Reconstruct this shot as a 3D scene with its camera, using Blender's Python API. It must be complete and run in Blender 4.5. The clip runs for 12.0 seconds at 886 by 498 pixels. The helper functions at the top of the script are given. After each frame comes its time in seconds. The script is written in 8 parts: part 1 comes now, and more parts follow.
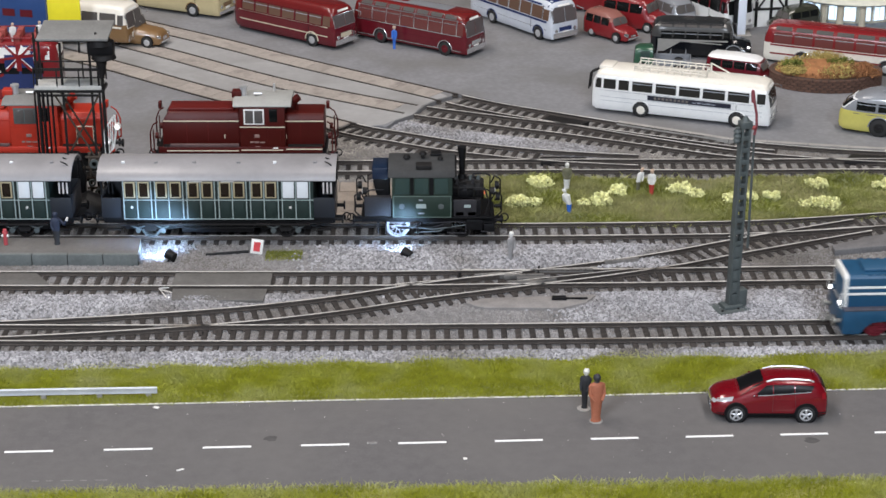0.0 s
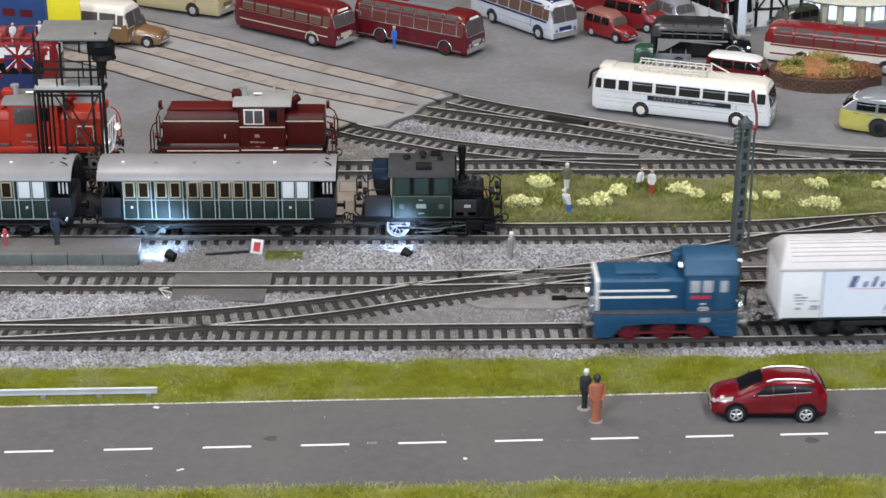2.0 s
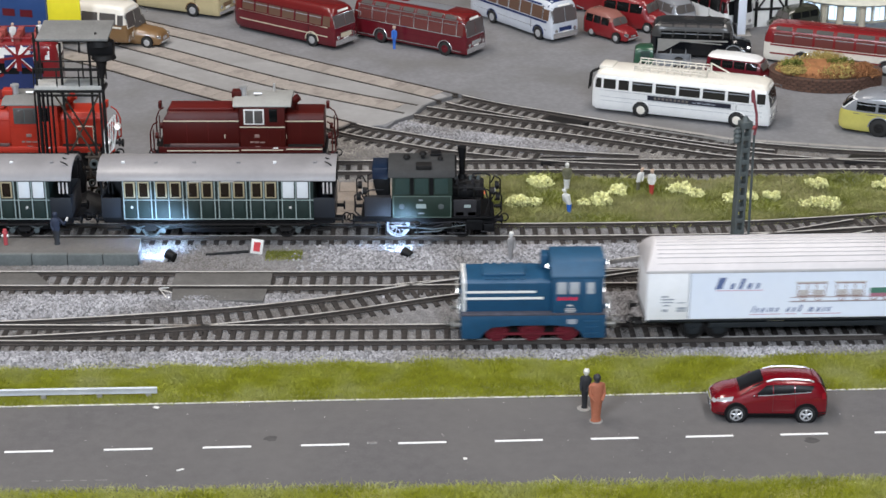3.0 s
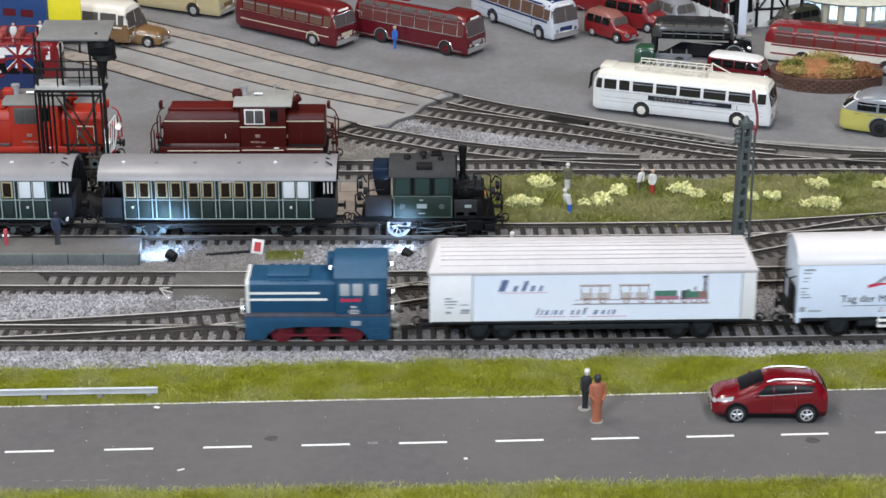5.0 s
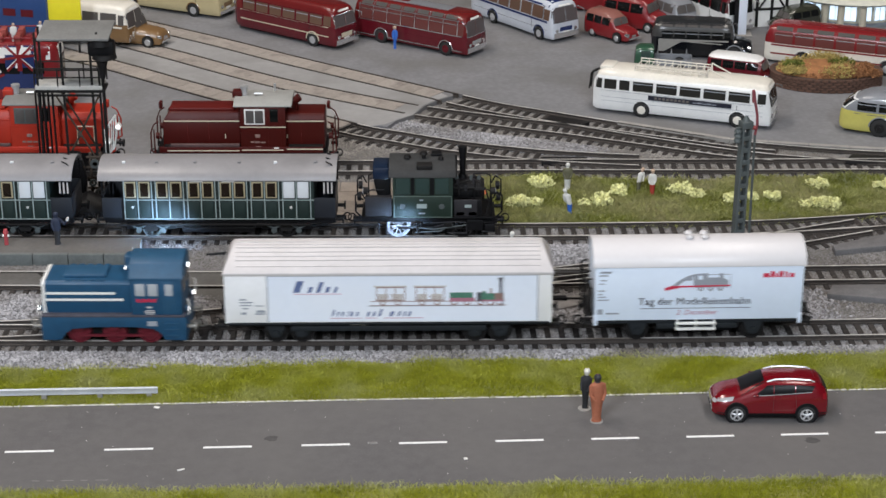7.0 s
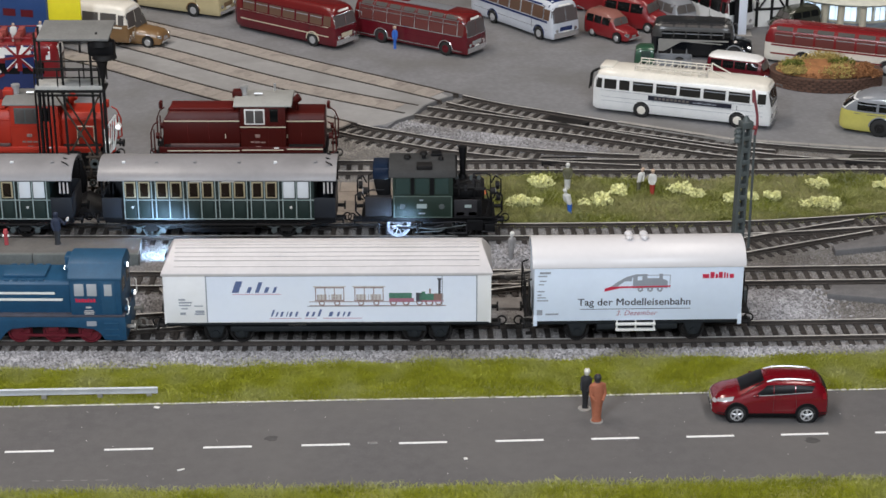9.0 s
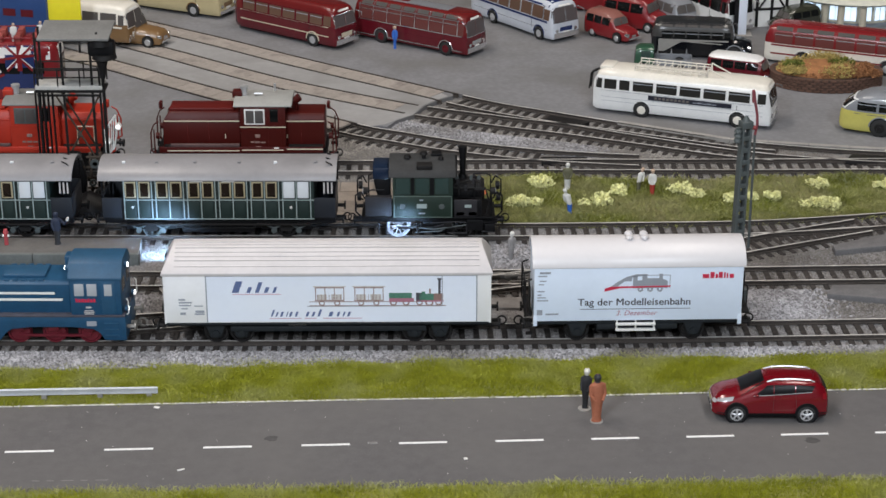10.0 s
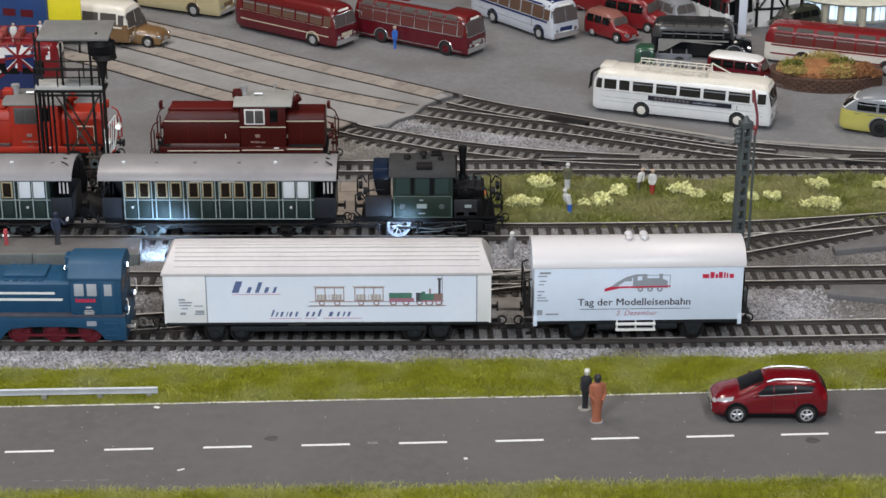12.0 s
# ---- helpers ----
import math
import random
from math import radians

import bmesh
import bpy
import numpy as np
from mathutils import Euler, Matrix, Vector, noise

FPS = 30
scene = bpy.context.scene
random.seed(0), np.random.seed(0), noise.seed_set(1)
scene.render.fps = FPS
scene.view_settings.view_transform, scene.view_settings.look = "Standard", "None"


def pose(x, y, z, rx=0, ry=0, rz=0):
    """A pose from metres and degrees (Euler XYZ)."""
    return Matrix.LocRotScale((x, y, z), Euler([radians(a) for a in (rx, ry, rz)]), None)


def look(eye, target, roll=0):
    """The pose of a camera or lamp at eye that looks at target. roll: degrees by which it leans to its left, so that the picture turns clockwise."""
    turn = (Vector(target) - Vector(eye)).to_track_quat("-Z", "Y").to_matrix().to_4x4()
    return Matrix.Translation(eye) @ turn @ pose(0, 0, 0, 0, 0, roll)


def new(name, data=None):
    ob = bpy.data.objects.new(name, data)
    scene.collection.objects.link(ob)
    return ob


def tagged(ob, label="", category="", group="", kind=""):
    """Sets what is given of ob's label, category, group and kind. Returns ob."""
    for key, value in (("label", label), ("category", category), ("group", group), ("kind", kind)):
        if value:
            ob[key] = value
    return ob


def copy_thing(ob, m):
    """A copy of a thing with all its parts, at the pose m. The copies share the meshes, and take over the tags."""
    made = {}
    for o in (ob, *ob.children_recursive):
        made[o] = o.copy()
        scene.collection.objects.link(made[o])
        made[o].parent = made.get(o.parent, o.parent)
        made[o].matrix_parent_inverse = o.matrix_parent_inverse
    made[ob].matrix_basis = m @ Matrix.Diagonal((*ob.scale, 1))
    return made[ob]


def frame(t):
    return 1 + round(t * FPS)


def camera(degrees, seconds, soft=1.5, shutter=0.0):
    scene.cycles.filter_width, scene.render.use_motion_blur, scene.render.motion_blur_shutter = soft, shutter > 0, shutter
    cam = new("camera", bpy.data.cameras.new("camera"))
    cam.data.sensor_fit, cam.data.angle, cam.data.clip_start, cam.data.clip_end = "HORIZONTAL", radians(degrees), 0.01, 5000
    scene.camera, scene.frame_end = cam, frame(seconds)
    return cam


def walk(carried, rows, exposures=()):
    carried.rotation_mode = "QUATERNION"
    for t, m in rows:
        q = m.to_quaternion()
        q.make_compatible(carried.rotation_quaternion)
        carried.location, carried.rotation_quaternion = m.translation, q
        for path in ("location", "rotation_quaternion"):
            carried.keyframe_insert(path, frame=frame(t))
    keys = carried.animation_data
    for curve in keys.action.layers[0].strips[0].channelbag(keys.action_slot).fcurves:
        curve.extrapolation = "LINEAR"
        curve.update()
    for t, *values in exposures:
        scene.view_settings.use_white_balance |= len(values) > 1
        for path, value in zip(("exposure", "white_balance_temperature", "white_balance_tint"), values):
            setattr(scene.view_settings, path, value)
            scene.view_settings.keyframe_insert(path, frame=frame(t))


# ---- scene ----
# All sizes below are in millimetres (a 1:87 model railway); MM turns them into metres.
MM = 0.001
CAM = (0, -826.1, 388.7)
cam = camera(25.77, 12.0, soft=1.55, shutter=1.0)


def aim(yaw=0.0):
    return pose(CAM[0] * MM, CAM[1] * MM, CAM[2] * MM, 90 - 22.75, 0, yaw)


walk(cam, [(0, aim()), (3.2, aim()), (4.8, aim(0.02)), (12, aim(0.02))],
     exposures=[(0, -0.14, 6290, 12), (5.3, -0.15, 6180, 10), (6.0, -0.25, 6290, 10), (6.8, -0.36, 6390, 11), (9, -0.45, 6440, 11), (12, -0.46, 6440, 11)])

# ---- world and lamps ----
world = bpy.data.worlds.new("room_air")
scene.world = world
world.use_nodes = True
world.node_tree.nodes["Background"].inputs[0].default_value = (0.9, 0.95, 1.0, 1)
world.node_tree.nodes["Background"].inputs[1].default_value = 0.012


def room_area_light(x, y, z, sx, sy, watts, colour):
    d = bpy.data.lights.new("lamp_light", "AREA")
    d.shape, d.size, d.size_y, d.energy, d.color = "RECTANGLE", sx, sy, watts, colour
    o = new("lamp_light", d)
    o.matrix_world = pose(x, y, z)
    return o


# Unseen room lights; the front pair hangs low to brighten faces towards the camera.
for lx, ly, lw in ((-0.8, 0.15, 27), (0.55, 0.25, 17), (0.55, -2.0, 56), (-0.9, -2.0, 76)):
    room_area_light(lx, ly, 1.66 if ly > 0 else 1.32, 0.25, 1.2, lw, (1.0, 0.92, 0.83) if ly > 0 else (0.86, 0.93, 1.0))


def spot_light(x, y, z, tx, ty, tz, watts, deg):
    d = bpy.data.lights.new("spot_light", "SPOT")
    d.energy, d.color, d.spot_size, d.spot_blend, d.shadow_soft_size = watts, (0.42, 0.66, 1.0), radians(deg), 0.6, 0.001
    o = new("spot_light", d)
    o.matrix_world = look((x * MM, y * MM, z * MM), (tx * MM, ty * MM, tz * MM))


spot_light(-22.0, 97.6, 3.2, -25, 113, 1.2, 0.065, 135)
spot_light(-144.0, 93.5, 4.6, -151, 108, 0.0, 0.12, 155)


# ---- materials ----
def mat(name, colour, rough=0.6, metal=0.0, var=0.12, scale=0.25, bump=0.0, bscale=1.0, spec=0.5, glow=0.0, rnd=0.0, island=0.0, coat=0.0, dirt=None, dscale=0.03, dlo=0.5, dhi=0.7, cobble=0.0):
    """Node material: base colour with two scales of variation (per millimetre), optional bump, dirt patches and per-piece tone."""
    m = bpy.data.materials.new(name)
    m.use_nodes = True
    nt = m.node_tree
    b = nt.nodes["Principled BSDF"]
    b.inputs["Roughness"].default_value, b.inputs["Metallic"].default_value = rough, metal
    b.inputs["Specular IOR Level"].default_value = spec
    b.inputs["Coat Weight"].default_value = coat
    tc = nt.nodes.new("ShaderNodeTexCoord")

    def noise_tex(s, detail=4):
        n = nt.nodes.new("ShaderNodeTexNoise")
        n.inputs["Scale"].default_value, n.inputs["Detail"].default_value = s / MM, detail
        nt.links.new(tc.outputs["Object"], n.inputs["Vector"])
        return n.outputs["Fac"]

    def mix(mode, fac, a, c):
        n = nt.nodes.new("ShaderNodeMix")
        n.data_type, n.blend_type = "RGBA", mode
        for sock, v in ((n.inputs[0], fac), (n.inputs[6], a), (n.inputs[7], c)):
            if isinstance(v, (int, float)):
                sock.default_value = v
            elif isinstance(v, tuple):
                sock.default_value = v
            else:
                nt.links.new(v, sock)
        return n.outputs[2]

    def remap(v, lo, hi, a, c):
        n = nt.nodes.new("ShaderNodeMapRange")
        for k, q in enumerate((lo, hi, a, c)):
            n.inputs[k + 1].default_value = q
        nt.links.new(v, n.inputs[0])
        return n.outputs[0]

    col = (*colour, 1)
    out = mix("MIX", 0.0, col, col)
    if var:
        for s, k in ((scale, var), (scale * 7, var * 0.7)):
            f = remap(noise_tex(s), 0.3, 0.7, 1 - k, 1 + k)
            out = mix("MULTIPLY", 1.0, out, f)
    if cobble:
        vo = nt.nodes.new("ShaderNodeTexVoronoi")
        vo.inputs["Scale"].default_value = cobble / MM
        nt.links.new(tc.outputs["Object"], vo.inputs["Vector"])
        out = mix("MULTIPLY", 1.0, out, remap(vo.outputs["Distance"], 0.1, 0.75, 1.03, 0.9))
    if dirt:
        f = remap(noise_tex(dscale, 6), dlo, dhi, 0.0, 1.0)
        out = mix("MIX", f, out, (*dirt, 1))
    if rnd:
        oi = nt.nodes.new("ShaderNodeObjectInfo")
        out = mix("MULTIPLY", 1.0, out, remap(oi.outputs["Random"], 0, 1, 1 - rnd, 1 + rnd))
    if island:
        gi = nt.nodes.new("ShaderNodeNewGeometry")
        out = mix("MULTIPLY", 1.0, out, remap(gi.outputs["Random Per Island"], 0, 1, 1 - island, 1 + island))
    nt.links.new(out, b.inputs["Base Color"])
    if bump:
        bn = nt.nodes.new("ShaderNodeBump")
        bn.inputs["Strength"].default_value = bump
        bn.inputs["Distance"].default_value = 0.3 * MM
        nt.links.new(noise_tex(bscale), bn.inputs["Height"])
        nt.links.new(bn.outputs["Normal"], b.inputs["Normal"])
    if glow:
        b.inputs["Emission Color"].default_value = (*colour, 1)
        b.inputs["Emission Strength"].default_value = glow
    return m


def glass_mat(name, tint, clear=0.1):
    m = bpy.data.materials.new(name)
    m.use_nodes = True
    b = m.node_tree.nodes["Principled BSDF"]
    b.inputs["Base Color"].default_value = (*tint, 1)
    b.inputs["Roughness"].default_value = 0.1
    b.inputs["Specular IOR Level"].default_value = 0.35
    b.inputs["Transmission Weight"].default_value = clear
    b.inputs["IOR"].default_value = 1.45
    return m


M_ASPHALT = mat("asphalt", (0.102, 0.096, 0.097), 0.85, var=0.1, scale=0.2, bump=0.35, bscale=1.5, dirt=(0.128, 0.12, 0.116), dscale=0.009, dlo=0.4, dhi=0.74)
M_PAINTLINE = mat("road_paint", (0.74, 0.73, 0.72), 0.7, var=0.12, scale=0.15, bump=0.2)
M_EDGE = mat("edge_paint", (0.68, 0.66, 0.63), 0.8, var=0.2, scale=0.1, dirt=(0.33, 0.32, 0.27), dscale=0.1, dlo=0.6, dhi=0.78)
M_BALLAST_BED = mat("ballast_bed", (0.185, 0.178, 0.178), 0.95, var=0.25, scale=0.2, bump=1.0, bscale=1.2, dirt=(0.12, 0.108, 0.098), dscale=0.02, dlo=0.42, dhi=0.66)
M_BALLAST = mat("ballast_stone", (0.275, 0.268, 0.278), 0.9, var=0.18, scale=0.02, island=0.56, dirt=(0.115, 0.102, 0.09), dscale=0.016, dlo=0.5, dhi=0.72)
M_BALLAST_BROWN = mat("dirty_ballast", (0.155, 0.142, 0.131), 0.95, var=0.22, scale=0.03, island=0.34, dirt=(0.095, 0.082, 0.07), dscale=0.02, dlo=0.45, dhi=0.68)
M_BALLAST_YARD = mat("yard_ballast", (0.262, 0.244, 0.222), 0.95, var=0.18, scale=0.03, island=0.26, dirt=(0.125, 0.11, 0.095), dscale=0.016, dlo=0.5, dhi=0.7)
M_BALLAST_PACKED = mat("packed_ballast", (0.222, 0.211, 0.208), 0.95, var=0.18, scale=0.03, island=0.24, dirt=(0.115, 0.1, 0.086), dscale=0.014, dlo=0.47, dhi=0.68)
M_SOIL = mat("soil", (0.2, 0.19, 0.05), 0.95, var=0.3, scale=0.1, bump=0.8)
M_GRASS = mat("grass_blade", (0.3, 0.312, 0.022), 0.75, var=0.22, scale=0.03, island=0.14, dirt=(0.35, 0.35, 0.12), dscale=0.03, dlo=0.46, dhi=0.66, spec=0.2)
M_GRASS_PALE = mat("pale_grass_blade", (0.36, 0.36, 0.13), 0.8, var=0.22, scale=0.06, island=0.2, dirt=(0.27, 0.27, 0.16), dscale=0.05, spec=0.2)
M_GRASS_DARK = mat("meadow_blade", (0.2, 0.215, 0.038), 0.8, var=0.3, scale=0.04, island=0.24, dirt=(0.36, 0.33, 0.16), dscale=0.028, dlo=0.44, dhi=0.64, spec=0.2)
M_SLEEPER = mat("sleeper_brown", (0.026, 0.021, 0.019), 0.8, var=0.2, scale=0.5, rnd=0.3, dirt=(0.07, 0.061, 0.054), dscale=0.2, dlo=0.55, dhi=0.85)
M_RAIL = mat("rail_steel", (0.062, 0.052, 0.046), 0.6, 0.3, var=0.2, scale=0.2)
# Pale, barely metallic colour puts the reflected highlight into the rail head.
M_RAILTOP = mat("rail_top", (0.58, 0.555, 0.525), 0.3, 0.2, var=0.25, scale=0.04, dirt=(0.2, 0.165, 0.13), dscale=0.02, dlo=0.55, dhi=0.7)
M_YARD = mat("yard_paving", (0.203, 0.203, 0.214), 0.9, var=0.09, scale=0.012, bump=0.25, bscale=0.6, dirt=(0.135, 0.13, 0.124), dscale=0.011, dlo=0.46, dhi=0.7, cobble=0.3)
M_SLAB = mat("concrete_slab", (0.32, 0.285, 0.255), 0.9, var=0.14, scale=0.08, rnd=0.1, bump=0.3, dirt=(0.2, 0.175, 0.16), dscale=0.08)
M_PLATE = mat("grey_plate", (0.10, 0.095, 0.09), 0.8, var=0.15, scale=0.1, bump=0.2)
M_PLATFORM = mat("platform_top", (0.118, 0.111, 0.105), 0.9, var=0.12, scale=0.06, bump=0.3)
M_KERB = mat("platform_kerb", (0.12, 0.132, 0.13), 0.85, var=0.15, scale=0.1)
M_CONC = mat("light_concrete", (0.3, 0.285, 0.265), 0.9, var=0.12, scale=0.1, bump=0.3)
M_BLACK = mat("black_paint", (0.006, 0.006, 0.007), 0.5, var=0.2, scale=0.3, spec=0.2)
M_DARK = mat("dark_metal", (0.014, 0.013, 0.013), 0.6, var=0.2, scale=0.3, spec=0.2)
M_TYRE = mat("tyre", (0.018, 0.018, 0.018), 0.75, var=0.1)
M_SILVER = mat("silver_rim", (0.62, 0.62, 0.63), 0.35, 0.6, var=0.06)
M_CHROME = mat("chrome", (0.75, 0.75, 0.76), 0.2, 0.9, var=0.03)
M_GLASS = glass_mat("dark_glass", (0.008, 0.009, 0.009))
M_GLASS_LT = glass_mat("clear_glass", (0.12, 0.11, 0.105), 0.2)
# Tint in the glass stands in for seats; no bus interior is modelled.
M_GLASS_RED = glass_mat("glass_seat_red_tint", (0.17, 0.055, 0.05), 0.2)
M_GLASS_BROWN = glass_mat("glass_seat_brown_tint", (0.17, 0.1, 0.07), 0.2)
# Lightened base colour carries the whitish reflections on the coach windscreens.
M_SCREEN = glass_mat("pale_windscreen", (0.13, 0.11, 0.11), 0.2)
M_GLASS_GREEN = glass_mat("greenish_glass", (0.045, 0.075, 0.068), 0.2)
M_LITWIN = mat("lit_window", (0.62, 0.78, 0.95), 0.4, var=0.1, scale=0.1, glow=1.6)
M_GLASS_PALE = glass_mat("pale_glass", (0.5, 0.52, 0.55), 0.2)
M_WHITE = mat("white_plastic", (0.8, 0.79, 0.76), 0.4, var=0.03, scale=0.1)
M_SUV = mat("metallic_red", (0.15, 0.003, 0.008), 0.22, 0.1, var=0.05, coat=0.5)
M_BLUE = mat("loco_blue", (0.0115, 0.064, 0.135), 0.42, var=0.1, scale=0.15)
M_DECKGREY = mat("loco_deck", (0.05, 0.05, 0.068), 0.7, var=0.2, scale=0.2)
M_BLUE_ROOF = mat("loco_blue_roof", (0.015, 0.072, 0.145), 0.5, var=0.1, scale=0.15)
M_REDWHEEL = mat("red_wheel", (0.12, 0.007, 0.016), 0.5, var=0.15)
M_WAGON = mat("wagon_white", (0.82, 0.82, 0.835), 0.5, var=0.03, scale=0.05, dirt=(0.76, 0.745, 0.71), dscale=0.02)
# Darker copy of the wagon white, toned down to offset overhead light.
M_WAGONROOF = mat("wagon_ridged_roof", (0.56, 0.53, 0.53), 0.5, var=0.04, scale=0.05, dirt=(0.5, 0.475, 0.46), dscale=0.03)
# White side panels, tinted blue in the colour for cool light from the front.
M_PANEL = mat("panel_white", (0.77, 0.82, 0.92), 0.4, var=0.02, scale=0.05, dirt=(0.8, 0.83, 0.9), dscale=0.02)
M_PANEL2 = mat("panel_blue_tint", (0.7, 0.78, 0.9), 0.42, var=0.02, scale=0.05)
M_ROOFW = mat("wagon_roof_white", (0.63, 0.61, 0.62), 0.35, var=0.02, scale=0.05)
M_UNDER = mat("underframe", (0.015, 0.018, 0.021), 0.7, var=0.15, spec=0.25)
M_INKSOFT = mat("ink_soft_blue", (0.11, 0.15, 0.3), 0.6, var=0.1, scale=1.0)
M_INKDARK = mat("ink_dark", (0.06, 0.06, 0.075), 0.6, var=0.05)
M_INKRED = mat("ink_red", (0.55, 0.02, 0.06), 0.6, var=0.05)
M_INKGREY = mat("ink_grey", (0.3, 0.32, 0.36), 0.6, var=0.05)
M_INKPINK = mat("ink_pink", (0.55, 0.3, 0.38), 0.6, var=0.05)
M_INKROSE = mat("ink_rose", (0.4, 0.16, 0.22), 0.6, var=0.05)
M_INKBROWN = mat("ink_brown", (0.26, 0.16, 0.14), 0.6, var=0.1, scale=1)
M_INKGREEN = mat("ink_green", (0.07, 0.19, 0.135), 0.6, var=0.15, scale=1)
M_INKTAN = mat("ink_tan", (0.55, 0.52, 0.5), 0.6, var=0.1, scale=1)
M_LAMP = mat("lamp_glow", (1.0, 0.98, 0.95), 0.3, var=0.0, glow=6.0)
M_COACH = mat("coach_green", (0.007, 0.02, 0.017), 0.65, var=0.12, scale=0.3)
M_COACHTRIM = mat("coach_trim", (0.32, 0.38, 0.37), 0.5, var=0.05)
M_COACHROOF = mat("coach_roof_grey", (0.25, 0.242, 0.25), 0.38, var=0.05, scale=0.05, bump=0.1, dirt=(0.2, 0.195, 0.2), dscale=0.04)
M_BROWNFRAME = mat("wood_window_frame", (0.4, 0.33, 0.2), 0.5, var=0.1)
M_CURTAIN = mat("white_window", (0.72, 0.74, 0.76), 0.6, var=0.03)
M_LOCOGREEN = mat("steam_green", (0.009, 0.024, 0.016), 0.55, var=0.1, scale=0.3)
M_LOCOGREY = mat("steam_roof", (0.026, 0.027, 0.028), 0.8, var=0.2, scale=0.15, bump=0.2)
M_WHEELLIT = mat("spotlit_wheel", (0.45, 0.45, 0.47), 0.4, 0.4, var=0.05)
M_DRED = mat("dark_red", (0.06, 0.0045, 0.003), 0.45, var=0.07, scale=0.15, spec=0.3)
M_DRED2 = mat("dark_red_hood", (0.1, 0.0085, 0.007), 0.45, var=0.07, scale=0.15, spec=0.3)
M_CREAM = mat("cream_line", (0.62, 0.55, 0.42), 0.5, var=0.05)
M_ORANGE = mat("orange_red", (0.42, 0.03, 0.014), 0.42, var=0.06, scale=0.15)
M_GREYROOF = mat("cab_roof_grey", (0.3, 0.3, 0.285), 0.6, var=0.08, scale=0.1)
M_STEELGREY = mat("mast_green_grey", (0.075, 0.088, 0.088), 0.55, var=0.15, scale=0.2)
M_SHEDGREY = mat("tower_roof_grey", (0.17, 0.17, 0.165), 0.7, var=0.12, scale=0.1)
M_YELLOW = mat("yellow_sheet", (0.85, 0.74, 0.02), 0.5, var=0.03)
M_FLOWER = mat("pale_yellow_bloom", (0.7, 0.69, 0.33), 0.8, var=0.1, scale=0.5, island=0.16)
M_LEAF = mat("bush_leaf", (0.13, 0.15, 0.02), 0.8, var=0.2, scale=0.5, island=0.4)
M_RUST = mat("autumn_foliage", (0.24, 0.105, 0.04), 0.85, var=0.25, scale=0.15, island=0.3)
M_STRAW = mat("straw_foliage", (0.4, 0.31, 0.1), 0.85, var=0.2, scale=0.15, island=0.3)
M_BRICK = mat("planter_brick", (0.1, 0.052, 0.036), 0.9, var=0.2, scale=0.3, rnd=0.15)
M_WALLS = mat("room_wall", (0.2, 0.2, 0.2), 0.9, var=0.05, scale=0.002)
M_FLOOR = mat("room_floor", (0.12, 0.115, 0.11), 0.8, var=0.1, scale=0.004)


# ---- mesh helpers ----
def bm_new():
    return bmesh.new()


def box(bm, x0, x1, y0, y1, z0, z1):
    v = [bm.verts.new((x, y, z)) for z in (z0, z1) for x, y in ((x0, y0), (x1, y0), (x1, y1), (x0, y1))]
    for f in ((3, 2, 1, 0), (4, 5, 6, 7), (0, 1, 5, 4), (1, 2, 6, 5), (2, 3, 7, 6), (3, 0, 4, 7)):
        bm.faces.new([v[i] for i in f])
    return bm


def boxes(*specs):
    bm = bm_new()
    for s in specs:
        box(bm, *s)
    return bm


def prism(bm, pts, axis, a0, a1):
    """Extrude a polygon along an axis. axis 0: points are (y, z); 1: (x, z); 2: (x, y)."""
    def at(p, a):
        return (a, p[0], p[1]) if axis == 0 else (p[0], a, p[1]) if axis == 1 else (p[0], p[1], a)
    lo = [bm.verts.new(at(p, a0)) for p in pts]
    hi = [bm.verts.new(at(p, a1)) for p in pts]
    n = len(pts)
    for i in range(n):
        bm.faces.new((lo[i], lo[(i + 1) % n], hi[(i + 1) % n], hi[i]))
    bm.faces.new(lo[::-1])
    bm.faces.new(hi)
    return bm


def cyl(bm, p, q, r, n=12, r2=None):
    p, q = Vector(p), Vector(q)
    r2 = r if r2 is None else r2
    t = (q - p).to_track_quat("Z", "Y").to_matrix()
    rings = []
    for c, rr in ((p, r), (q, r2)):
        rings.append([bm.verts.new(c + t @ Vector((rr * math.cos(2 * math.pi * i / n), rr * math.sin(2 * math.pi * i / n), 0))) for i in range(n)])
    for i in range(n):
        bm.faces.new((rings[0][i], rings[0][(i + 1) % n], rings[1][(i + 1) % n], rings[1][i]))
    bm.faces.new(rings[0][::-1])
    bm.faces.new(rings[1])
    return bm


def tube(bm, pts, r, n=6):
    for a, b in zip(pts, pts[1:]):
        cyl(bm, a, b, r, n)
    return bm


def ring(bm, c, axis, r_out, r_in, w, n=24):
    """A flat ring (rim or tyre) about an axis 'y'."""
    loops = []
    for rr, off in ((r_out, -w / 2), (r_out, w / 2), (r_in, w / 2), (r_in, -w / 2)):
        loops.append([bm.verts.new((c[0] + rr * math.cos(2 * math.pi * i / n), c[1] + off, c[2] + rr * math.sin(2 * math.pi * i / n))) for i in range(n)])
    for k in range(4):
        a, b = loops[k], loops[(k + 1) % 4]
        for i in range(n):
            bm.faces.new((a[i], a[(i + 1) % n], b[(i + 1) % n], b[i]))
    return bm


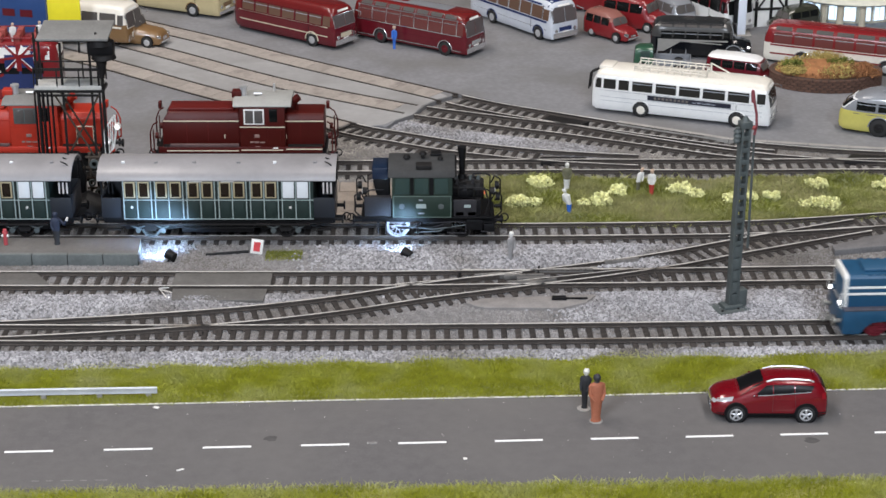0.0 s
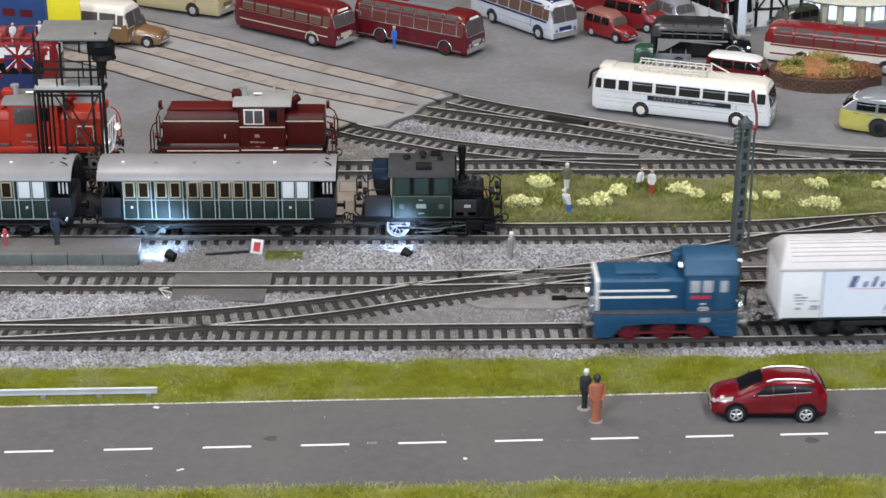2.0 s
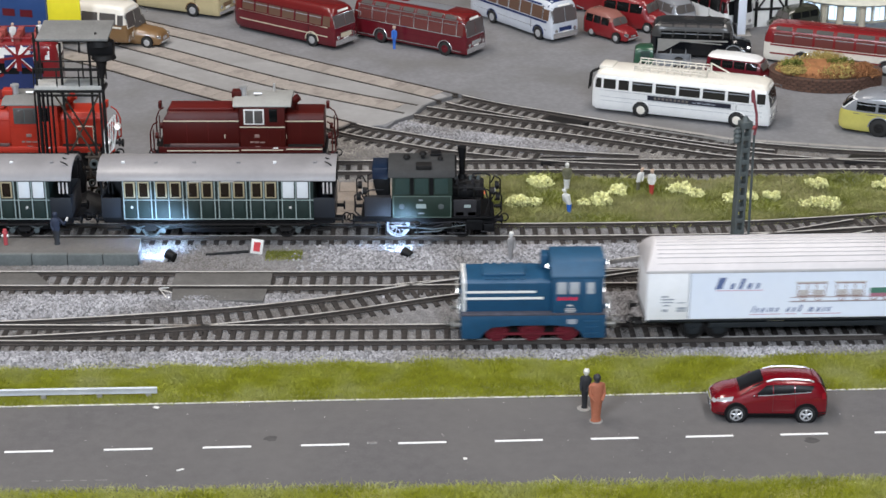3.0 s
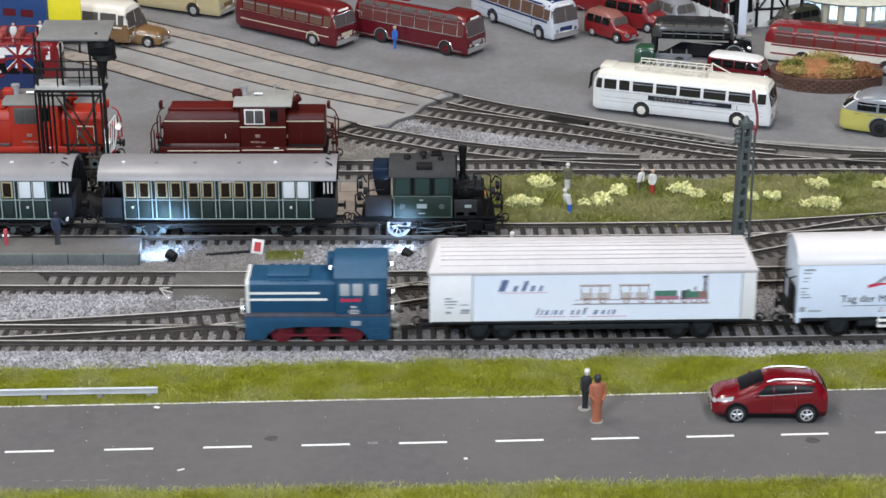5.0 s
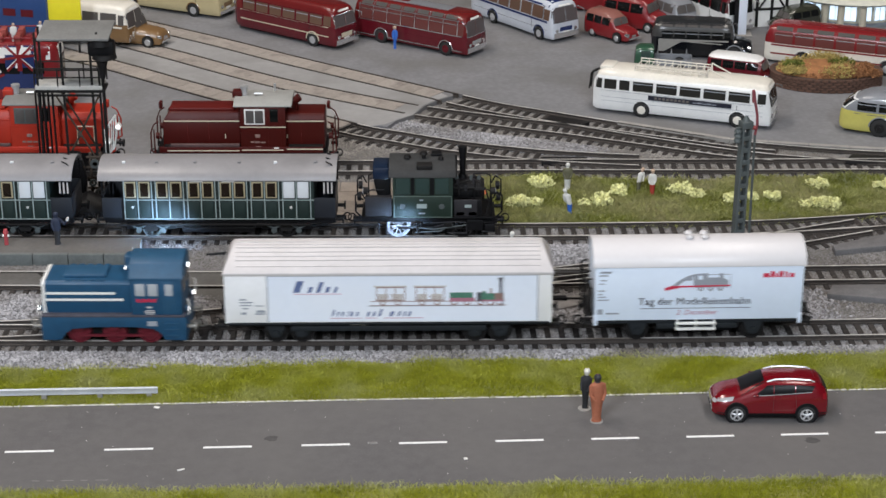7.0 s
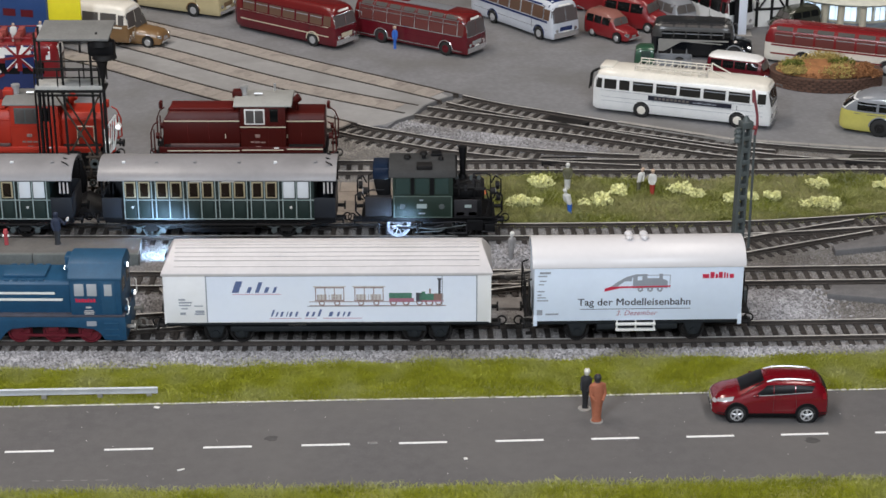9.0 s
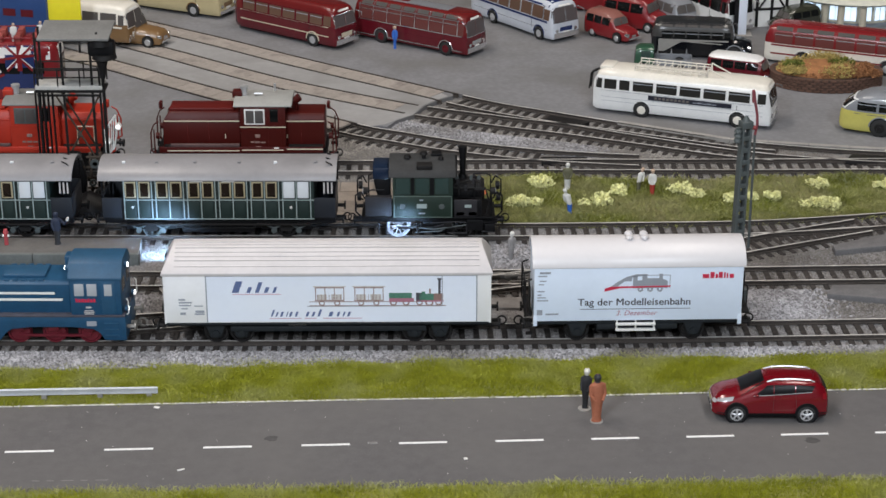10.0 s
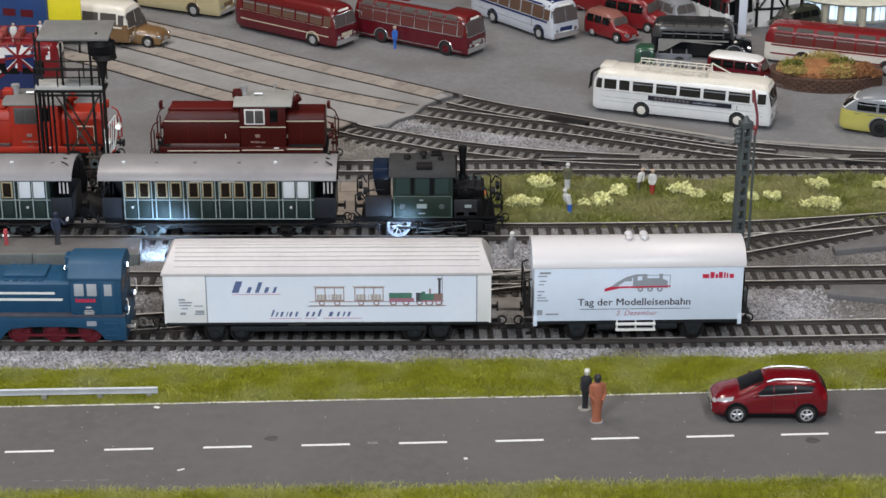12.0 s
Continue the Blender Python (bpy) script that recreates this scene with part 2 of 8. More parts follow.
def mesh_of(name, bm, material, bevel=0.0, smooth=True):
    bmesh.ops.recalc_face_normals(bm, faces=bm.faces)
    if bevel:
        es = [e for e in bm.edges if len(e.link_faces) == 2 and e.calc_face_angle(0) > 0.5]
        bmesh.ops.bevel(bm, geom=es, offset=bevel, segments=2, profile=0.5, affect="EDGES", clamp_overlap=True)
    bmesh.ops.scale(bm, vec=(MM, MM, MM), verts=bm.verts)
    me = bpy.data.meshes.new(name)
    bm.to_mesh(me)
    bm.free()
    for m in (material if isinstance(material, (list, tuple)) else [material]):
        me.materials.append(m)
    if smooth:
        me.shade_smooth()
        me.set_sharp_from_angle(angle=radians(35))
    return me


def part(name, bm, material, parent=None, label="", bevel=0.0, m=None):
    ob = new(name, mesh_of(name, bm, material, bevel))
    if parent:
        ob.parent = parent
    if m is not None:
        ob.matrix_basis = m
    if label:
        tagged(ob, label)
    return ob


def share(name, me, parent, m):
    ob = new(name, me)
    ob.parent = parent
    ob.matrix_basis = m
    return ob


def thing(name, label, category, m=None, group="", kind=""):
    ob = new(name)
    ob.empty_display_size = 0.005
    if m is not None:
        ob.matrix_basis = m
    return tagged(ob, label, category, group, kind)


def at(x, y, z, rz=0.0):
    return pose(x * MM, y * MM, z * MM, 0, 0, rz)


def cloud(name, verts, faces, material, label, category):
    """One mesh of countless small pieces, from numpy arrays in millimetres."""
    me = bpy.data.meshes.new(name)
    me.from_pydata((verts * MM).tolist(), [], faces.tolist())
    me.materials.append(material)
    return tagged(new(name, me), label, category, kind="stuff")


def curve_at(pts, x):
    """Height of a smooth line through points (Catmull-Rom in x)."""
    for i in range(len(pts) - 1):
        if x <= pts[i + 1][0] or i == len(pts) - 2:
            break
    p0, p1, p2, p3 = pts[max(i - 1, 0)], pts[i], pts[i + 1], pts[min(i + 2, len(pts) - 1)]
    h = p2[0] - p1[0]
    u = (x - p1[0]) / h
    m1 = (p2[1] - p0[1]) / (p2[0] - p0[0]) * h
    m2 = (p3[1] - p1[1]) / (p3[0] - p1[0]) * h
    return (2 * u**3 - 3 * u**2 + 1) * p1[1] + (u**3 - 2 * u**2 + u) * m1 + (3 * u**2 - 2 * u**3) * p2[1] + (u**3 - u**2) * m2


# ---- room ----
def room():
    for n, s in (("floor", (-3000, 3000, -3000, 3000, -900, -880)), ("ceiling", (-3000, 3000, -3000, 3000, 1700, 1720)),
                 ("wall_north", (-3000, 3000, 3000, 3050, -900, 1700)), ("wall_south", (-3000, 3000, -3050, -3000, -900, 1700)),
                 ("wall_east", (3000, 3050, -3000, 3000, -900, 1700)), ("wall_west", (-3050, -3000, -3000, 3000, -900, 1700))):
        tagged(part(n, boxes(s), M_FLOOR if n == "floor" else M_WALLS), "plain painted room surface", "room", kind="structure")


room()

# ---- track lines (centre lines of the rails) ----
LINE_A = [(x, 0.0165 * x + 6.2e-5 * x * x) for x in range(-300, 301, 50)]
LINE_B = [(-300, -1), (-260, 0), (-209, 3.4), (-157, 9.6), (-97, 20), (-50, 33), (-8, 48.5), (40, 63), (84, 76.5), (120, 90), (153, 105), (185, 118.5), (240, 141), (300, 165)]
LINE_C = [(-300, 63), (-220, 63), (-108, 62.7), (-27, 63.3), (33, 65.1), (118, 67.2), (160, 69), (223, 71.2), (300, 74)]
LINE_D = [(-300, 128), (-100, 128), (35, 127.8), (65, 128.2), (125, 129.8), (155, 131), (184, 133.8), (238, 143), (300, 157)]
LINE_E = [(-330, 225), (-58, 225.5), (5, 227), (71, 227.9), (136, 227.7), (201, 228.4), (254, 229), (330, 229)]
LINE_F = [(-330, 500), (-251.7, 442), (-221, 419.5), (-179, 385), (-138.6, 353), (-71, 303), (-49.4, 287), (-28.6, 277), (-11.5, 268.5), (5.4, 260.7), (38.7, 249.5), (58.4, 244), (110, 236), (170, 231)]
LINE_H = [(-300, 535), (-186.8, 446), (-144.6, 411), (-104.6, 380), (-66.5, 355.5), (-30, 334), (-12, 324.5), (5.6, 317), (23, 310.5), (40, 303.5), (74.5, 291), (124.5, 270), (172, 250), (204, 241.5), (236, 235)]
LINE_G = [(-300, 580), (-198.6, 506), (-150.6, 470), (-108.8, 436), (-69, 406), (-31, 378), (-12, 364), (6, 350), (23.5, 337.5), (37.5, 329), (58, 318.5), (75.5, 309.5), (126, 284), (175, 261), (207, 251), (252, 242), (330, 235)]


def line_points(line, x0, x1, step):
    """Points and headings along a line at even distances."""
    out, x = [], x0
    while x <= x1:
        s = (curve_at(line, x + 1) - curve_at(line, x - 1)) / 2
        out.append((x, curve_at(line, x), math.atan(s)))
        x += step * math.cos(math.atan(s))
    return out


SLEEPER = mesh_of("sleeper", boxes((-1.35, 1.35, -14.5, 14.5, -4.6, -2.3)), M_SLEEPER, 0.25)


def rail_mesh(line, x0, x1, off, z):
    pts = line_points(line, x0, x1, 8)
    bm = bm_new()
    prof = [(-0.9, -2.3), (0.9, -2.3), (0.9, -1.9), (0.25, -1.5), (0.25, -0.8), (0.6, -0.6), (0.6, 0), (-0.6, 0), (-0.6, -0.6), (-0.25, -0.8), (-0.25, -1.5), (-0.9, -1.9)]
    rows = []
    for x, y, a in pts:
        nx, ny = -math.sin(a), math.cos(a)
        rows.append([bm.verts.new((x + nx * (off + u), y + ny * (off + u), z + w)) for u, w in prof])
    n = len(prof)
    for r0, r1 in zip(rows, rows[1:]):
        for i in range(n):
            f = bm.faces.new((r0[i], r1[i], r1[(i + 1) % n], r0[(i + 1) % n]))
            f.material_index = 1 if i == 6 else 0
    bm.faces.new(rows[0])
    bm.faces.new(rows[-1][::-1])
    return bm


def track(label, line, x0, x1, sleepers=None, z=0.0, embedded=None):
    t = thing("railway_track", label, "railway track", group="tracks")
    for off in (8.75, -8.75):
        part("rail", rail_mesh(line, embedded or x0, x1, off, z), [M_RAIL, M_RAILTOP], t, "steel rail with shiny worn head")
        if embedded:
            part("rail", rail_mesh(line, x0, embedded, off, z), [M_RAIL, M_RAIL], t, "dark rail sunk in paving")
    for x, y, a in line_points(line, *(sleepers or (x0, x1)), 6.75):
        share("sleeper", SLEEPER, t, at(x, y, z, math.degrees(a)))
    return t


track("straight model railway track beside the grass verge", LINE_A, -295, 295)
track("curving connecting track crossing the ballast diagonally", LINE_B, -250, 230, (-150, 215))
track("middle railway track through the double slip", LINE_C, -295, 295)
track("railway track under the green steam train", LINE_D, -295, 295)
track("rear railway track along the flowering meadow", LINE_E, -325, 325)
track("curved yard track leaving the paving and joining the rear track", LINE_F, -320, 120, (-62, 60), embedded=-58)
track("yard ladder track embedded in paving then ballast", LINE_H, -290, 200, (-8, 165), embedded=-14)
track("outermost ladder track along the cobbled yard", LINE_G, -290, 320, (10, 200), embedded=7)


# ---- ground ----
def sheet(name, pts, z0, z1, material, label, category):
    return tagged(part(name, prism(bm_new(), pts, 2, z0, z1), material), label, category, kind="structure")


sheet("ground", [(-1000, -420), (1000, -420), (1000, 1100), (-1000, 1100)], -880, -3.25, M_BALLAST_BED, "grey ballast bed of the model railway", "ground")
sheet("road", [(-995, -245), (995, -245), (995, -5), (205, -52.5), (0, -61.5), (-200, -70), (-995, -102)], -4.1, -3, M_ASPHALT, "dark grey asphalt road with worn patches", "road")
YARD = [(-995, 246), (-110, 247), (-96, 272), (-71.1, 311.6), (-34.5, 295.8), (-29, 308), (-19, 318), (-12, 336), (-3, 348), (6, 356), (6, 363), (41.5, 340), (76, 322), (110, 304), (175, 272), (191, 269), (253, 257), (330, 247), (995, 150), (995, 1095), (-995, 1095)]
M_APRON = mat("concrete_apron", (0.29, 0.285, 0.283), 0.9, var=0.07, scale=0.03, bump=0.2, dirt=(0.22, 0.215, 0.21), dscale=0.02)
sheet("apron", [(-46, 296), (-36, 300), (-29, 309), (-19, 319), (-13, 337), (-4, 349), (3, 355), (-12, 376), (-31, 390), (-69, 418), (-109, 448), (-150, 482), (-198, 518), (-300, 592), (-300, 495), (-251, 456), (-179, 398), (-138, 366), (-71, 316)], -1.2, -0.5, M_APRON, "pale concrete apron between the embedded rails", "pavement")
sheet("pavement", YARD, -4.1, -0.7, M_YARD, "grey cobbled yard paving of the bus museum", "pavement")


def road_marks():
    t = thing("road_marking", "white dashed centre line on the asphalt", "road marking", kind="structure")
    me = mesh_of("dash", boxes((-10.2, 10.2, -0.75, 0.75, -0.1, 0.12)), M_PAINTLINE, 0.08)
    for i in range(-2, 11):
        x = -173.4 + 40.9 * i + 1.1 * math.sin(math.pi * i / 8)
        y = -111.3 + 0.047 * (x + 173.4)
        share("dash", me, t, at(x, y, -2.95, 2.9))
    bm = bm_new()
    xs = [(-300 + 10 * i) for i in range(61)]
    edge = [(-300, -74.5), (-193, -70.6), (-125, -67.8), (-45, -64.2), (54, -60.3), (117, -57), (198, -53.2), (300, -48)]
    prism(bm, [(x, curve_at(edge, x) - 0.6) for x in xs] + [(x, curve_at(edge, x) + 0.5) for x in reversed(xs)], 2, -3.0, -2.86)
    part("edge_line", bm, M_EDGE, t, "thin off-white edge line")


road_marks()

# ---- loose ballast, grass ----
rng = np.random.default_rng(7)


def bank(label, x0, x1, low, high, h):
    """A heaped strip of ballast between two lines; returns its height at points."""
    def rise(x, u):
        ends = np.clip(np.minimum(x - x0, x1 - x) / 18.0, 0, 1)
        wave = 0.72 + 0.28 * np.sin(x * 0.13 + 1.7 * np.sin(x * 0.041)) * np.cos(u * 4 + x * 0.05)
        return h * np.sin(np.pi * np.clip(u, 0, 1)) ** 0.8 * ends * wave
    xs, us = np.linspace(x0, x1, int((x1 - x0) / 3)), np.linspace(0, 1, 9)
    bm = bm_new()
    rows = []
    for x in xs:
        lo, hi = curve_at(low, x), curve_at(high, x)
        rows.append([bm.verts.new((x, lo + (hi - lo) * u, -3.3 + float(rise(x, u)))) for u in us])
    for a, b in zip(rows, rows[1:]):
        for i in range(len(us) - 1):
            bm.faces.new((a[i], b[i], b[i + 1], a[i + 1]))
    tagged(part("ballast_bank", bm, M_BALLAST_BED), label, "ballast", kind="structure")
    return rise


def stones(name, n, region, size, z, label, rise=None, material=None, soft=0.0):
    """Countless angular stones (squashed octahedra) scattered in regions x0, x1, lower line, upper line."""
    x = rng.uniform(region[0], region[1], n)
    if soft:
        x = x + rng.normal(0, soft, n)
    lo = np.interp(x, [p[0] for p in region[2]], [p[1] for p in region[2]])
    hi = np.interp(x, [p[0] for p in region[3]], [p[1] for p in region[3]])
    u = rng.uniform(0, 1, n)
    y = lo + (hi - lo) * u
    s = size * rng.uniform(0.55, 1.25, n)
    base = np.array([(1, 0, 0), (0, 1, 0), (-1, 0, 0), (0, -1, 0), (0, 0, 0.8), (0, 0, -0.6)])
    tri = np.array([(0, 1, 4), (1, 2, 4), (2, 3, 4), (3, 0, 4), (1, 0, 5), (2, 1, 5), (3, 2, 5), (0, 3, 5)])
    a = rng.uniform(0, 6.28, n)
    v = base[None] * s[:, None, None] * rng.uniform(0.6, 1.1, (n, 6, 1))
    c, d = np.cos(a)[:, None], np.sin(a)[:, None]
    vx, vy = v[:, :, 0] * c - v[:, :, 1] * d, v[:, :, 0] * d + v[:, :, 1] * c
    tilt = rng.uniform(-0.6, 0.6, (n, 1))
    vz = v[:, :, 2] + vx * tilt
    hump = rng.uniform(0, 0.4, n) + (rise(x, u) if rise else 0.0)
    out = np.stack([vx + x[:, None], vy + y[:, None], vz + (z + hump)[:, None]], -1).reshape(-1, 3)
    faces = (tri[None] + 6 * np.arange(n)[:, None, None]).reshape(-1, 3)
    cloud(name, out, faces, material or M_BALLAST, label, "ballast")


GRASS_EDGE = [(-300, -40), (-202, -36.5), (-99, -31.5), (0, -26), (109, -22), (206, -18.5), (300, -13)]
stones("ballast_stones", 9000, (-250, -165, [(-250, -13), (-165, -13)], [(-250, 12), (-165, 14)]), 0.7, -3.4, "dark brown ballast under the turnout", None, M_BALLAST_BROWN, 12.0)
stones("ballast_stones", 42000, (155, 262, [(155, 8), (262, 22)], [(155, 140), (262, 158)]), 0.72, -3.4, "dirty brown grey ballast round the turnouts", None, M_BALLAST_BROWN, 14.0)
stones("ballast_stones", 120000, (-245, 260, GRASS_EDGE, [(-300, 140), (300, 160)]), 0.7, -3.4, "light grey crushed stone ballast between the tracks", None, M_BALLAST_PACKED)
stones("ballast_stones", 33000, (-108, 300, [(-108, 205), (300, 205)], [(-108, 246), (-96, 271), (-71.1, 310.6), (-36, 298), (-19, 317), (-3, 347), (6, 356), (41, 339), (76, 321), (110, 303), (175, 271), (253, 256), (330, 246)]), 0.72, -3.4, "grey crushed stone ballast under the yard ladder tracks", None, M_BALLAST_YARD)


def between(line_a, line_b, ga, gb, x0, x1):
    xs = [x0 + (x1 - x0) * i / 12 for i in range(13)]
    return [(x, curve_at(line_a, x) + ga) for x in xs], [(x, curve_at(line_b, x) + gb) for x in xs]


for bx0, bx1, la, lb, ga, gb, bh, bn in ((70, 178, LINE_A, LINE_C, 15, -14, 1.9, 16000), (-60, 120, LINE_C, LINE_D, 15, -15, 2.4, 11000), (-230, -60, LINE_B, LINE_C, 14, -14, 2.2, 9000)):
    b_low, b_high = between(la, lb, ga, gb, bx0, bx1)
    b_rise = bank("heaped light grey ballast between two tracks", bx0, bx1, b_low, b_high, bh)
    stones("ballast_stones", bn, (bx0, bx1, b_low, b_high), 1.2, -3.25, "coarse pale blue grey ballast heaped between tracks", b_rise, None, 9.0)
b_low, b_high = [(-30, 283), (0, 272), (50, 255), (90, 246)], [(-30, 318), (0, 300), (50, 281), (90, 267)]
b_rise = bank("heaped grey ballast between the yard ladder tracks", -30, 90, b_low, b_high, 1.6)
stones("ballast_stones", 6000, (-30, 90, b_low, b_high), 1.0, -3.3, "coarse grey ballast heaped in the yard ladder", b_rise, None, 6.0)
b_low, b_high = [(x, y - 1) for x, y in GRASS_EDGE], [(x, curve_at(LINE_A, x) - 15) for x in range(-300, 301, 50)]
b_rise = bank("sloping ballast shoulder beside the grass verge", -240, 250, b_low, b_high, 1.1)
stones("ballast_stones", 15000, (-240, 250, b_low, b_high), 1.2, -3.15, "coarse grey ballast on the track shoulder", b_rise)


def blades(name, n, region, h, material, z, label, lean=0.5):
    x = rng.uniform(region[0], region[1], n)
    lo = np.interp(x, [p[0] for p in region[2]], [p[1] for p in region[2]])
    hi = np.interp(x, [p[0] for p in region[3]], [p[1] for p in region[3]])
    u = rng.uniform(0, 1, n)
    y = lo + (hi - lo) * u + rng.normal(0, 1.3, n)
    patch = 0.75 + 0.25 * np.sin(x * 0.11 + 2 * np.sin(y * 0.2)) * np.cos(x * 0.037 + 1)
    hh = h * rng.uniform(0.5, 1.15, n) * patch
    a, w = rng.uniform(0, 6.28, n), 0.17
    lx, ly = rng.normal(0, lean, n) * hh, rng.normal(0, lean, n) * hh
    dx, dy = np.cos(a) * w, np.sin(a) * w
    zz = np.full(n, z)
    v = np.stack([np.stack([x - dx, y - dy, zz], -1), np.stack([x + dx, y + dy, zz], -1),
                  np.stack([x + dx * 0.7 + lx * 0.5, y + dy * 0.7 + ly * 0.5, zz + hh * 0.6], -1), np.stack([x + lx, y + ly, zz + hh], -1)], 1).reshape(-1, 3)
    f = (np.array([(0, 1, 2), (0, 2, 3)])[None] + 4 * np.arange(n)[:, None, None]).reshape(-1, 3)
    cloud(name, v, f, material, label, "grass")


ROAD_TOP = [(-300, -72.5), (-193, -69.5), (-125, -66.8), (-45, -63), (54, -59.2), (117, -56), (198, -52), (300, -47)]
ROAD_LOW = [(-300, -153), (-178, -147.5), (-87, -145), (0, -142), (96, -139), (181, -135.5), (300, -129)]
MEADOW_LOW, MEADOW_TOP = [(25, 141.5), (100, 142), (160, 144), (241, 156), (300, 168)], [(25, 211), (70, 213), (100, 207), (150, 205), (165, 211), (300, 213)]
sheet("verge", [p for p in ROAD_TOP] + [p for p in reversed(GRASS_EDGE)], -4.1, -2.9, M_SOIL, "earth under the grass verge", "ground")
sheet("verge", [(-300, -260), (300, -260)] + [p for p in reversed(ROAD_LOW)], -4.1, -2.7, M_SOIL, "earth under the near grass verge", "ground")
sheet("meadow", [(18, 141.5)] + MEADOW_LOW[1:] + [p for p in reversed(MEADOW_TOP)] + [(18, 205)], -4.1, -2.2, M_SOIL, "earth under the flowering meadow", "ground")
blades("grass_verge", 190000, (-230, 240, ROAD_TOP, GRASS_EDGE), 2.7, M_GRASS, -3.2, "bright yellow-green static grass along the road")
blades("grass_verge", 75000, (-200, 200, [(-300, -185), (300, -160)], ROAD_LOW), 2.5, M_GRASS, -3.0, "yellow-green static grass on the near road side")
EDGE_OUT = [(x, y + 5) for x, y in GRASS_EDGE]
EDGE_IN = [(x, y - 5) for x, y in GRASS_EDGE]
blades("grass_fringe", 26000, (-230, 240, EDGE_IN, EDGE_OUT), 2.3, M_GRASS_PALE, -3.2, "thin pale grass fringe creeping over the ballast", 0.7)
blades("grass_fringe", 12000, (-230, 240, ROAD_TOP, [(x, y + 8) for x, y in ROAD_TOP]), 2.2, M_GRASS_PALE, -3.1, "dull trodden grass along the road edge", 0.7)
blades("grass_fringe", 9000, (-230, 240, [(x, y - 3) for x, y in ROAD_LOW], [(x, y + 3) for x, y in ROAD_LOW]), 2.4, M_GRASS_PALE, -3.0, "pale grass fringe on the near road side", 0.7)
blades("meadow_fringe", 14000, (20, 270, [(x, y - 4) for x, y in MEADOW_LOW], [(x, y + 4) for x, y in MEADOW_LOW]), 2.6, M_GRASS_PALE, -3.0, "dry grass fringe beside the track", 0.7)
blades("meadow_tufts", 16000, (20, 270, MEADOW_LOW, MEADOW_TOP), 5.2, M_GRASS_PALE, -2.6, "tall dry straw tufts in the meadow", 0.5)
blades("meadow_grass", 120000, (20, 270, MEADOW_LOW, MEADOW_TOP), 3.6, M_GRASS_DARK, -2.6, "olive green meadow grass between the tracks")


# ---- the moving goods train ----
def flanged_wheel(parent, x, z, r, y, material, spokes=0, m=None):
    """A wheel as a keyed part of its own, at its axle."""
    bm = bm_new()
    ring(bm, (0, 0, 0), "y", r, r * 0.84, 2.2)
    ring(bm, (0, 0.9, 0), "y", r + 0.7, r * 0.8, 0.5)
    arms, hub = [], None
    if spokes:
        for i in range(spokes):
            a = 2 * math.pi * i / spokes
            arms.append(cyl(bm_new(), (0, 0, 0), (r * 0.85 * math.cos(a), 0, r * 0.85 * math.sin(a)), r * 0.045 + 0.08, 6))
        hub = bm_new()
        cyl(hub, (0, -1.4, 0), (0, 1.2, 0), r * 0.22, 12)
    else:
        cyl(bm, (0, -0.7, 0), (0, 0.7, 0), r * 0.8, 20)
        cyl(bm, (0, -1.4, 0), (0, 0.8, 0), r * 0.25, 12)
    w = part("wheel", bm, material, parent, m=at(x, y, z))
    for b in arms:
        part("spoke", b, material, w)
    if hub:
        part("hub", hub, material, w)
    return w


def buffers(parent, x, s, z, material):
    for y in (-10, 10):
        b = bm_new()
        cyl(b, (x, y, z), (x + s * 3.4, y, z), 1.0, 10)
        cyl(b, (x + s * 3.4, y, z), (x + s * 4.2, y, z), 2.3, 14)
        part("buffer", b, material, parent)
    b = bm_new()
    box(b, x - 1, x + s * 5 if s > 0 else x + 1, -1, 1, z - 3.5, z - 2) if s > 0 else box(b, x + s * 5, x + 1, -1, 1, z - 3.5, z - 2)
    ring(b, (x + s * 5.5, 0, z - 2.5), "y", 2.4, 1.8, 0.8, 12)
    part("coupler", b, material, parent)


def arched_roof(x0, x1, w, z0, rise, n=10, thick=1.0):
    pts = [(-w + 2 * w * i / n, z0 + rise * (1 - (2 * i / n - 1) ** 2) ** 0.6) for i in range(n + 1)]
    low = [(y * 0.97, max(z0 - 0.2, z - thick)) for y, z in reversed(pts)]
    return prism(bm_new(), pts + low, 0, x0, x1)


def letters(txt, size, x, z, y, material, parent, shear=0.0, spacing=1.0, name="lettering", align="CENTER"):
    """Built-in font lettering as a thin mesh on a vertical side."""
    c = bpy.data.curves.new(name, "FONT")
    c.body, c.size, c.extrude, c.shear, c.space_character = txt, size * MM, 0.06 * MM, shear, spacing
    c.align_x, c.align_y, c.resolution_u = align, "BOTTOM_BASELINE", 3
    tmp = new("tmp", c)
    me = bpy.data.meshes.new_from_object(tmp.evaluated_get(bpy.context.evaluated_depsgraph_get()))
    bpy.data.objects.remove(tmp)
    me.materials.clear()
    me.materials.append(material)
    ob = new(name, me)
    ob.parent = parent
    ob.matrix_basis = pose(x * MM, y * MM, z * MM, 90, 0, 0)
    return ob


def bars(parent, specs, y, material, name="marking"):
    """Flat printed bars (x0, x1, z0, z1) on a side facing -y."""
    for x0, x1, z0, z1 in specs:
        part(name, boxes((x0, x1, y - 0.08, y + 0.05, z0, z1)), material, parent)


def word_bars(parent, x, z, y, widths, heights, material):
    """A word as one plain slanting bar for each letter's place."""
    for w, h in zip(widths, heights):
        b = prism(bm_new(), [(x, z + 0.1), (x + w * 0.5, z + 0.1), (x + w * 0.5 + h * 0.3, z + h * 0.86), (x + h * 0.3, z + h * 0.86)], 1, y - 0.08, y + 0.05)
        part("word_bar", b, material, parent)
        x += w + 0.5


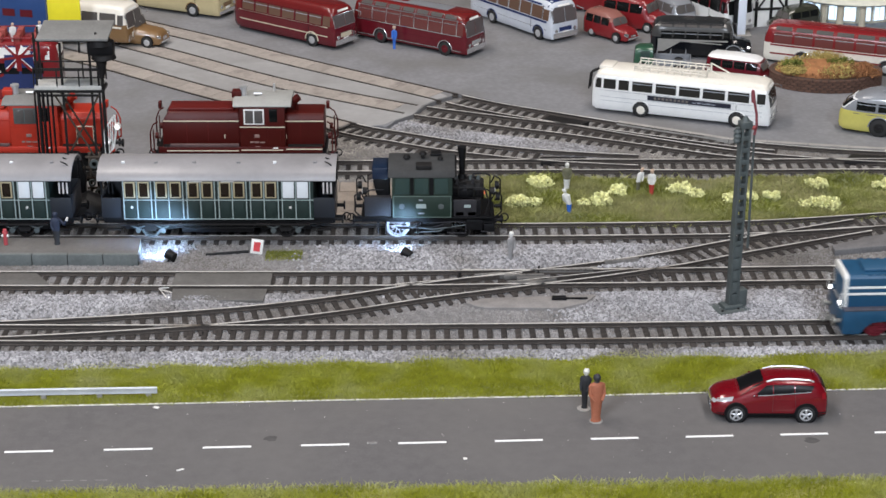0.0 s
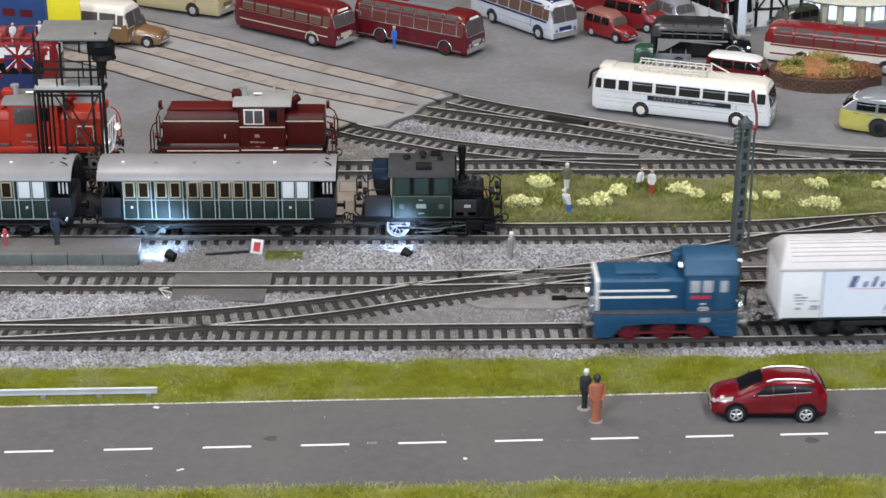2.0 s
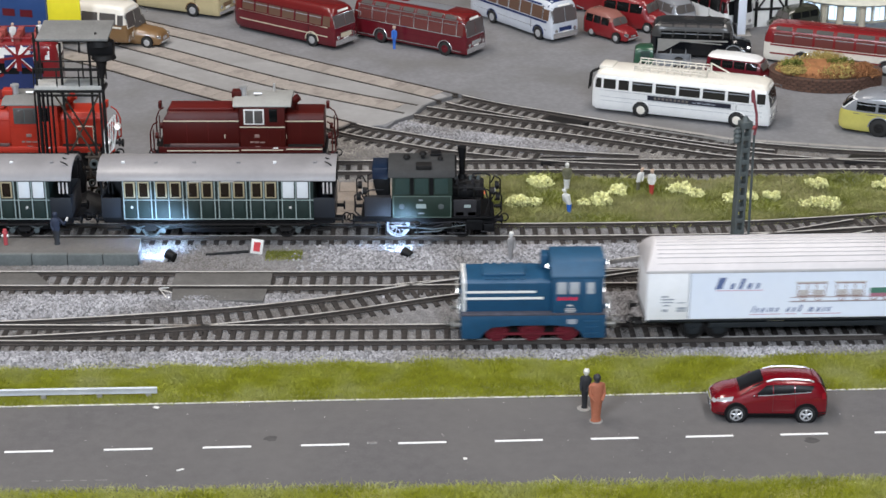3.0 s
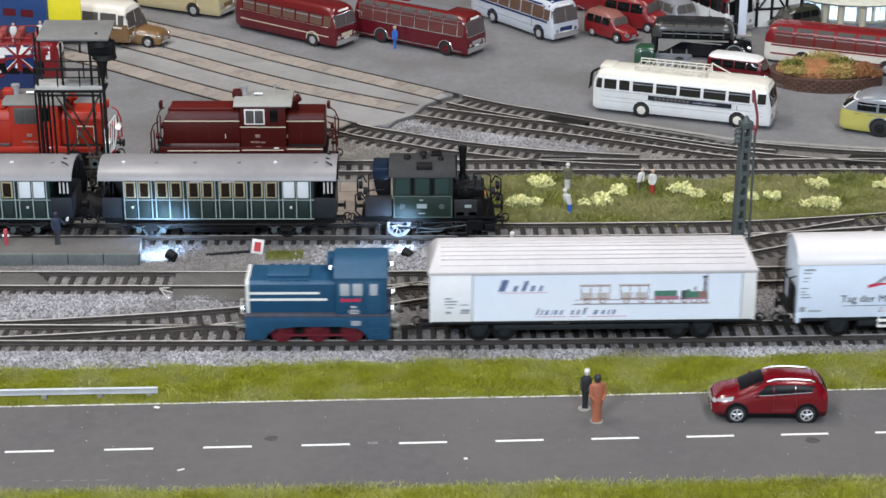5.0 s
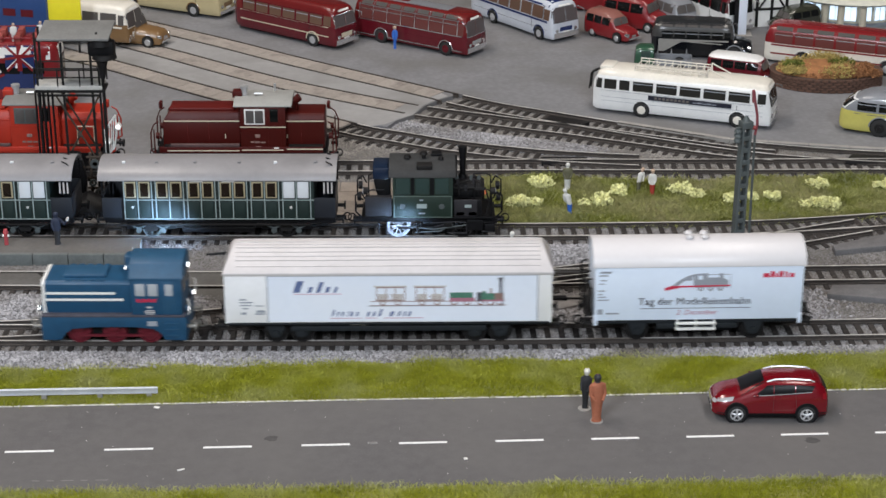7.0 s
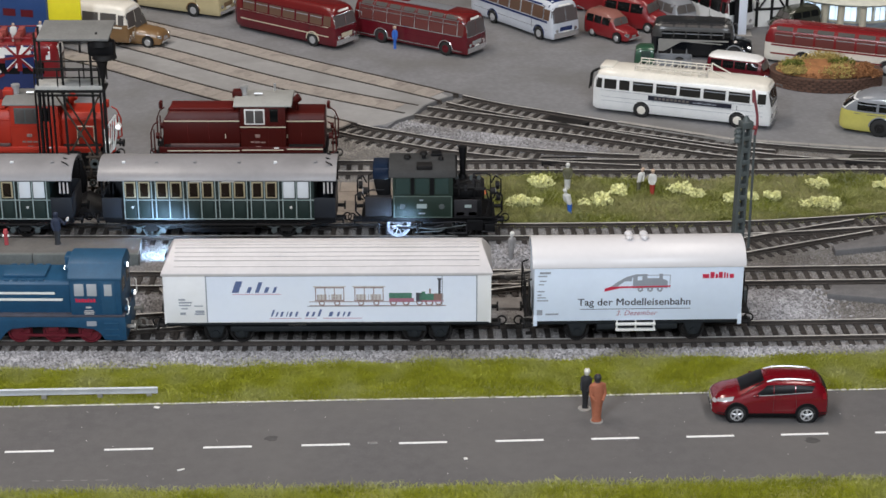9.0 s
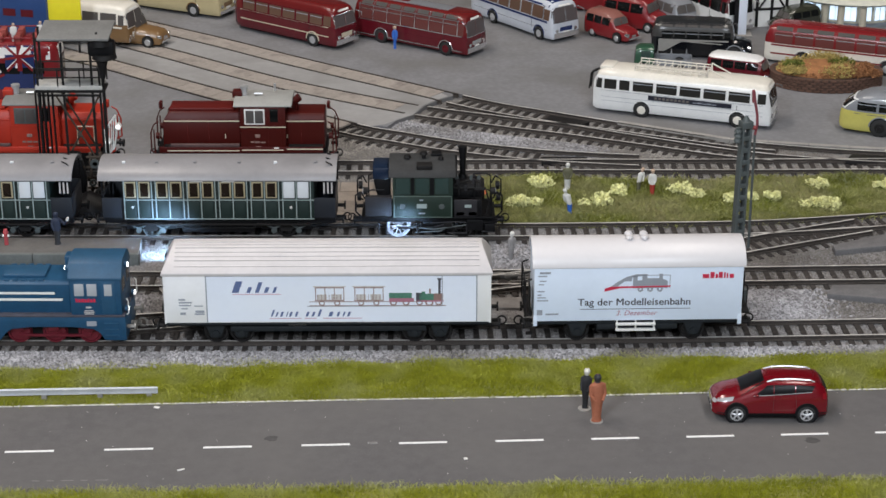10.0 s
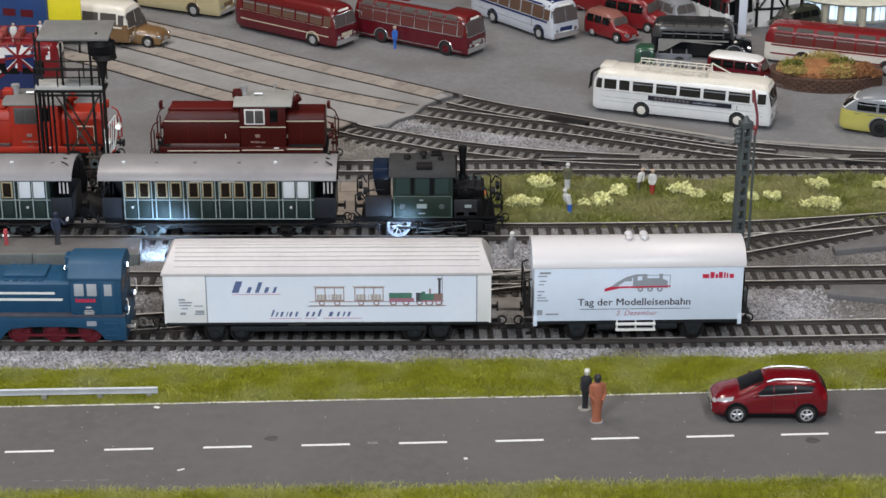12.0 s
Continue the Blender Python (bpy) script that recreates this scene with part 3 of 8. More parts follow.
def picture_train(parent, y):
    """The printed little train: two open carriages, tender and engine, as flat prints. x from 0 to 64, z from 0."""
    def flat(bm, material):
        part("print_piece", bm, material, parent)
    y0, y1 = y - 0.06, y + 0.04
    o = 67.5
    z = 22.0
    flat(boxes((o - 0.5, o + 62, y0, y1, z - 1.6, z - 1.2)), M_INKBROWN)
    flat(boxes((o - 0.5, o + 49, y0, y1, z + 0.5, z + 0.8)), M_INKBROWN)
    for cx in (o + 2, o + 20):
        bm = boxes((cx, cx + 13.5, y0, y1, z + 1, z + 1.5), (cx, cx + 13.5, y0, y1, z + 7.4, z + 7.9))
        for i in range(4):
            box(bm, cx + 0.2 + i * 4.3, cx + 0.6 + i * 4.3, y0, y1, z + 1.5, z + 7.4)
        flat(bm, M_INKBROWN)
        flat(boxes((cx - 0.7, cx + 14.2, y0, y1, z + 7.9, z + 8.5)), M_INKTAN)
        for i in range(7):
            flat(boxes((cx + 1.2 + i * 1.75, cx + 1.45 + i * 1.75, y0 - 0.02, y1, z + 1.5, z + 4.3)), M_INKBROWN)
        flat(boxes((cx + 1, cx + 5.5, y0, y1, z + 1.5, z + 4.3), (cx + 7.5, cx + 12.5, y0, y1, z + 1.5, z + 4.3)), M_INKTAN)
        bm = bm_new()
        ring(bm, (cx + 3.2, y, z), "y", 1.4, 0.9, 0.1, 14)
        ring(bm, (cx + 10.2, y, z), "y", 1.4, 0.9, 0.1, 14)
        flat(bm, M_INKBROWN)
    flat(boxes((o + 36, o + 46.5, y0, y1, z + 2.3, z + 5)), M_INKGREEN)
    flat(boxes((o + 36, o + 47.5, y0, y1, z + 0.4, z + 2.3), (o + 48.5, o + 61, y0, y1, z + 0.5, z + 1.3)), M_INKROSE)
    flat(boxes((o + 50, o + 56.5, y0, y1, z + 1.3, z + 4.5), (o + 51, o + 52.6, y0, y1, z + 4.5, z + 5.6)), M_INKGREEN)
    flat(boxes((o + 56.5, o + 60.8, y0, y1, z + 1.3, z + 4.6), (o + 54.4, o + 55.2, y0, y1, z + 4.5, z + 7)), M_INKBROWN)
    flat(boxes((o + 58.6, o + 59.7, y0, y1, z + 4.5, z + 12), (o + 58.1, o + 60.2, y0, y1, z + 11.5, z + 12.3), (o + 48.4, o + 51, y0, y1, z + 0.5, z + 5)), M_INKDARK)
    bm = bm_new()
    for wx, r in ((38, 1.6), (43.8, 1.6), (50, 1.5), (54.5, 1.9), (58.8, 1.6)):
        ring(bm, (o + wx, y, z + 0.2), "y", r, r * 0.65, 0.1, 16)
    flat(bm, M_INKBROWN)


def wagon_underframe(t, x0, x1, axles, r):
    part("underframe", boxes((x0 + 1, x1 - 1, -12.5, 12.5, 9.2, 12.2), (x0 + 30, x1 - 30, -13, -11.5, 6.5, 9.2)), M_UNDER, t, bevel=0.3)
    wheels = []
    for ax in axles:
        part("axle_guard", prism(bm_new(), [(ax - 4.5, 9.4), (ax - 2.2, 3.4), (ax + 2.2, 3.4), (ax + 4.5, 9.4)], 1, -12.3, -11), M_UNDER, t)
        b = bm_new()
        cyl(b, (ax, -13.2, 5.3), (ax, -11, 5.3), 1.8, 10)
        part("axle_box", b, M_UNDER, t)
        for y in (-9.3, 9.3):
            wheels.append((flanged_wheel(t, ax, r, r, y, M_DARK), ax, r, y))
    buffers(t, x0, -1, 8.5, M_DARK)
    buffers(t, x1, 1, 8.5, M_DARK)
    return wheels


def sliding_wall_wagon():
    """151 mm body, origin at its left end on the rail head."""
    t = thing("sliding_wall_wagon", "long white sliding-wall freight wagon with printed side panel", "freight wagon")
    L, W = 150.5, 15.2
    part("body", prism(bm_new(), [(-W, 12), (W, 12), (W, 36.6), (-W, 36.6)], 0, 0.4, L - 0.4), M_WAGON, t, bevel=0.4)
    # ridged roof, a low trapezium with rounded shoulders
    prof = [(-W - 0.5, 35.6), (-W - 0.5, 37.0), (-11.2, 41.6), (-5.5, 45.5), (-2, 46.4), (2, 46.4), (5.5, 45.5), (11.2, 41.6), (W + 0.5, 37.0), (W + 0.5, 35.6)]
    bm = bm_new()
    n = len(prof)
    rows = [[bm.verts.new((x + s * max(0.0, z - 37) * 0.5, y, z)) for y, z in prof] for x, s in ((-0.6, 1), (L / 2, 0), (L + 0.6, -1))]
    for a, b in zip(rows, rows[1:]):
        for i in range(n):
            bm.faces.new((a[i], a[(i + 1) % n], b[(i + 1) % n], b[i]))
    bm.faces.new(rows[0])
    bm.faces.new(rows[-1][::-1])
    part("roof", bm, M_WAGONROOF, t, bevel=0.25)
    for y, z in ((-13.2, 39.5), (-11.2, 41.7), (-9.4, 42.9), (-7.5, 44.2), (-5.5, 45.6), (-3.4, 46.1), (-1.2, 46.5), (3, 46.3), (8, 43.8), (12, 41)):
        part("roof_rib", boxes((5.5, L - 5.5, y - 0.22, y + 0.22, z - 0.5, z + 0.28)), M_WAGONROOF, t, bevel=0.1)
    part("side_panel", boxes((20, L - 7, -W - 0.25, -W + 0.1, 12.6, 35.4)), M_PANEL, t)
    for b in ((19.6, 20.1, 12.4, 35.6), (L - 7, L - 6.5, 12.4, 35.6), (19.6, L - 6.5, 35.4, 35.8), (127.7, 128.1, 20.2, 35.4), (66, 128, 20.2, 20.5)):
        part("panel_seam", boxes((b[0], b[1], -W - 0.35, -W + 0.1, b[2], b[3])), M_INKGREY, t)
    for x in (0.2, L - 0.9):
        part("corner_post", boxes((x, x + 0.8, -W - 0.2, -W + 0.6, 11.8, 36.4)), M_WAGON, t)
    y = -W - 0.27
    word_bars(t, 31.5, 27.2, y, (6.2, 3.4, 3.6, 3.4, 2.6), (6.8, 3.4, 6.2, 3.4, 3.4), M_INKSOFT)
    bars(t, [(32, 54, 26.4, 26.7)], y, M_INKPINK)
    word_bars(t, 49, 15.2, y, (1.6, 1.6, 2.2, 0.9, 2.2, 2.0), (4.0, 2.8, 2.8, 3.0, 2.8, 2.8), M_INKSOFT)
    word_bars(t, 65, 15.2, y, (2.2, 2.2, 2.2), (2.8, 2.8, 4.2), M_INKSOFT)
    word_bars(t, 75.5, 15.2, y, (3.2, 2.2, 1.6, 2.2), (2.8, 2.8, 2.8, 2.8), M_INKSOFT)
    bars(t, [(48.5, 63, 14.2, 14.5), (64.5, 70, 14.2, 14.5), (73, 91, 14.2, 14.5)], y, M_INKPINK)
    picture_train(t, y)
    bars(t, [(7, 10, 23.4, 24.2), (7, 13, 22, 22.7), (7, 12.5, 20.6, 21.2), (8, 11, 19, 19.6), (14, 18, 20.4, 20.9), (14.5, 18.6, 17.2, 18.4), (14, 18.6, 16.2, 16.9), (7.5, 10, 16.2, 17.4)], -W - 0.05, M_INKGREY)
    part("wagon_plate", boxes((57, 65, -13.15, -12.9, 9.8, 11)), M_INKTAN, t)
    part("sill", boxes((0, L, -W - 0.1, W + 0.1, 10.9, 12.1)), M_UNDER, t, bevel=0.3)
    wheels = wagon_underframe(t, 0, L, (23, 35, 115, 127), 5.3)
    return t, wheels


def refrigerator_wagon():
    """97 mm body, origin at its left end on the rail head."""
    t = thing("boxcar", "short white boxcar with rounded roof and printed side tinted pale blue", "freight wagon")
    L, W = 97.5, 13.4
    part("body", prism(bm_new(), [(-W, 11.2), (W, 11.2), (W, 38.4), (-W, 38.4)], 0, 0.6, L - 0.6), M_PANEL2, t, bevel=0.3)
    part("roof", arched_roof(-0.4, L + 0.4, W + 0.7, 38.0, 9.4, 20, 1.2), M_ROOFW, t, bevel=0.2)
    for x in (0.2, L - 2):
        part("end_wall", arched_roof(x + 0.2, x + 1.6, W, 37.8, 8.9, 16, 40), M_PANEL2, t)
    for x in (0.4, L - 2.2):
        part("corner_flap", boxes((x, x + 1.8, -W - 0.1, -W + 0.6, 8.8, 14)), M_PANEL2, t, bevel=0.1)
    for x in (45, 52):
        for y in (-2, 2.5):
            b = bm_new()
            cyl(b, (x, y, 46.5), (x, y, 48.2), 1.1, 12)
            cyl(b, (x, y, 48.2), (x, y, 49.2), 2.0, 14, 1.3)
            part("roof_vent", b, M_ROOFW, t)
    y = -W - 0.05
    for dx in (-0.09, 0.09):
        letters("Tag der Modelleisenbahn", 5.0, 47 + dx, 19.0, y - 0.03 * (dx > 0), M_INKDARK, t, 0, 1.03)
    bars(t, [(22, 73, 17.0, 17.25)], y, M_INKDARK)
    letters("2. Dezember", 3.4, 48, 13.9, y, M_INKROSE, t, 0.3, 1.05)
    # a plain red bar in place of the maker's name
    bars(t, [(78, 81, 32.2, 34.2), (81.5, 83.4, 32.2, 35.2), (83.9, 85, 32.2, 34.2), (85.4, 87.2, 32.2, 35.2), (87.8, 88.5, 32.2, 35.2), (89, 89.8, 32.2, 34.6), (90.4, 92.4, 32.2, 34.2)], y, M_INKRED, "emblem")
    # railcar-and-engine emblem
    b = bm_new()
    prism(b, [(34, 26.8), (38.5, 30.5), (43, 33.2), (47, 34.4), (52.5, 34.6), (52.5, 33.6), (48, 33.4), (45.5, 32.8), (45.5, 31), (42, 31), (37, 26.8)], 1, y - 0.06, y + 0.05)
    prism(b, [(46, 27.5), (46, 33.6), (48, 33.6), (48, 31.4), (50.2, 31.4), (50.2, 34), (52.5, 34), (52.5, 32.4), (58, 32.4), (58, 34.6), (59.6, 34.6), (59.6, 32.2), (62, 31), (62, 27.5)], 1, y - 0.06, y + 0.05)
    part("emblem", b, M_INKGREY, t)
    b = bm_new()
    for wx in (49.5, 54, 58.5):
        ring(b, (wx, y, 27.0), "y", 1.4, 0.5, 0.1, 14)
    part("emblem_underside", b, M_INKGREY, t)
    part("emblem_frame", boxes((52.5, 63.2, y - 0.07, y + 0.05, 33.8, 34.1), (62.9, 63.2, y - 0.07, y + 0.05, 27.5, 34)), M_INKGREY, t)
    b = prism(bm_new(), [(33, 26.0), (33, 27.4), (36, 28.4), (63.5, 28.7), (63, 28.1), (40, 27.6)], 1, y - 0.12, y + 0.05)
    part("emblem_stripe", b, M_INKRED, t)
    bars(t, [(3, 8, 35, 36), (2.4, 6.5, 33.6, 34.2), (3, 6, 31.2, 31.8), (2.6, 5, 29.5, 30), (2, 5.4, 26, 26.6), (2.2, 4, 24.2, 24.8), (2, 6, 22.9, 23.4), (2, 7, 21.4, 22), (2, 4.5, 14.4, 17), (6, 12, 14.4, 15.2)], y, M_INKGREY)
    for z in (6.8, 9.6):
        part("step", boxes((38.5, 57, -W - 2.2, -W - 0.6, z, z + 0.9)), M_WHITE, t, bevel=0.1)
    for x in (38.8, 47.5, 56):
        part("step_bracket", boxes((x, x + 0.7, -W - 1.2, -W - 0.7, 6.8, 11.6)), M_WHITE, t)
    wheels = wagon_underframe(t, 0, L, (21, 75), 5.3)
    for s in (-1, 1):
        part("grab_iron", tube(bm_new(), [(L + 0.6, s * 11, 16), (L + 2, s * 11, 17), (L + 2, s * 11, 27), (L + 0.6, s * 11, 28)], 0.3), M_DARK, t)
    part("hand_brake_platform", boxes((L, L + 3.5, -11, 11, 13, 14.2), (L + 0.6, L + 1.2, -8, 8, 14, 32)), M_DARK, t, bevel=0.2)
    # brake platform at the other end
    part("brake_platform", boxes((-3.6, 0.2, -11, 11, 12.6, 13.6), (-1.4, -0.8, -11.5, -2, 13.6, 27)), M_DARK, t, bevel=0.2)
    for y in (-12, -3, 11):
        part("platform_rail", tube(bm_new(), [(-3.4, y, 13), (-3.4, y, 31), (-0.4, y, 32)], 0.4), M_DARK, t)
    part("platform_rail", tube(bm_new(), [(-3.4, -12, 30), (-3.4, 11, 30)], 0.4), M_DARK, t)
    part("end_step", boxes((-3, 0, -13.4, -11.4, 4.5, 5.3), (-3, 0, -13.4, -11.4, 8.2, 9)), M_DARK, t)
    part("underfloor_tank", boxes((30, 66, -9, 9, 3.4, 9.4)), M_BLACK, t, bevel=0.6)
    return t, wheels


M_BUFFER = mat("buffer_steel", (0.25, 0.24, 0.22), 0.4, 0.4, var=0.15)


def shunter():
    """Blue diesel shunter, 67 mm body, origin at its left (front) end on the rail head."""
    t = thing("diesel_shunter", "blue four-axle diesel shunting locomotive with white stripes and lit lamps", "locomotive")
    L, W = 67.0, 14.0
    part("frame", prism(bm_new(), [(0, 2.6), (8.5, 2.6), (11, 6.0), (14, 8.2), (24, 9.2), (43, 9.2), (52, 8.2), (55, 6.0), (57, 2.6), (L, 2.6), (L, 14.6), (0, 14.6)], 1, -W, W), M_BLUE, t, bevel=0.4)
    part("deck", boxes((0.2, L - 0.2, -W - 0.3, W + 0.3, 14.4, 15.2)), M_DECKGREY, t, bevel=0.2)
    part("hood", prism(bm_new(), [(-10.5, 15), (10.5, 15), (10.5, 29.3), (9.4, 30.8), (-9.4, 30.8), (-10.5, 29.3)], 0, 1.6, 42), M_BLUE, t, bevel=0.4)
    part("hood_nose", prism(bm_new(), [(-10.7, 15), (10.7, 15), (10.7, 29.6), (9.5, 31.1), (-9.5, 31.1), (-10.7, 29.6)], 0, 0.6, 2.2), M_WHITE, t, "white front edge of the hood", bevel=0.3)
    part("hood_grille", boxes((0.2, 0.7, -7.5, 7.5, 17, 28)), M_BLUE_ROOF, t, bevel=0.2)
    part("hood_cover", boxes((10, 30, -6, 6, 30.6, 32.4)), M_BLUE_ROOF, t, bevel=0.7)
    for i in range(5):
        for s in (-1, 1):
            part("louvre", boxes((11 + i * 4, 13.6 + i * 4, s * 8.6 - 1, s * 8.6 + 1, 30.4, 31.3)), M_BLUE, t, bevel=0.2)
    for z in (21.2, 24.4):
        part("stripe", boxes((2.4, 38 if z < 23 else 34.5, -10.75, -10.3, z, z + 1.1)), M_WHITE, t)
        part("stripe", boxes((2.4, 38 if z < 23 else 34.5, 10.3, 10.75, z, z + 1.1)), M_WHITE, t)
    # cab
    part("cab", prism(bm_new(), [(-13, 15), (13, 15), (13, 33), (-13, 33)], 0, 42, 65.5), M_BLUE, t, bevel=0.4)
    part("cab_roof", prism(bm_new(), [(-13.3, 32.4), (13.3, 32.4), (13.3, 33.6), (9, 39.4), (5, 40.8), (-5, 40.8), (-9, 39.4), (-13.3, 33.6)], 0, 41.3, 66.2), M_BLUE_ROOF, t, bevel=0.5)
    part("exhaust", boxes((37.5, 41.5, 2, 9, 30, 38)), M_BLUE, t, bevel=0.6)
    for x0, x1 in ((44, 48.6), (49.8, 54.5), (57.6, 61.6)):
        w = part("cab_window", boxes((x0, x1, -13.3, -12.6, 24.6, 30.8)), M_GLASS_PALE, t, "pale clear cab window", bevel=0.4)
        part("window_frame", boxes((x0 - 0.35, x1 + 0.35, -13.15, -12.6, 24.3, 31.2)), M_BLUE_ROOF, w, bevel=0.2)
    for s in (-1, 1):
        part("end_window", boxes((65.2, 65.8, s * 6 - 3.4, s * 6 + 3.4, 25, 31)), M_GLASS_LT, t, bevel=0.3)
    part("door", boxes((56.4, 62.8, -13.25, -12.8, 15.4, 31.8)), M_BLUE_ROOF, t, bevel=0.15)
    for i in range(7):
        part("name_bar", boxes((44.4 + i * 1.36, 45.4 + i * 1.36, -13.2, -12.9, 21.6, 23.3 - 0.3 * (i % 2))), M_INKRED, t)
    bars(t, [(49, 51.5, 18.6, 19.4)], -13.08, M_INKTAN)
    for i in range(3):
        bars(t, [(47.8 + 0.5 * (i != 1), 53 - 0.5 * (i != 1), 15.6 + i * 0.8, 16.0 + i * 0.8)], -13.3, M_INKTAN)
    bars(t, [(49, 53.5, 10, 12.4)], -14.1, M_INKGREY)
    for z in (5, 8, 11):
        part("step", boxes((57, 63.5, -14.6, -13.6, z, z + 0.6)), M_BLUE_ROOF, t)
    for x, s in ((0.4, -1), (66.4, 1)):
        for lx, y, z in ((x, -9.2, 17), (x, 9.2, 17), (66.3 if s > 0 else 41.2, -4 if s > 0 else -8, 36.8)):
            b = bm_new()
            cyl(b, (lx, y, z), (lx + s * 1.4, y, z), 1.5, 14, 1.3)
            part("lamp_housing", b, M_BLUE_ROOF, t)
            b = bm_new()
            cyl(b, (lx + s * 1.3, y, z), (lx + s * 1.75, y, z), 1.25, 14, 0.9)
            part("lamp_lens", b, M_LAMP, t, "lit white lamp lens")
    buffers(t, 0, -1, 8.2, M_BUFFER)
    buffers(t, L, 1, 8.2, M_BUFFER)
    for s, x in ((-1, -0.6), (1, L + 0.6)):
        for y in (-12, 12):
            part("handrail", tube(bm_new(), [(x, y, 15), (x + s * 0.8, y, 16), (x + s * 0.8, y, 22), (x, y, 23)], 0.25), M_WHITE, t)
    wheels = []
    for ax in (16.5, 33, 49.5):
        for y in (-9.5, 9.5):
            wheels.append((flanged_wheel(t, ax, 5.2, 5.2, y, M_REDWHEEL), ax, 5.2, y))
    # Added black block paints the shade inside the frame, behind the wheels.
    part("frame_shade", boxes((9, 57, -8, 8, 3, 9.4)), M_BLACK, t)
    for x in (16.5, 33, 49.5):
        part("spring_box", boxes((x - 2.4, x + 2.4, -12.4, -11, 6.4, 9.4)), M_REDWHEEL, t, bevel=0.4)
    part("side_rod", boxes((16, 50, -11.6, -10.9, 3.4, 4.6)), M_REDWHEEL, t)
    return t, wheels


SHUNTER = shunter()
WAGON_LONG = sliding_wall_wagon()
WAGON_SHORT = refrigerator_wagon()

# left end of the long wagon along the track, second by second
RUN = [(0, 270.2), (0.5, 241.8), (1.0, 213.0), (1.5, 184.1), (2.0, 154.5), (2.5, 123.8), (3.0, 93.0), (3.3, 76.5), (4.0, 41.6), (4.8, 2.7), (5.0, -7.0), (5.5, -30.4), (6.0, -53.3),
       (6.5, -77.0), (7.0, -100.7), (7.2, -110.0), (7.5, -120.6), (7.8, -126.9), (8.1, -128.7), (8.5, -128.7), (12.0, -128.7)]


def run_at(t):
    for (a, p), (b, q) in zip(RUN, RUN[1:]):
        if t <= b:
            return curve_at(RUN, t)
    return RUN[-1][1]


def motions():
    for (ob, wheels), off, length in ((SHUNTER, -84.9, 67.0), (WAGON_LONG, 0.0, 150.5), (WAGON_SHORT, 169.4, 97.5)):
        rows = []
        for i in range(41):
            t = 0.3 * i
            x0 = run_at(t) + off
            xm = x0 + length / 2
            ya, yb = (0.0165 * (xm + k) + 6.2e-5 * (xm + k) ** 2 for k in (-length / 2, length / 2))
            rows.append((t, at(x0, ya, 0, math.degrees(math.atan2(yb - ya, length)))))
        walk(ob, rows)
        for w, ax, r, y in wheels:
            rows = []
            for i in range(121):
                t = 0.1 * i
                turn = math.degrees((run_at(t) - 270.2) / r)
                rows.append((t, at(ax, y, r) @ Euler((0, radians(turn), 0)).to_matrix().to_4x4()))
            walk(w, rows)


# ---- rounded vehicle bodies ----
LEVELS = (0, 0.03, 0.1, 0.2, 0.3, 0.4, 0.5, 0.6, 0.7, 0.8, 0.88, 0.93, 0.97, 0.99, 1.0)


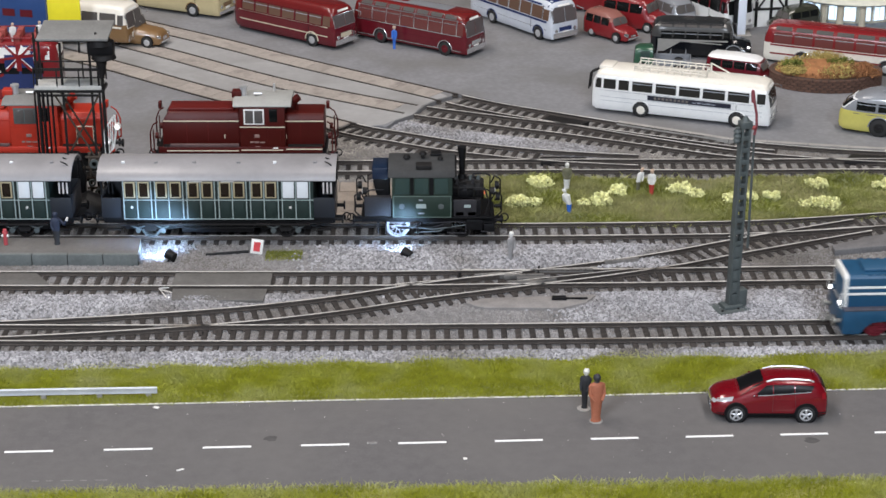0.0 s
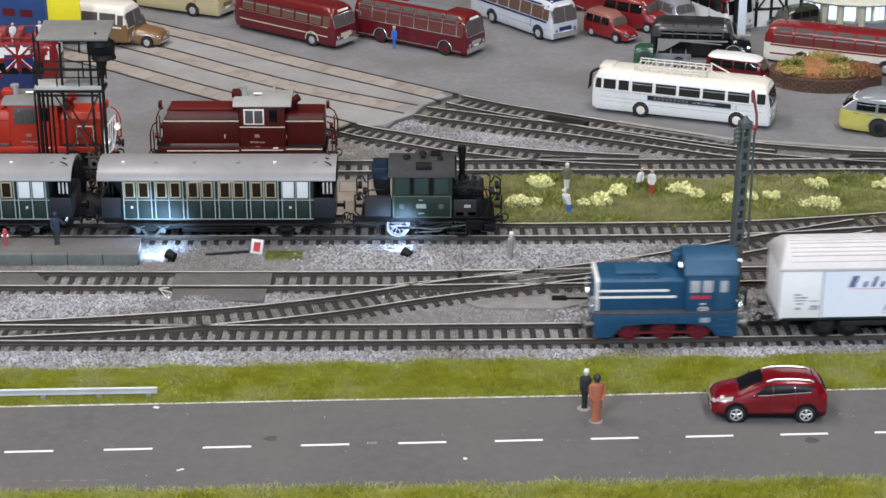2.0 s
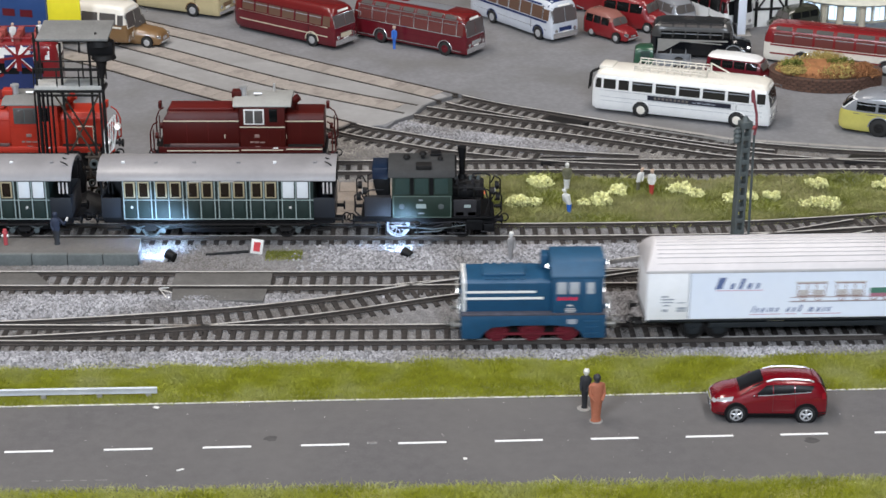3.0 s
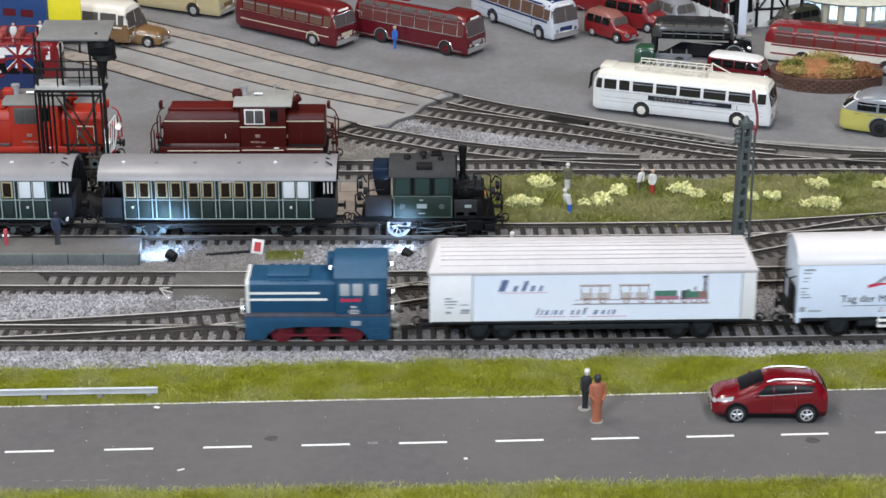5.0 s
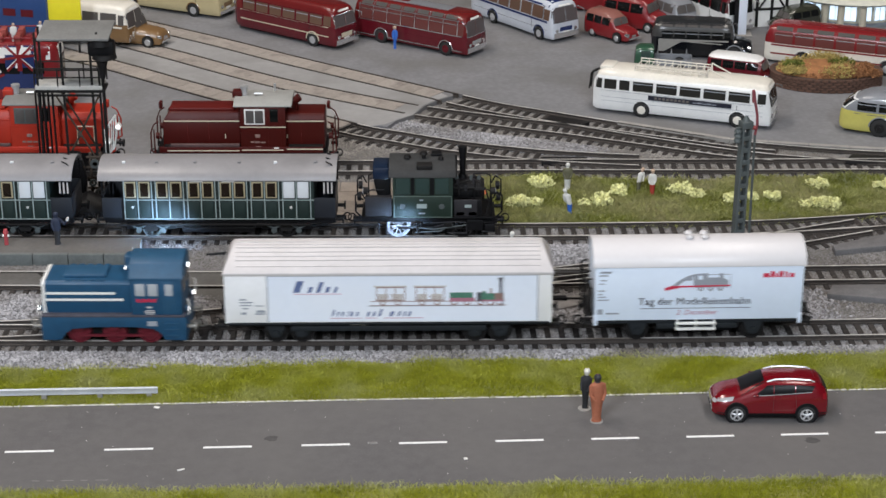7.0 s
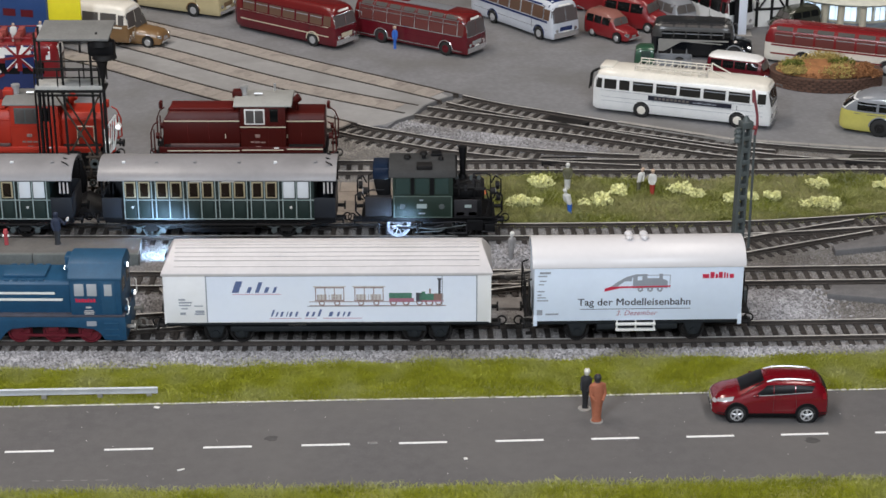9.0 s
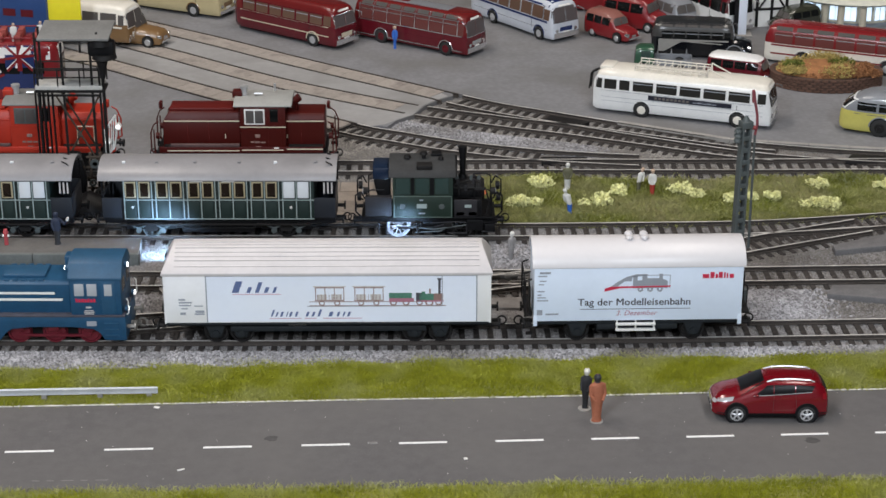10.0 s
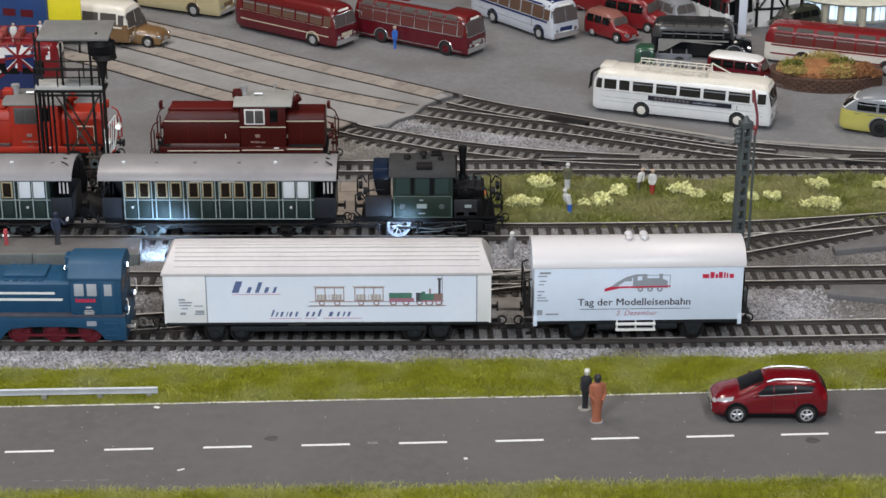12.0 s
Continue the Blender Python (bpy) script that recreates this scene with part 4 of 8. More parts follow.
class Hull:
    """A rounded body along x: stations (x, bottom, top, half width); n sets how square it is, taper narrows it above the waist."""

    def __init__(self, stations, n=6.0, taper=0.06, waist=0.5):
        self.st, self.n, self.taper, self.waist = stations, n, taper, waist
        self.xs = [s[0] for s in stations]

    def dims(self, x):
        return [float(np.interp(x, self.xs, [s[k] for s in self.st])) for k in (1, 2, 3)]

    def width(self, x, z):
        zb, zt, w = self.dims(x)
        f = min(max((z - zb) / (zt - zb), 0.0), 1.0)
        e = abs(2 * f - 1)
        k = 1 - self.taper * max(0.0, (f - self.waist) / (1 - self.waist))
        low = 0.93 + 0.07 * min(1.0, f / 0.1) if f < 0.5 else max(0.0, 1 - e**self.n) ** (1 / self.n)
        return w * k * low

    def inside(self, x, y, z):
        if x <= self.xs[0] or x >= self.xs[-1]:
            return False
        zb, zt, _ = self.dims(x)
        return zb < z < zt and abs(y) <= self.width(x, z)

    def mesh(self, splits=()):
        """splits: (fraction of height, material index) from which up that slot is used."""
        bm = bm_new()
        rings = []
        for x, zb, zt, _ in self.st:
            side = [(self.width(x, zb + f * (zt - zb)), zb + f * (zt - zb)) for f in LEVELS]
            rings.append([bm.verts.new((x, -y, z)) for y, z in side] + [bm.verts.new((x, y, z)) for y, z in reversed(side[:-1])])
        n = len(rings[0])
        tops = max(s[2] for s in self.st)
        bots = min(s[1] for s in self.st)
        for a, b in zip(rings, rings[1:]):
            for i in range(n):
                bm.faces.new((a[i], a[(i + 1) % n], b[(i + 1) % n], b[i]))
        bm.faces.new(rings[0])
        bm.faces.new(rings[-1][::-1])
        for lim, idx in splits:
            z = bots + lim * (tops - bots)
            bmesh.ops.bisect_plane(bm, geom=bm.verts[:] + bm.edges[:] + bm.faces[:], dist=0.001, plane_co=(0, 0, z), plane_no=(0, 0, 1))
            for f in bm.faces:
                if f.calc_center_median().z > z:
                    f.material_index = idx
        return bm

    def solve(self, axis, sign, u, v):
        """The surface point: axis 0 from (y, z), 1 from (x, z), 2 from (x, y)."""
        def full(c):
            return (c, u, v) if axis == 0 else (u, c, v) if axis == 1 else (u, v, c)
        if axis == 0:
            lo, hi = (self.xs[0] + self.xs[-1]) / 2, (self.xs[-1] if sign > 0 else self.xs[0])
        elif axis == 1:
            return full(sign * self.width(u, v))
        else:
            zb, zt, _ = self.dims(u)
            lo, hi = (zb + zt) / 2, zt
        for _ in range(22):
            mid = (lo + hi) / 2
            if self.inside(*full(mid)):
                lo = mid
            else:
                hi = mid
        return full(lo)

    def pane(self, axis, sign, quad, nu=3, nv=3, off=0.15):
        """A thin shell that follows the body over a quadrilateral."""
        bm = bm_new()
        a, b, c, d = [Vector(q) for q in quad]
        outer, inner = [], []
        for j in range(nv + 1):
            for i in range(nu + 1):
                s, t = i / nu, j / nv
                p = (a * (1 - s) + b * s) * (1 - t) + (d * (1 - s) + c * s) * t
                q = self.solve(axis, sign, p.x, p.y)
                for store, o in ((outer, off), (inner, -0.4)):
                    w = list(q)
                    w[axis] += sign * o
                    store.append(bm.verts.new(w))
        w = nu + 1
        for j in range(nv):
            for i in range(nu):
                k = j * w + i
                bm.faces.new((outer[k], outer[k + 1], outer[k + w + 1], outer[k + w]))
        edge = [i for i in range(w)] + [j * w + nu for j in range(1, nv + 1)] + [nv * w + i for i in range(nu - 1, -1, -1)] + [j * w for j in range(nv - 1, 0, -1)]
        for k, l in zip(edge, edge[1:] + edge[:1]):
            bm.faces.new((outer[k], inner[k], inner[l], outer[l]))
        return bm


def rect(u0, u1, v0, v1):
    return ((u0, v0), (u1, v0), (u1, v1), (u0, v1))


def road_wheels(t, xs, w, r, rim_mat, z=0.0):
    """Wheels with tyre and rim, and dark arches above them."""
    for x in xs:
        for s in (-1, 1):
            b = bm_new()
            cyl(b, (x, s * (w - 1.2), r + z + 0.3), (x, s * (w + 0.08), r + z + 0.3), r * 1.1, 20)
            part("wheel_arch", b, M_BLACK, t)
            b = bm_new()
            cyl(b, (x, s * (w - 3), r + z), (x, s * (w + 0.25), r + z), r, 22)
            wh = part("wheel", b, M_TYRE, t, bevel=0.2)
            b = bm_new()
            cyl(b, (x, s * (w + 0.1), r + z), (x, s * (w + 0.45), r + z), r * 0.62, 20, r * 0.5)
            ring(b, (x, s * (w + 0.42), r + z), "y", r * 0.5, r * 0.36, 0.3, 20)
            cyl(b, (x, s * (w + 0.4), r + z), (x, s * (w + 0.75), r + z), r * 0.2, 10)
            part("rim", b, rim_mat, wh)


def colour(name, rgb, rough=0.27, coat=0.25):
    return mat(name, rgb, rough, var=0.05, scale=0.1, coat=coat)


P_MAROON = colour("maroon_bus", (0.11, 0.007, 0.013))
# Roof red, a little lighter than the maroon body.
P_REDROOF = colour("lighter_red_roof", (0.14, 0.013, 0.013))
P_CREAMW = colour("cream_white", (0.76, 0.72, 0.64))
P_CREAM = colour("cream_bus", (0.5, 0.42, 0.24))
P_PALEBLUE = colour("pale_silver_blue", (0.55, 0.58, 0.64))
P_NAVY = colour("navy", (0.02, 0.035, 0.12))
P_RED = colour("signal_red", (0.2, 0.015, 0.018))
P_BROWN = colour("tan_brown", (0.2, 0.115, 0.05))
P_GREY = colour("vehicle_grey", (0.22, 0.23, 0.25))
P_DGREY = colour("vehicle_dark_grey", (0.025, 0.026, 0.028), 0.16)
P_BLACK = colour("vehicle_black", (0.006, 0.007, 0.009), 0.14)
P_WHITE = colour("vehicle_white", (0.8, 0.8, 0.79))
P_YELLOW = colour("lemon_yellow", (0.52, 0.47, 0.12))
P_GREEN = colour("vehicle_green", (0.03, 0.085, 0.05))
P_BLUE = colour("vehicle_blue", (0.03, 0.07, 0.2))
P_TAUPE = colour("faded_taupe", (0.27, 0.11, 0.09))
P_SEAT = mat("seat_red", (0.3, 0.06, 0.05), 0.8)
P_OLIVE = colour("olive_dark", (0.035, 0.037, 0.025))


def place(px, py, heading, lx, ly, z=-0.7):
    """The pose in which the local point (lx, ly) stands at (px, py)."""
    a = radians(heading)
    x = px - (lx * math.cos(a) - ly * math.sin(a))
    y = py - (lx * math.sin(a) + ly * math.cos(a))
    return at(x, y, z, heading)


def bus(label, m, L, W, H, paints, windows, wheels, glass=None, split=0.5, stripes=(), roof_pieces=True, skylights=False, rim=None, win=(0.52, 0.82), front=(0.5, 0.84), nose=0.0, name="bus", r=4.7, round_front=5.0, band=None, sill=0.09, pillars=None, tail=0.0, visor=None, slides=False, screen=None):
    """A model bus. paints: body, upper part, trim. windows: how many a side. nose: length of a bonnet."""
    glass = glass or M_GLASS
    rim = rim or M_SILVER
    t = thing(name, label, "bus", m, group="parked buses")
    h, w, k = L / 2, W / 2, round_front
    zb = H * sill
    xf = h - nose
    st = [(-h, zb + 3, H * 0.6, w * 0.72), (-h + 0.5, zb + 1, H * 0.78, w * 0.86), (-h + k * 0.5, zb, H * 0.93, w * 0.96), (-h + k * 1.2, zb, H * 0.985, w), (-h + k * 2.4, zb, H, w),
          (0, zb, H, w), (xf - k * 2, zb, H, w), (xf - k * 1.1, zb, H * 0.985, w), (xf - k * 0.6, zb, H * 0.95, w * 0.985), (xf - k * 0.36, zb, H * 0.88, w * 0.965), (xf - k * 0.1, zb, H * 0.62, w * 0.93), (xf, zb + 0.8, H * 0.5, w * 0.86)]
    if tail:
        st[:5] = [(-h, zb + 2.5, H * 0.46, w * 0.6), (-h + tail * 0.04, zb + 1, H * 0.56, w * 0.74), (-h + tail * 0.16, zb, H * 0.68, w * 0.86), (-h + tail * 0.4, zb, H * 0.83, w * 0.95), (-h + tail * 0.7, zb, H * 0.94, w), (-h + tail, zb, H, w)]
    hull = Hull(st, 4.5, 0.1, 0.5)
    part("body", hull.mesh(((split, 1),)), [paints[0], paints[1]], t)
    if nose:
        hn = Hull([(xf - 6, zb, H * 0.52, w * 0.9), (xf, zb, H * 0.52, w * 0.82), (xf + nose * 0.5, zb, H * 0.5, w * 0.66), (xf + nose * 0.9, zb, H * 0.44, w * 0.5), (h, zb + 1, H * 0.36, w * 0.42)], 3.5, 0.3, 0.3)
        part("bonnet", hn.mesh(), paints[0], t)
        part("grille", hn.pane(0, 1, rect(-w * 0.28, w * 0.28, zb + 1.5, H * 0.36)), M_CHROME, t)
        for s in (-1, 1):
            hf = Hull([(xf - 4, zb, 6, 2.5), (xf + 2, zb, H * 0.34, 3.2), (xf + nose * 0.5, zb, H * 0.36, 3.4), (xf + nose * 0.85, zb, H * 0.27, 3)], 3, 0.2, 0.3)
            f = part("mudguard", hf.mesh(), paints[0], t)
            f.matrix_basis = at(0, s * w * 0.7, 0)
    x0, x1 = -h + (tail * 0.45 if tail else k * 1.3), xf - k * 1.5
    count = windows if isinstance(windows, int) else len(windows)
    pitch = (x1 - x0) / count
    spans = [(x0 + i * pitch + pitch * 0.06, x0 + (i + 1) * pitch - pitch * 0.06) for i in range(count)] if isinstance(windows, int) else windows
    windows = count
    for s in (-1, 1):
        for a, b in spans:
            p = part("side_window", hull.pane(1, s, rect(a, b, H * win[0], H * win[1])), glass, t)
            if skylights:
                part("window_bar", hull.pane(1, s, rect(a, b, H * (win[1] - 0.075), H * (win[1] - 0.055)), 2, 1, 0.24), paints[2], p)
            if slides and b - a > 9:
                part("slide_bar", hull.pane(1, s, rect(a, b, H * (win[1] - 0.06), H * (win[1] - 0.045)), 2, 1, 0.24), M_INKGREY, p)
            if slides:
                for u0, u1, v0, v1 in ((a - 0.5, a, win[0] - 0.02, win[1] + 0.02), (b, b + 0.5, win[0] - 0.02, win[1] + 0.02), (a, b, win[1], win[1] + 0.02), (a, b, win[0] - 0.02, win[0])):
                    part("window_frame", hull.pane(1, s, rect(u0, u1, H * v0, H * v1), 1, 1, 0.45), pillars or paints[2], p)
        if pillars:
            for i in range(windows + 1):
                a = x0 + i * pitch
                part("pillar", hull.pane(1, s, rect(a - 0.35, a + 0.35, H * (win[0] - 0.01), H * (0.95 if skylights else win[1] + 0.02)), 1, 4, 0.3), pillars, t)
        for z0, z1, pm in stripes:
            part("trim_line", hull.pane(1, s, rect(-h + k, xf - k * 0.8, H * z0, H * z1), 8, 1, 0.2), pm, t)
        part("door_seam", hull.pane(1, s, rect(x1 - pitch, x1 - pitch + 0.3, H * 0.16, H * 0.5), 1, 2, 0.1), M_DARK, t)
    fz0, fz1 = front
    if nose:
        fz0 = max(fz0, 0.56)
    for s in (-1, 1):
        y0, y1 = (0.35, w * 0.8)
        part("quarter_window", hull.pane(1, s, rect(x1 + 0.6, xf - k * 0.55, H * max(win[0], fz0), H * min(win[1], 0.8))), glass, t)
        part("windscreen", hull.pane(0, 1, rect(min(s * y0, s * y1), max(s * y0, s * y1), H * fz0, H * fz1), 4, 4, 0.2), screen or glass, t)
        part("rear_window", hull.pane(0, -1, rect(min(s * y0, s * w * 0.6), max(s * y0, s * w * 0.6), H * (0.6 if tail else 0.52), H * (0.7 if tail else 0.74)), 3, 3, 0.2), glass, t)
        part("windscreen_frame", hull.pane(0, 1, rect(min(s * 0.1, s * w * 0.85), max(s * 0.1, s * w * 0.85), H * (fz0 - 0.018), H * (fz1 + 0.015)), 4, 4, 0.1), M_CHROME if pillars else paints[2], t)
        for x in wheels:
            rr = r + 1.0
            part("arch_trim", tube(bm_new(), [(x + rr * math.cos(a * math.pi / 10), s * (w + 0.1), r + 0.2 + rr * math.sin(a * math.pi / 10)) for a in range(11)], 0.42), paints[2], t)
        b = bm_new()
        fx = (h - nose * 0.12) if nose else xf
        yy = s * w * (0.5 if nose else 0.64)
        q = (fx - 1.5, yy, H * 0.29)
        cyl(b, q, (fx + 0.5, yy, H * 0.29), 1.5, 14, 1.3)
        part("headlight", b, M_CHROME, t, "round chrome headlight")
        part("mirror", tube(bm_new(), [(xf - 2, s * w * 0.9, H * 0.8), (xf + 1.5, s * (w + 1.6), H * 0.74), (xf + 1.5, s * (w + 1.6), H * 0.66)], 0.3), M_CHROME, t)
    if not nose:
        part("bumper", hull.pane(0, 1, rect(-w * 0.84, w * 0.84, zb + 0.8, zb + (4.4 if pillars else 3.2)), 6, 2, 0.8), M_CHROME, t, "chrome front bumper")
        part("grille", hull.pane(0, 1, rect(-w * 0.42, w * 0.42, H * 0.27, H * 0.37), 4, 2, 0.25), paints[2], t)
        part("plate", hull.pane(0, 1, rect(-w * 0.2, w * 0.2, zb + 3.6, zb + 5), 2, 1, 0.4), M_WHITE, t)
        part("destination_board", hull.pane(0, 1, rect(-w * 0.4, w * 0.4, H * 0.86, H * 0.9), 4, 1, 0.3), M_WHITE, t)
    if visor:
        part("roof_front", hull.pane(2, 1, rect(xf - k * 4, xf - k * 0.75, -w * 0.66, w * 0.66), 5, 5, 0.25), visor, t, "navy blue roof front")
    if skylights:
        for s in (-1, 1):
            for i in range(windows):
                a, b = x0 + i * pitch + pitch * 0.1, x0 + (i + 1) * pitch - pitch * 0.1
                part("roof_window", hull.pane(1, s, rect(a, b, H * 0.87, H * 0.955), 2, 2, 0.12), M_GLASS_LT, t)
    if roof_pieces:
        part("roof_hatch", boxes((-h * 0.35, -h * 0.15, -3, 3, H - 0.4, H + 0.5)), paints[1], t, bevel=0.25)
    if band:
        for s in (-1, 1):
            part("side_band", hull.pane(1, s, rect(band[0], band[1], H * band[2], H * band[3]), 8, 1, 0.22), band[4], t)
    road_wheels(t, wheels, w, r, rim)
    return t, hull


M_GLASS_DIM = glass_mat("dim_bus_glass", (0.03, 0.029, 0.027))


M_INKTAUPE = mat("ink_taupe", (0.17, 0.15, 0.13), 0.6, var=0.1)
M_BANDNAVY = mat("band_navy", (0.014, 0.016, 0.03), 0.4, var=0.1)


def white_bus():
    L, W, H = 112, 26, 28.5
    t, hull = bus("white coach with dark side band and roof rack", place(179.1, 294.2, -19.2, 36, -W / 2), L, W, H, (P_WHITE, P_CREAMW, P_WHITE), [(-53.6, -49.6), (-48.2, -40.4), (-38.6, -32.1), (-30, -17.2), (-15.2, -2.3), (-0.5, 12.5), (14.3, 28), (29.8, 43)], (-24, 36), rim=P_CREAMW, band=(-20, 32, 0.41, 0.515, M_BANDNAVY), slides=True, split=0.84,
                  glass=M_GLASS_DIM, stripes=((0.30, 0.306, M_INKGREY), (0.39, 0.396, M_INKGREY), (0.53, 0.536, M_INKGREY)), win=(0.575, 0.79), front=(0.5, 0.84), round_front=6)
    for s in (-1,):
        for i in range(9):
            part("band_lettering", hull.pane(1, s, rect(-16 + i * 2.5, -14.4 + i * 2.5, H * 0.44, H * 0.49), 1, 1, 0.3), M_INKTAUPE, t)
        for i in range(5):
            part("band_picture", hull.pane(1, s, rect(8 + i * 3.0, 10.6 + i * 3.0, H * 0.445, H * (0.465 + 0.012 * (i % 2))), 1, 1, 0.3), M_INKGREY, t)
    # roof rack and ladder at the tail
    rk = bm_new()
    for y in (-8, 8):
        for z in (H + 1.5, H + 3.2):
            cyl(rk, (-30, y, z), (14, y, z), 0.35, 6)
        for x in range(-30, 16, 5):
            cyl(rk, (x, y, H - 0.8), (x, y, H + 3.4), 0.3, 6)
    for x in range(-30, 16, 4):
        cyl(rk, (x, -8, H + 1.2), (x, 8, H + 1.2), 0.3, 6)
    part("roof_rack", rk, P_CREAMW, t)
    part("roof_rail", tube(bm_new(), [(15, -6, H), (15, -6, H + 5), (27, -6, H - 0.4)], 0.4), P_CREAMW, t)
    part("roof_rail", tube(bm_new(), [(15, 6, H), (15, 6, H + 5), (27, 6, H - 0.4)], 0.4), P_CREAMW, t)
    part("ladder", tube(bm_new(), [(-52, -9, H - 1), (-57.5, -9, H - 4), (-58.6, -9, 14)], 0.5), M_DARK, t)
    part("ladder", tube(bm_new(), [(-52, -5, H - 1), (-57.5, -5, H - 4), (-58.6, -5, 14)], 0.5), M_DARK, t)
    part("spare_wheel_cover", boxes((-53, -44, -7, 7, H - 2.6, H + 0.6)), P_CREAMW, t, bevel=1.2)


white_bus()
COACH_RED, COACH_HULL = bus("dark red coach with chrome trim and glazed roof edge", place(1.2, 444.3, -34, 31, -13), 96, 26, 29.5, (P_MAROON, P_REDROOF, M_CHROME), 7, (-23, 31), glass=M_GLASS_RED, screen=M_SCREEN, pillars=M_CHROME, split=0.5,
    stripes=((0.50, 0.52, M_CHROME), (0.84, 0.86, M_CHROME), (0.33, 0.345, P_MAROON), (0.14, 0.16, M_CHROME)), skylights=True, rim=P_MAROON, win=(0.53, 0.83))
part("roof_panel", COACH_HULL.pane(2, 1, rect(-36, 28, -5.5, 5.5), 8, 4, 0.2), P_GREY, COACH_RED, "grey sliding roof panel")
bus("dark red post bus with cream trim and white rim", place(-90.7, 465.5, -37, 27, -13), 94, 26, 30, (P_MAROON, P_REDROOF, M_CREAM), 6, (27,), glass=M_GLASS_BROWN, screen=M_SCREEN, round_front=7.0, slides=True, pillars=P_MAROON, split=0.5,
    stripes=((0.3, 0.32, M_CREAM), (0.52, 0.535, M_CREAM)), win=(0.55, 0.78), front=(0.53, 0.8))
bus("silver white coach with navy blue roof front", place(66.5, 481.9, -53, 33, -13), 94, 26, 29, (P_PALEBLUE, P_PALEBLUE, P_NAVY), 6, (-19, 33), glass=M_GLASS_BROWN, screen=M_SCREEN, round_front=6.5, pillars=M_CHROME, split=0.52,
    stripes=((0.47, 0.52, P_NAVY), (0.3, 0.31, M_CHROME), (0.86, 0.9, P_NAVY)), win=(0.54, 0.84), visor=P_NAVY)
bus("cream yellow coach parked at the yard edge", place(-180.4, 539.1, -26, 30, -13), 100, 26, 30, (P_CREAM, P_CREAMW, P_BROWN), 7, (-26, 28), win=(0.55, 0.8))
bus("tan and cream articulated trailer bus behind a tractor", at(-252, 482.5, -0.7, -20), 84, 26, 30, (P_BROWN, P_CREAMW, P_CREAMW), 5, (-26, -14), split=0.5, glass=M_GLASS_LT, win=(0.56, 0.82), stripes=((0.49, 0.53, P_CREAMW),), sill=0.16)
P_WARMGREY = colour("vehicle_warm_grey", (0.05, 0.049, 0.048))
P_PALEGREY = colour("vehicle_pale_grey", (0.3, 0.29, 0.27))
BLACK_BUS, BLACK_HULL = bus("black and grey vintage bus with bonnet", at(176, 447, -0.7, -8), 68, 24, 25, (P_BLACK, P_WARMGREY, P_GREY), 5, (22,), rim=M_DARK, split=0.55, nose=12, win=(0.57, 0.76), stripes=((0.5, 0.545, P_PALEGREY),), skylights=True)
part("roof_cover", BLACK_HULL.pane(2, 1, rect(-31, 15, -9.6, 9.6), 10, 8, 0.25), P_DGREY, BLACK_BUS, "dark grey roof")
for side in (-1, 1):
    part("pale_sweep", BLACK_HULL.pane(1, side, ((-29, 5), (-25, 5), (-12, 13), (-29, 13)), 6, 4, 0.3), P_PALEGREY, BLACK_BUS)
    part("pale_sweep", BLACK_HULL.pane(1, side, ((-14, 12), (14, 10.6), (14, 11.2), (-14, 13.2)), 6, 1, 0.3), P_PALEGREY, BLACK_BUS)
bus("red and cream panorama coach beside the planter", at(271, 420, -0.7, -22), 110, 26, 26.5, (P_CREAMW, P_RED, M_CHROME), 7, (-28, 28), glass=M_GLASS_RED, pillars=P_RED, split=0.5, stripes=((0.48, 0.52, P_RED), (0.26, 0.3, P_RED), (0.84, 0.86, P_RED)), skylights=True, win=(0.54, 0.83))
YELLOW_BUS, YELLOW_HULL = bus("grey over yellow vintage bus with rounded tail", at(291, 280, -0.7, -20), 102, 25, 26.5, (P_YELLOW, P_GREY, P_GREY), 6, (-26, 28), split=0.5, stripes=((0.49, 0.505, M_CHROME),), win=(0.58, 0.77), r=5.5, round_front=9, tail=22, rim=M_DARK, slides=True)
for y0_, y1_ in ((-9.5, -1.0), (1.0, 9.5)):
    part("tail_frame", YELLOW_HULL.pane(0, -1, rect(y0_, y1_, 15.2, 21.6), 4, 4, 0.3), P_WHITE, YELLOW_BUS)
    part("tail_window", YELLOW_HULL.pane(0, -1, rect(y0_ + 0.7, y1_ - 0.7, 15.9, 20.9), 4, 4, 0.5), M_GLASS, YELLOW_BUS)
for y_ in (-7, 0, 7):
    part("roof_rail", tube(bm_new(), [(-26, y_, 27.4), (30, y_, 27.4)], 0.4), P_GREY, YELLOW_BUS)
bus("maroon and white small bus in the back row", at(191, 532, -0.7, -62), 80, 25, 29, (P_WHITE, P_MAROON, P_WHITE), 5, (-18, 22), split=0.5)


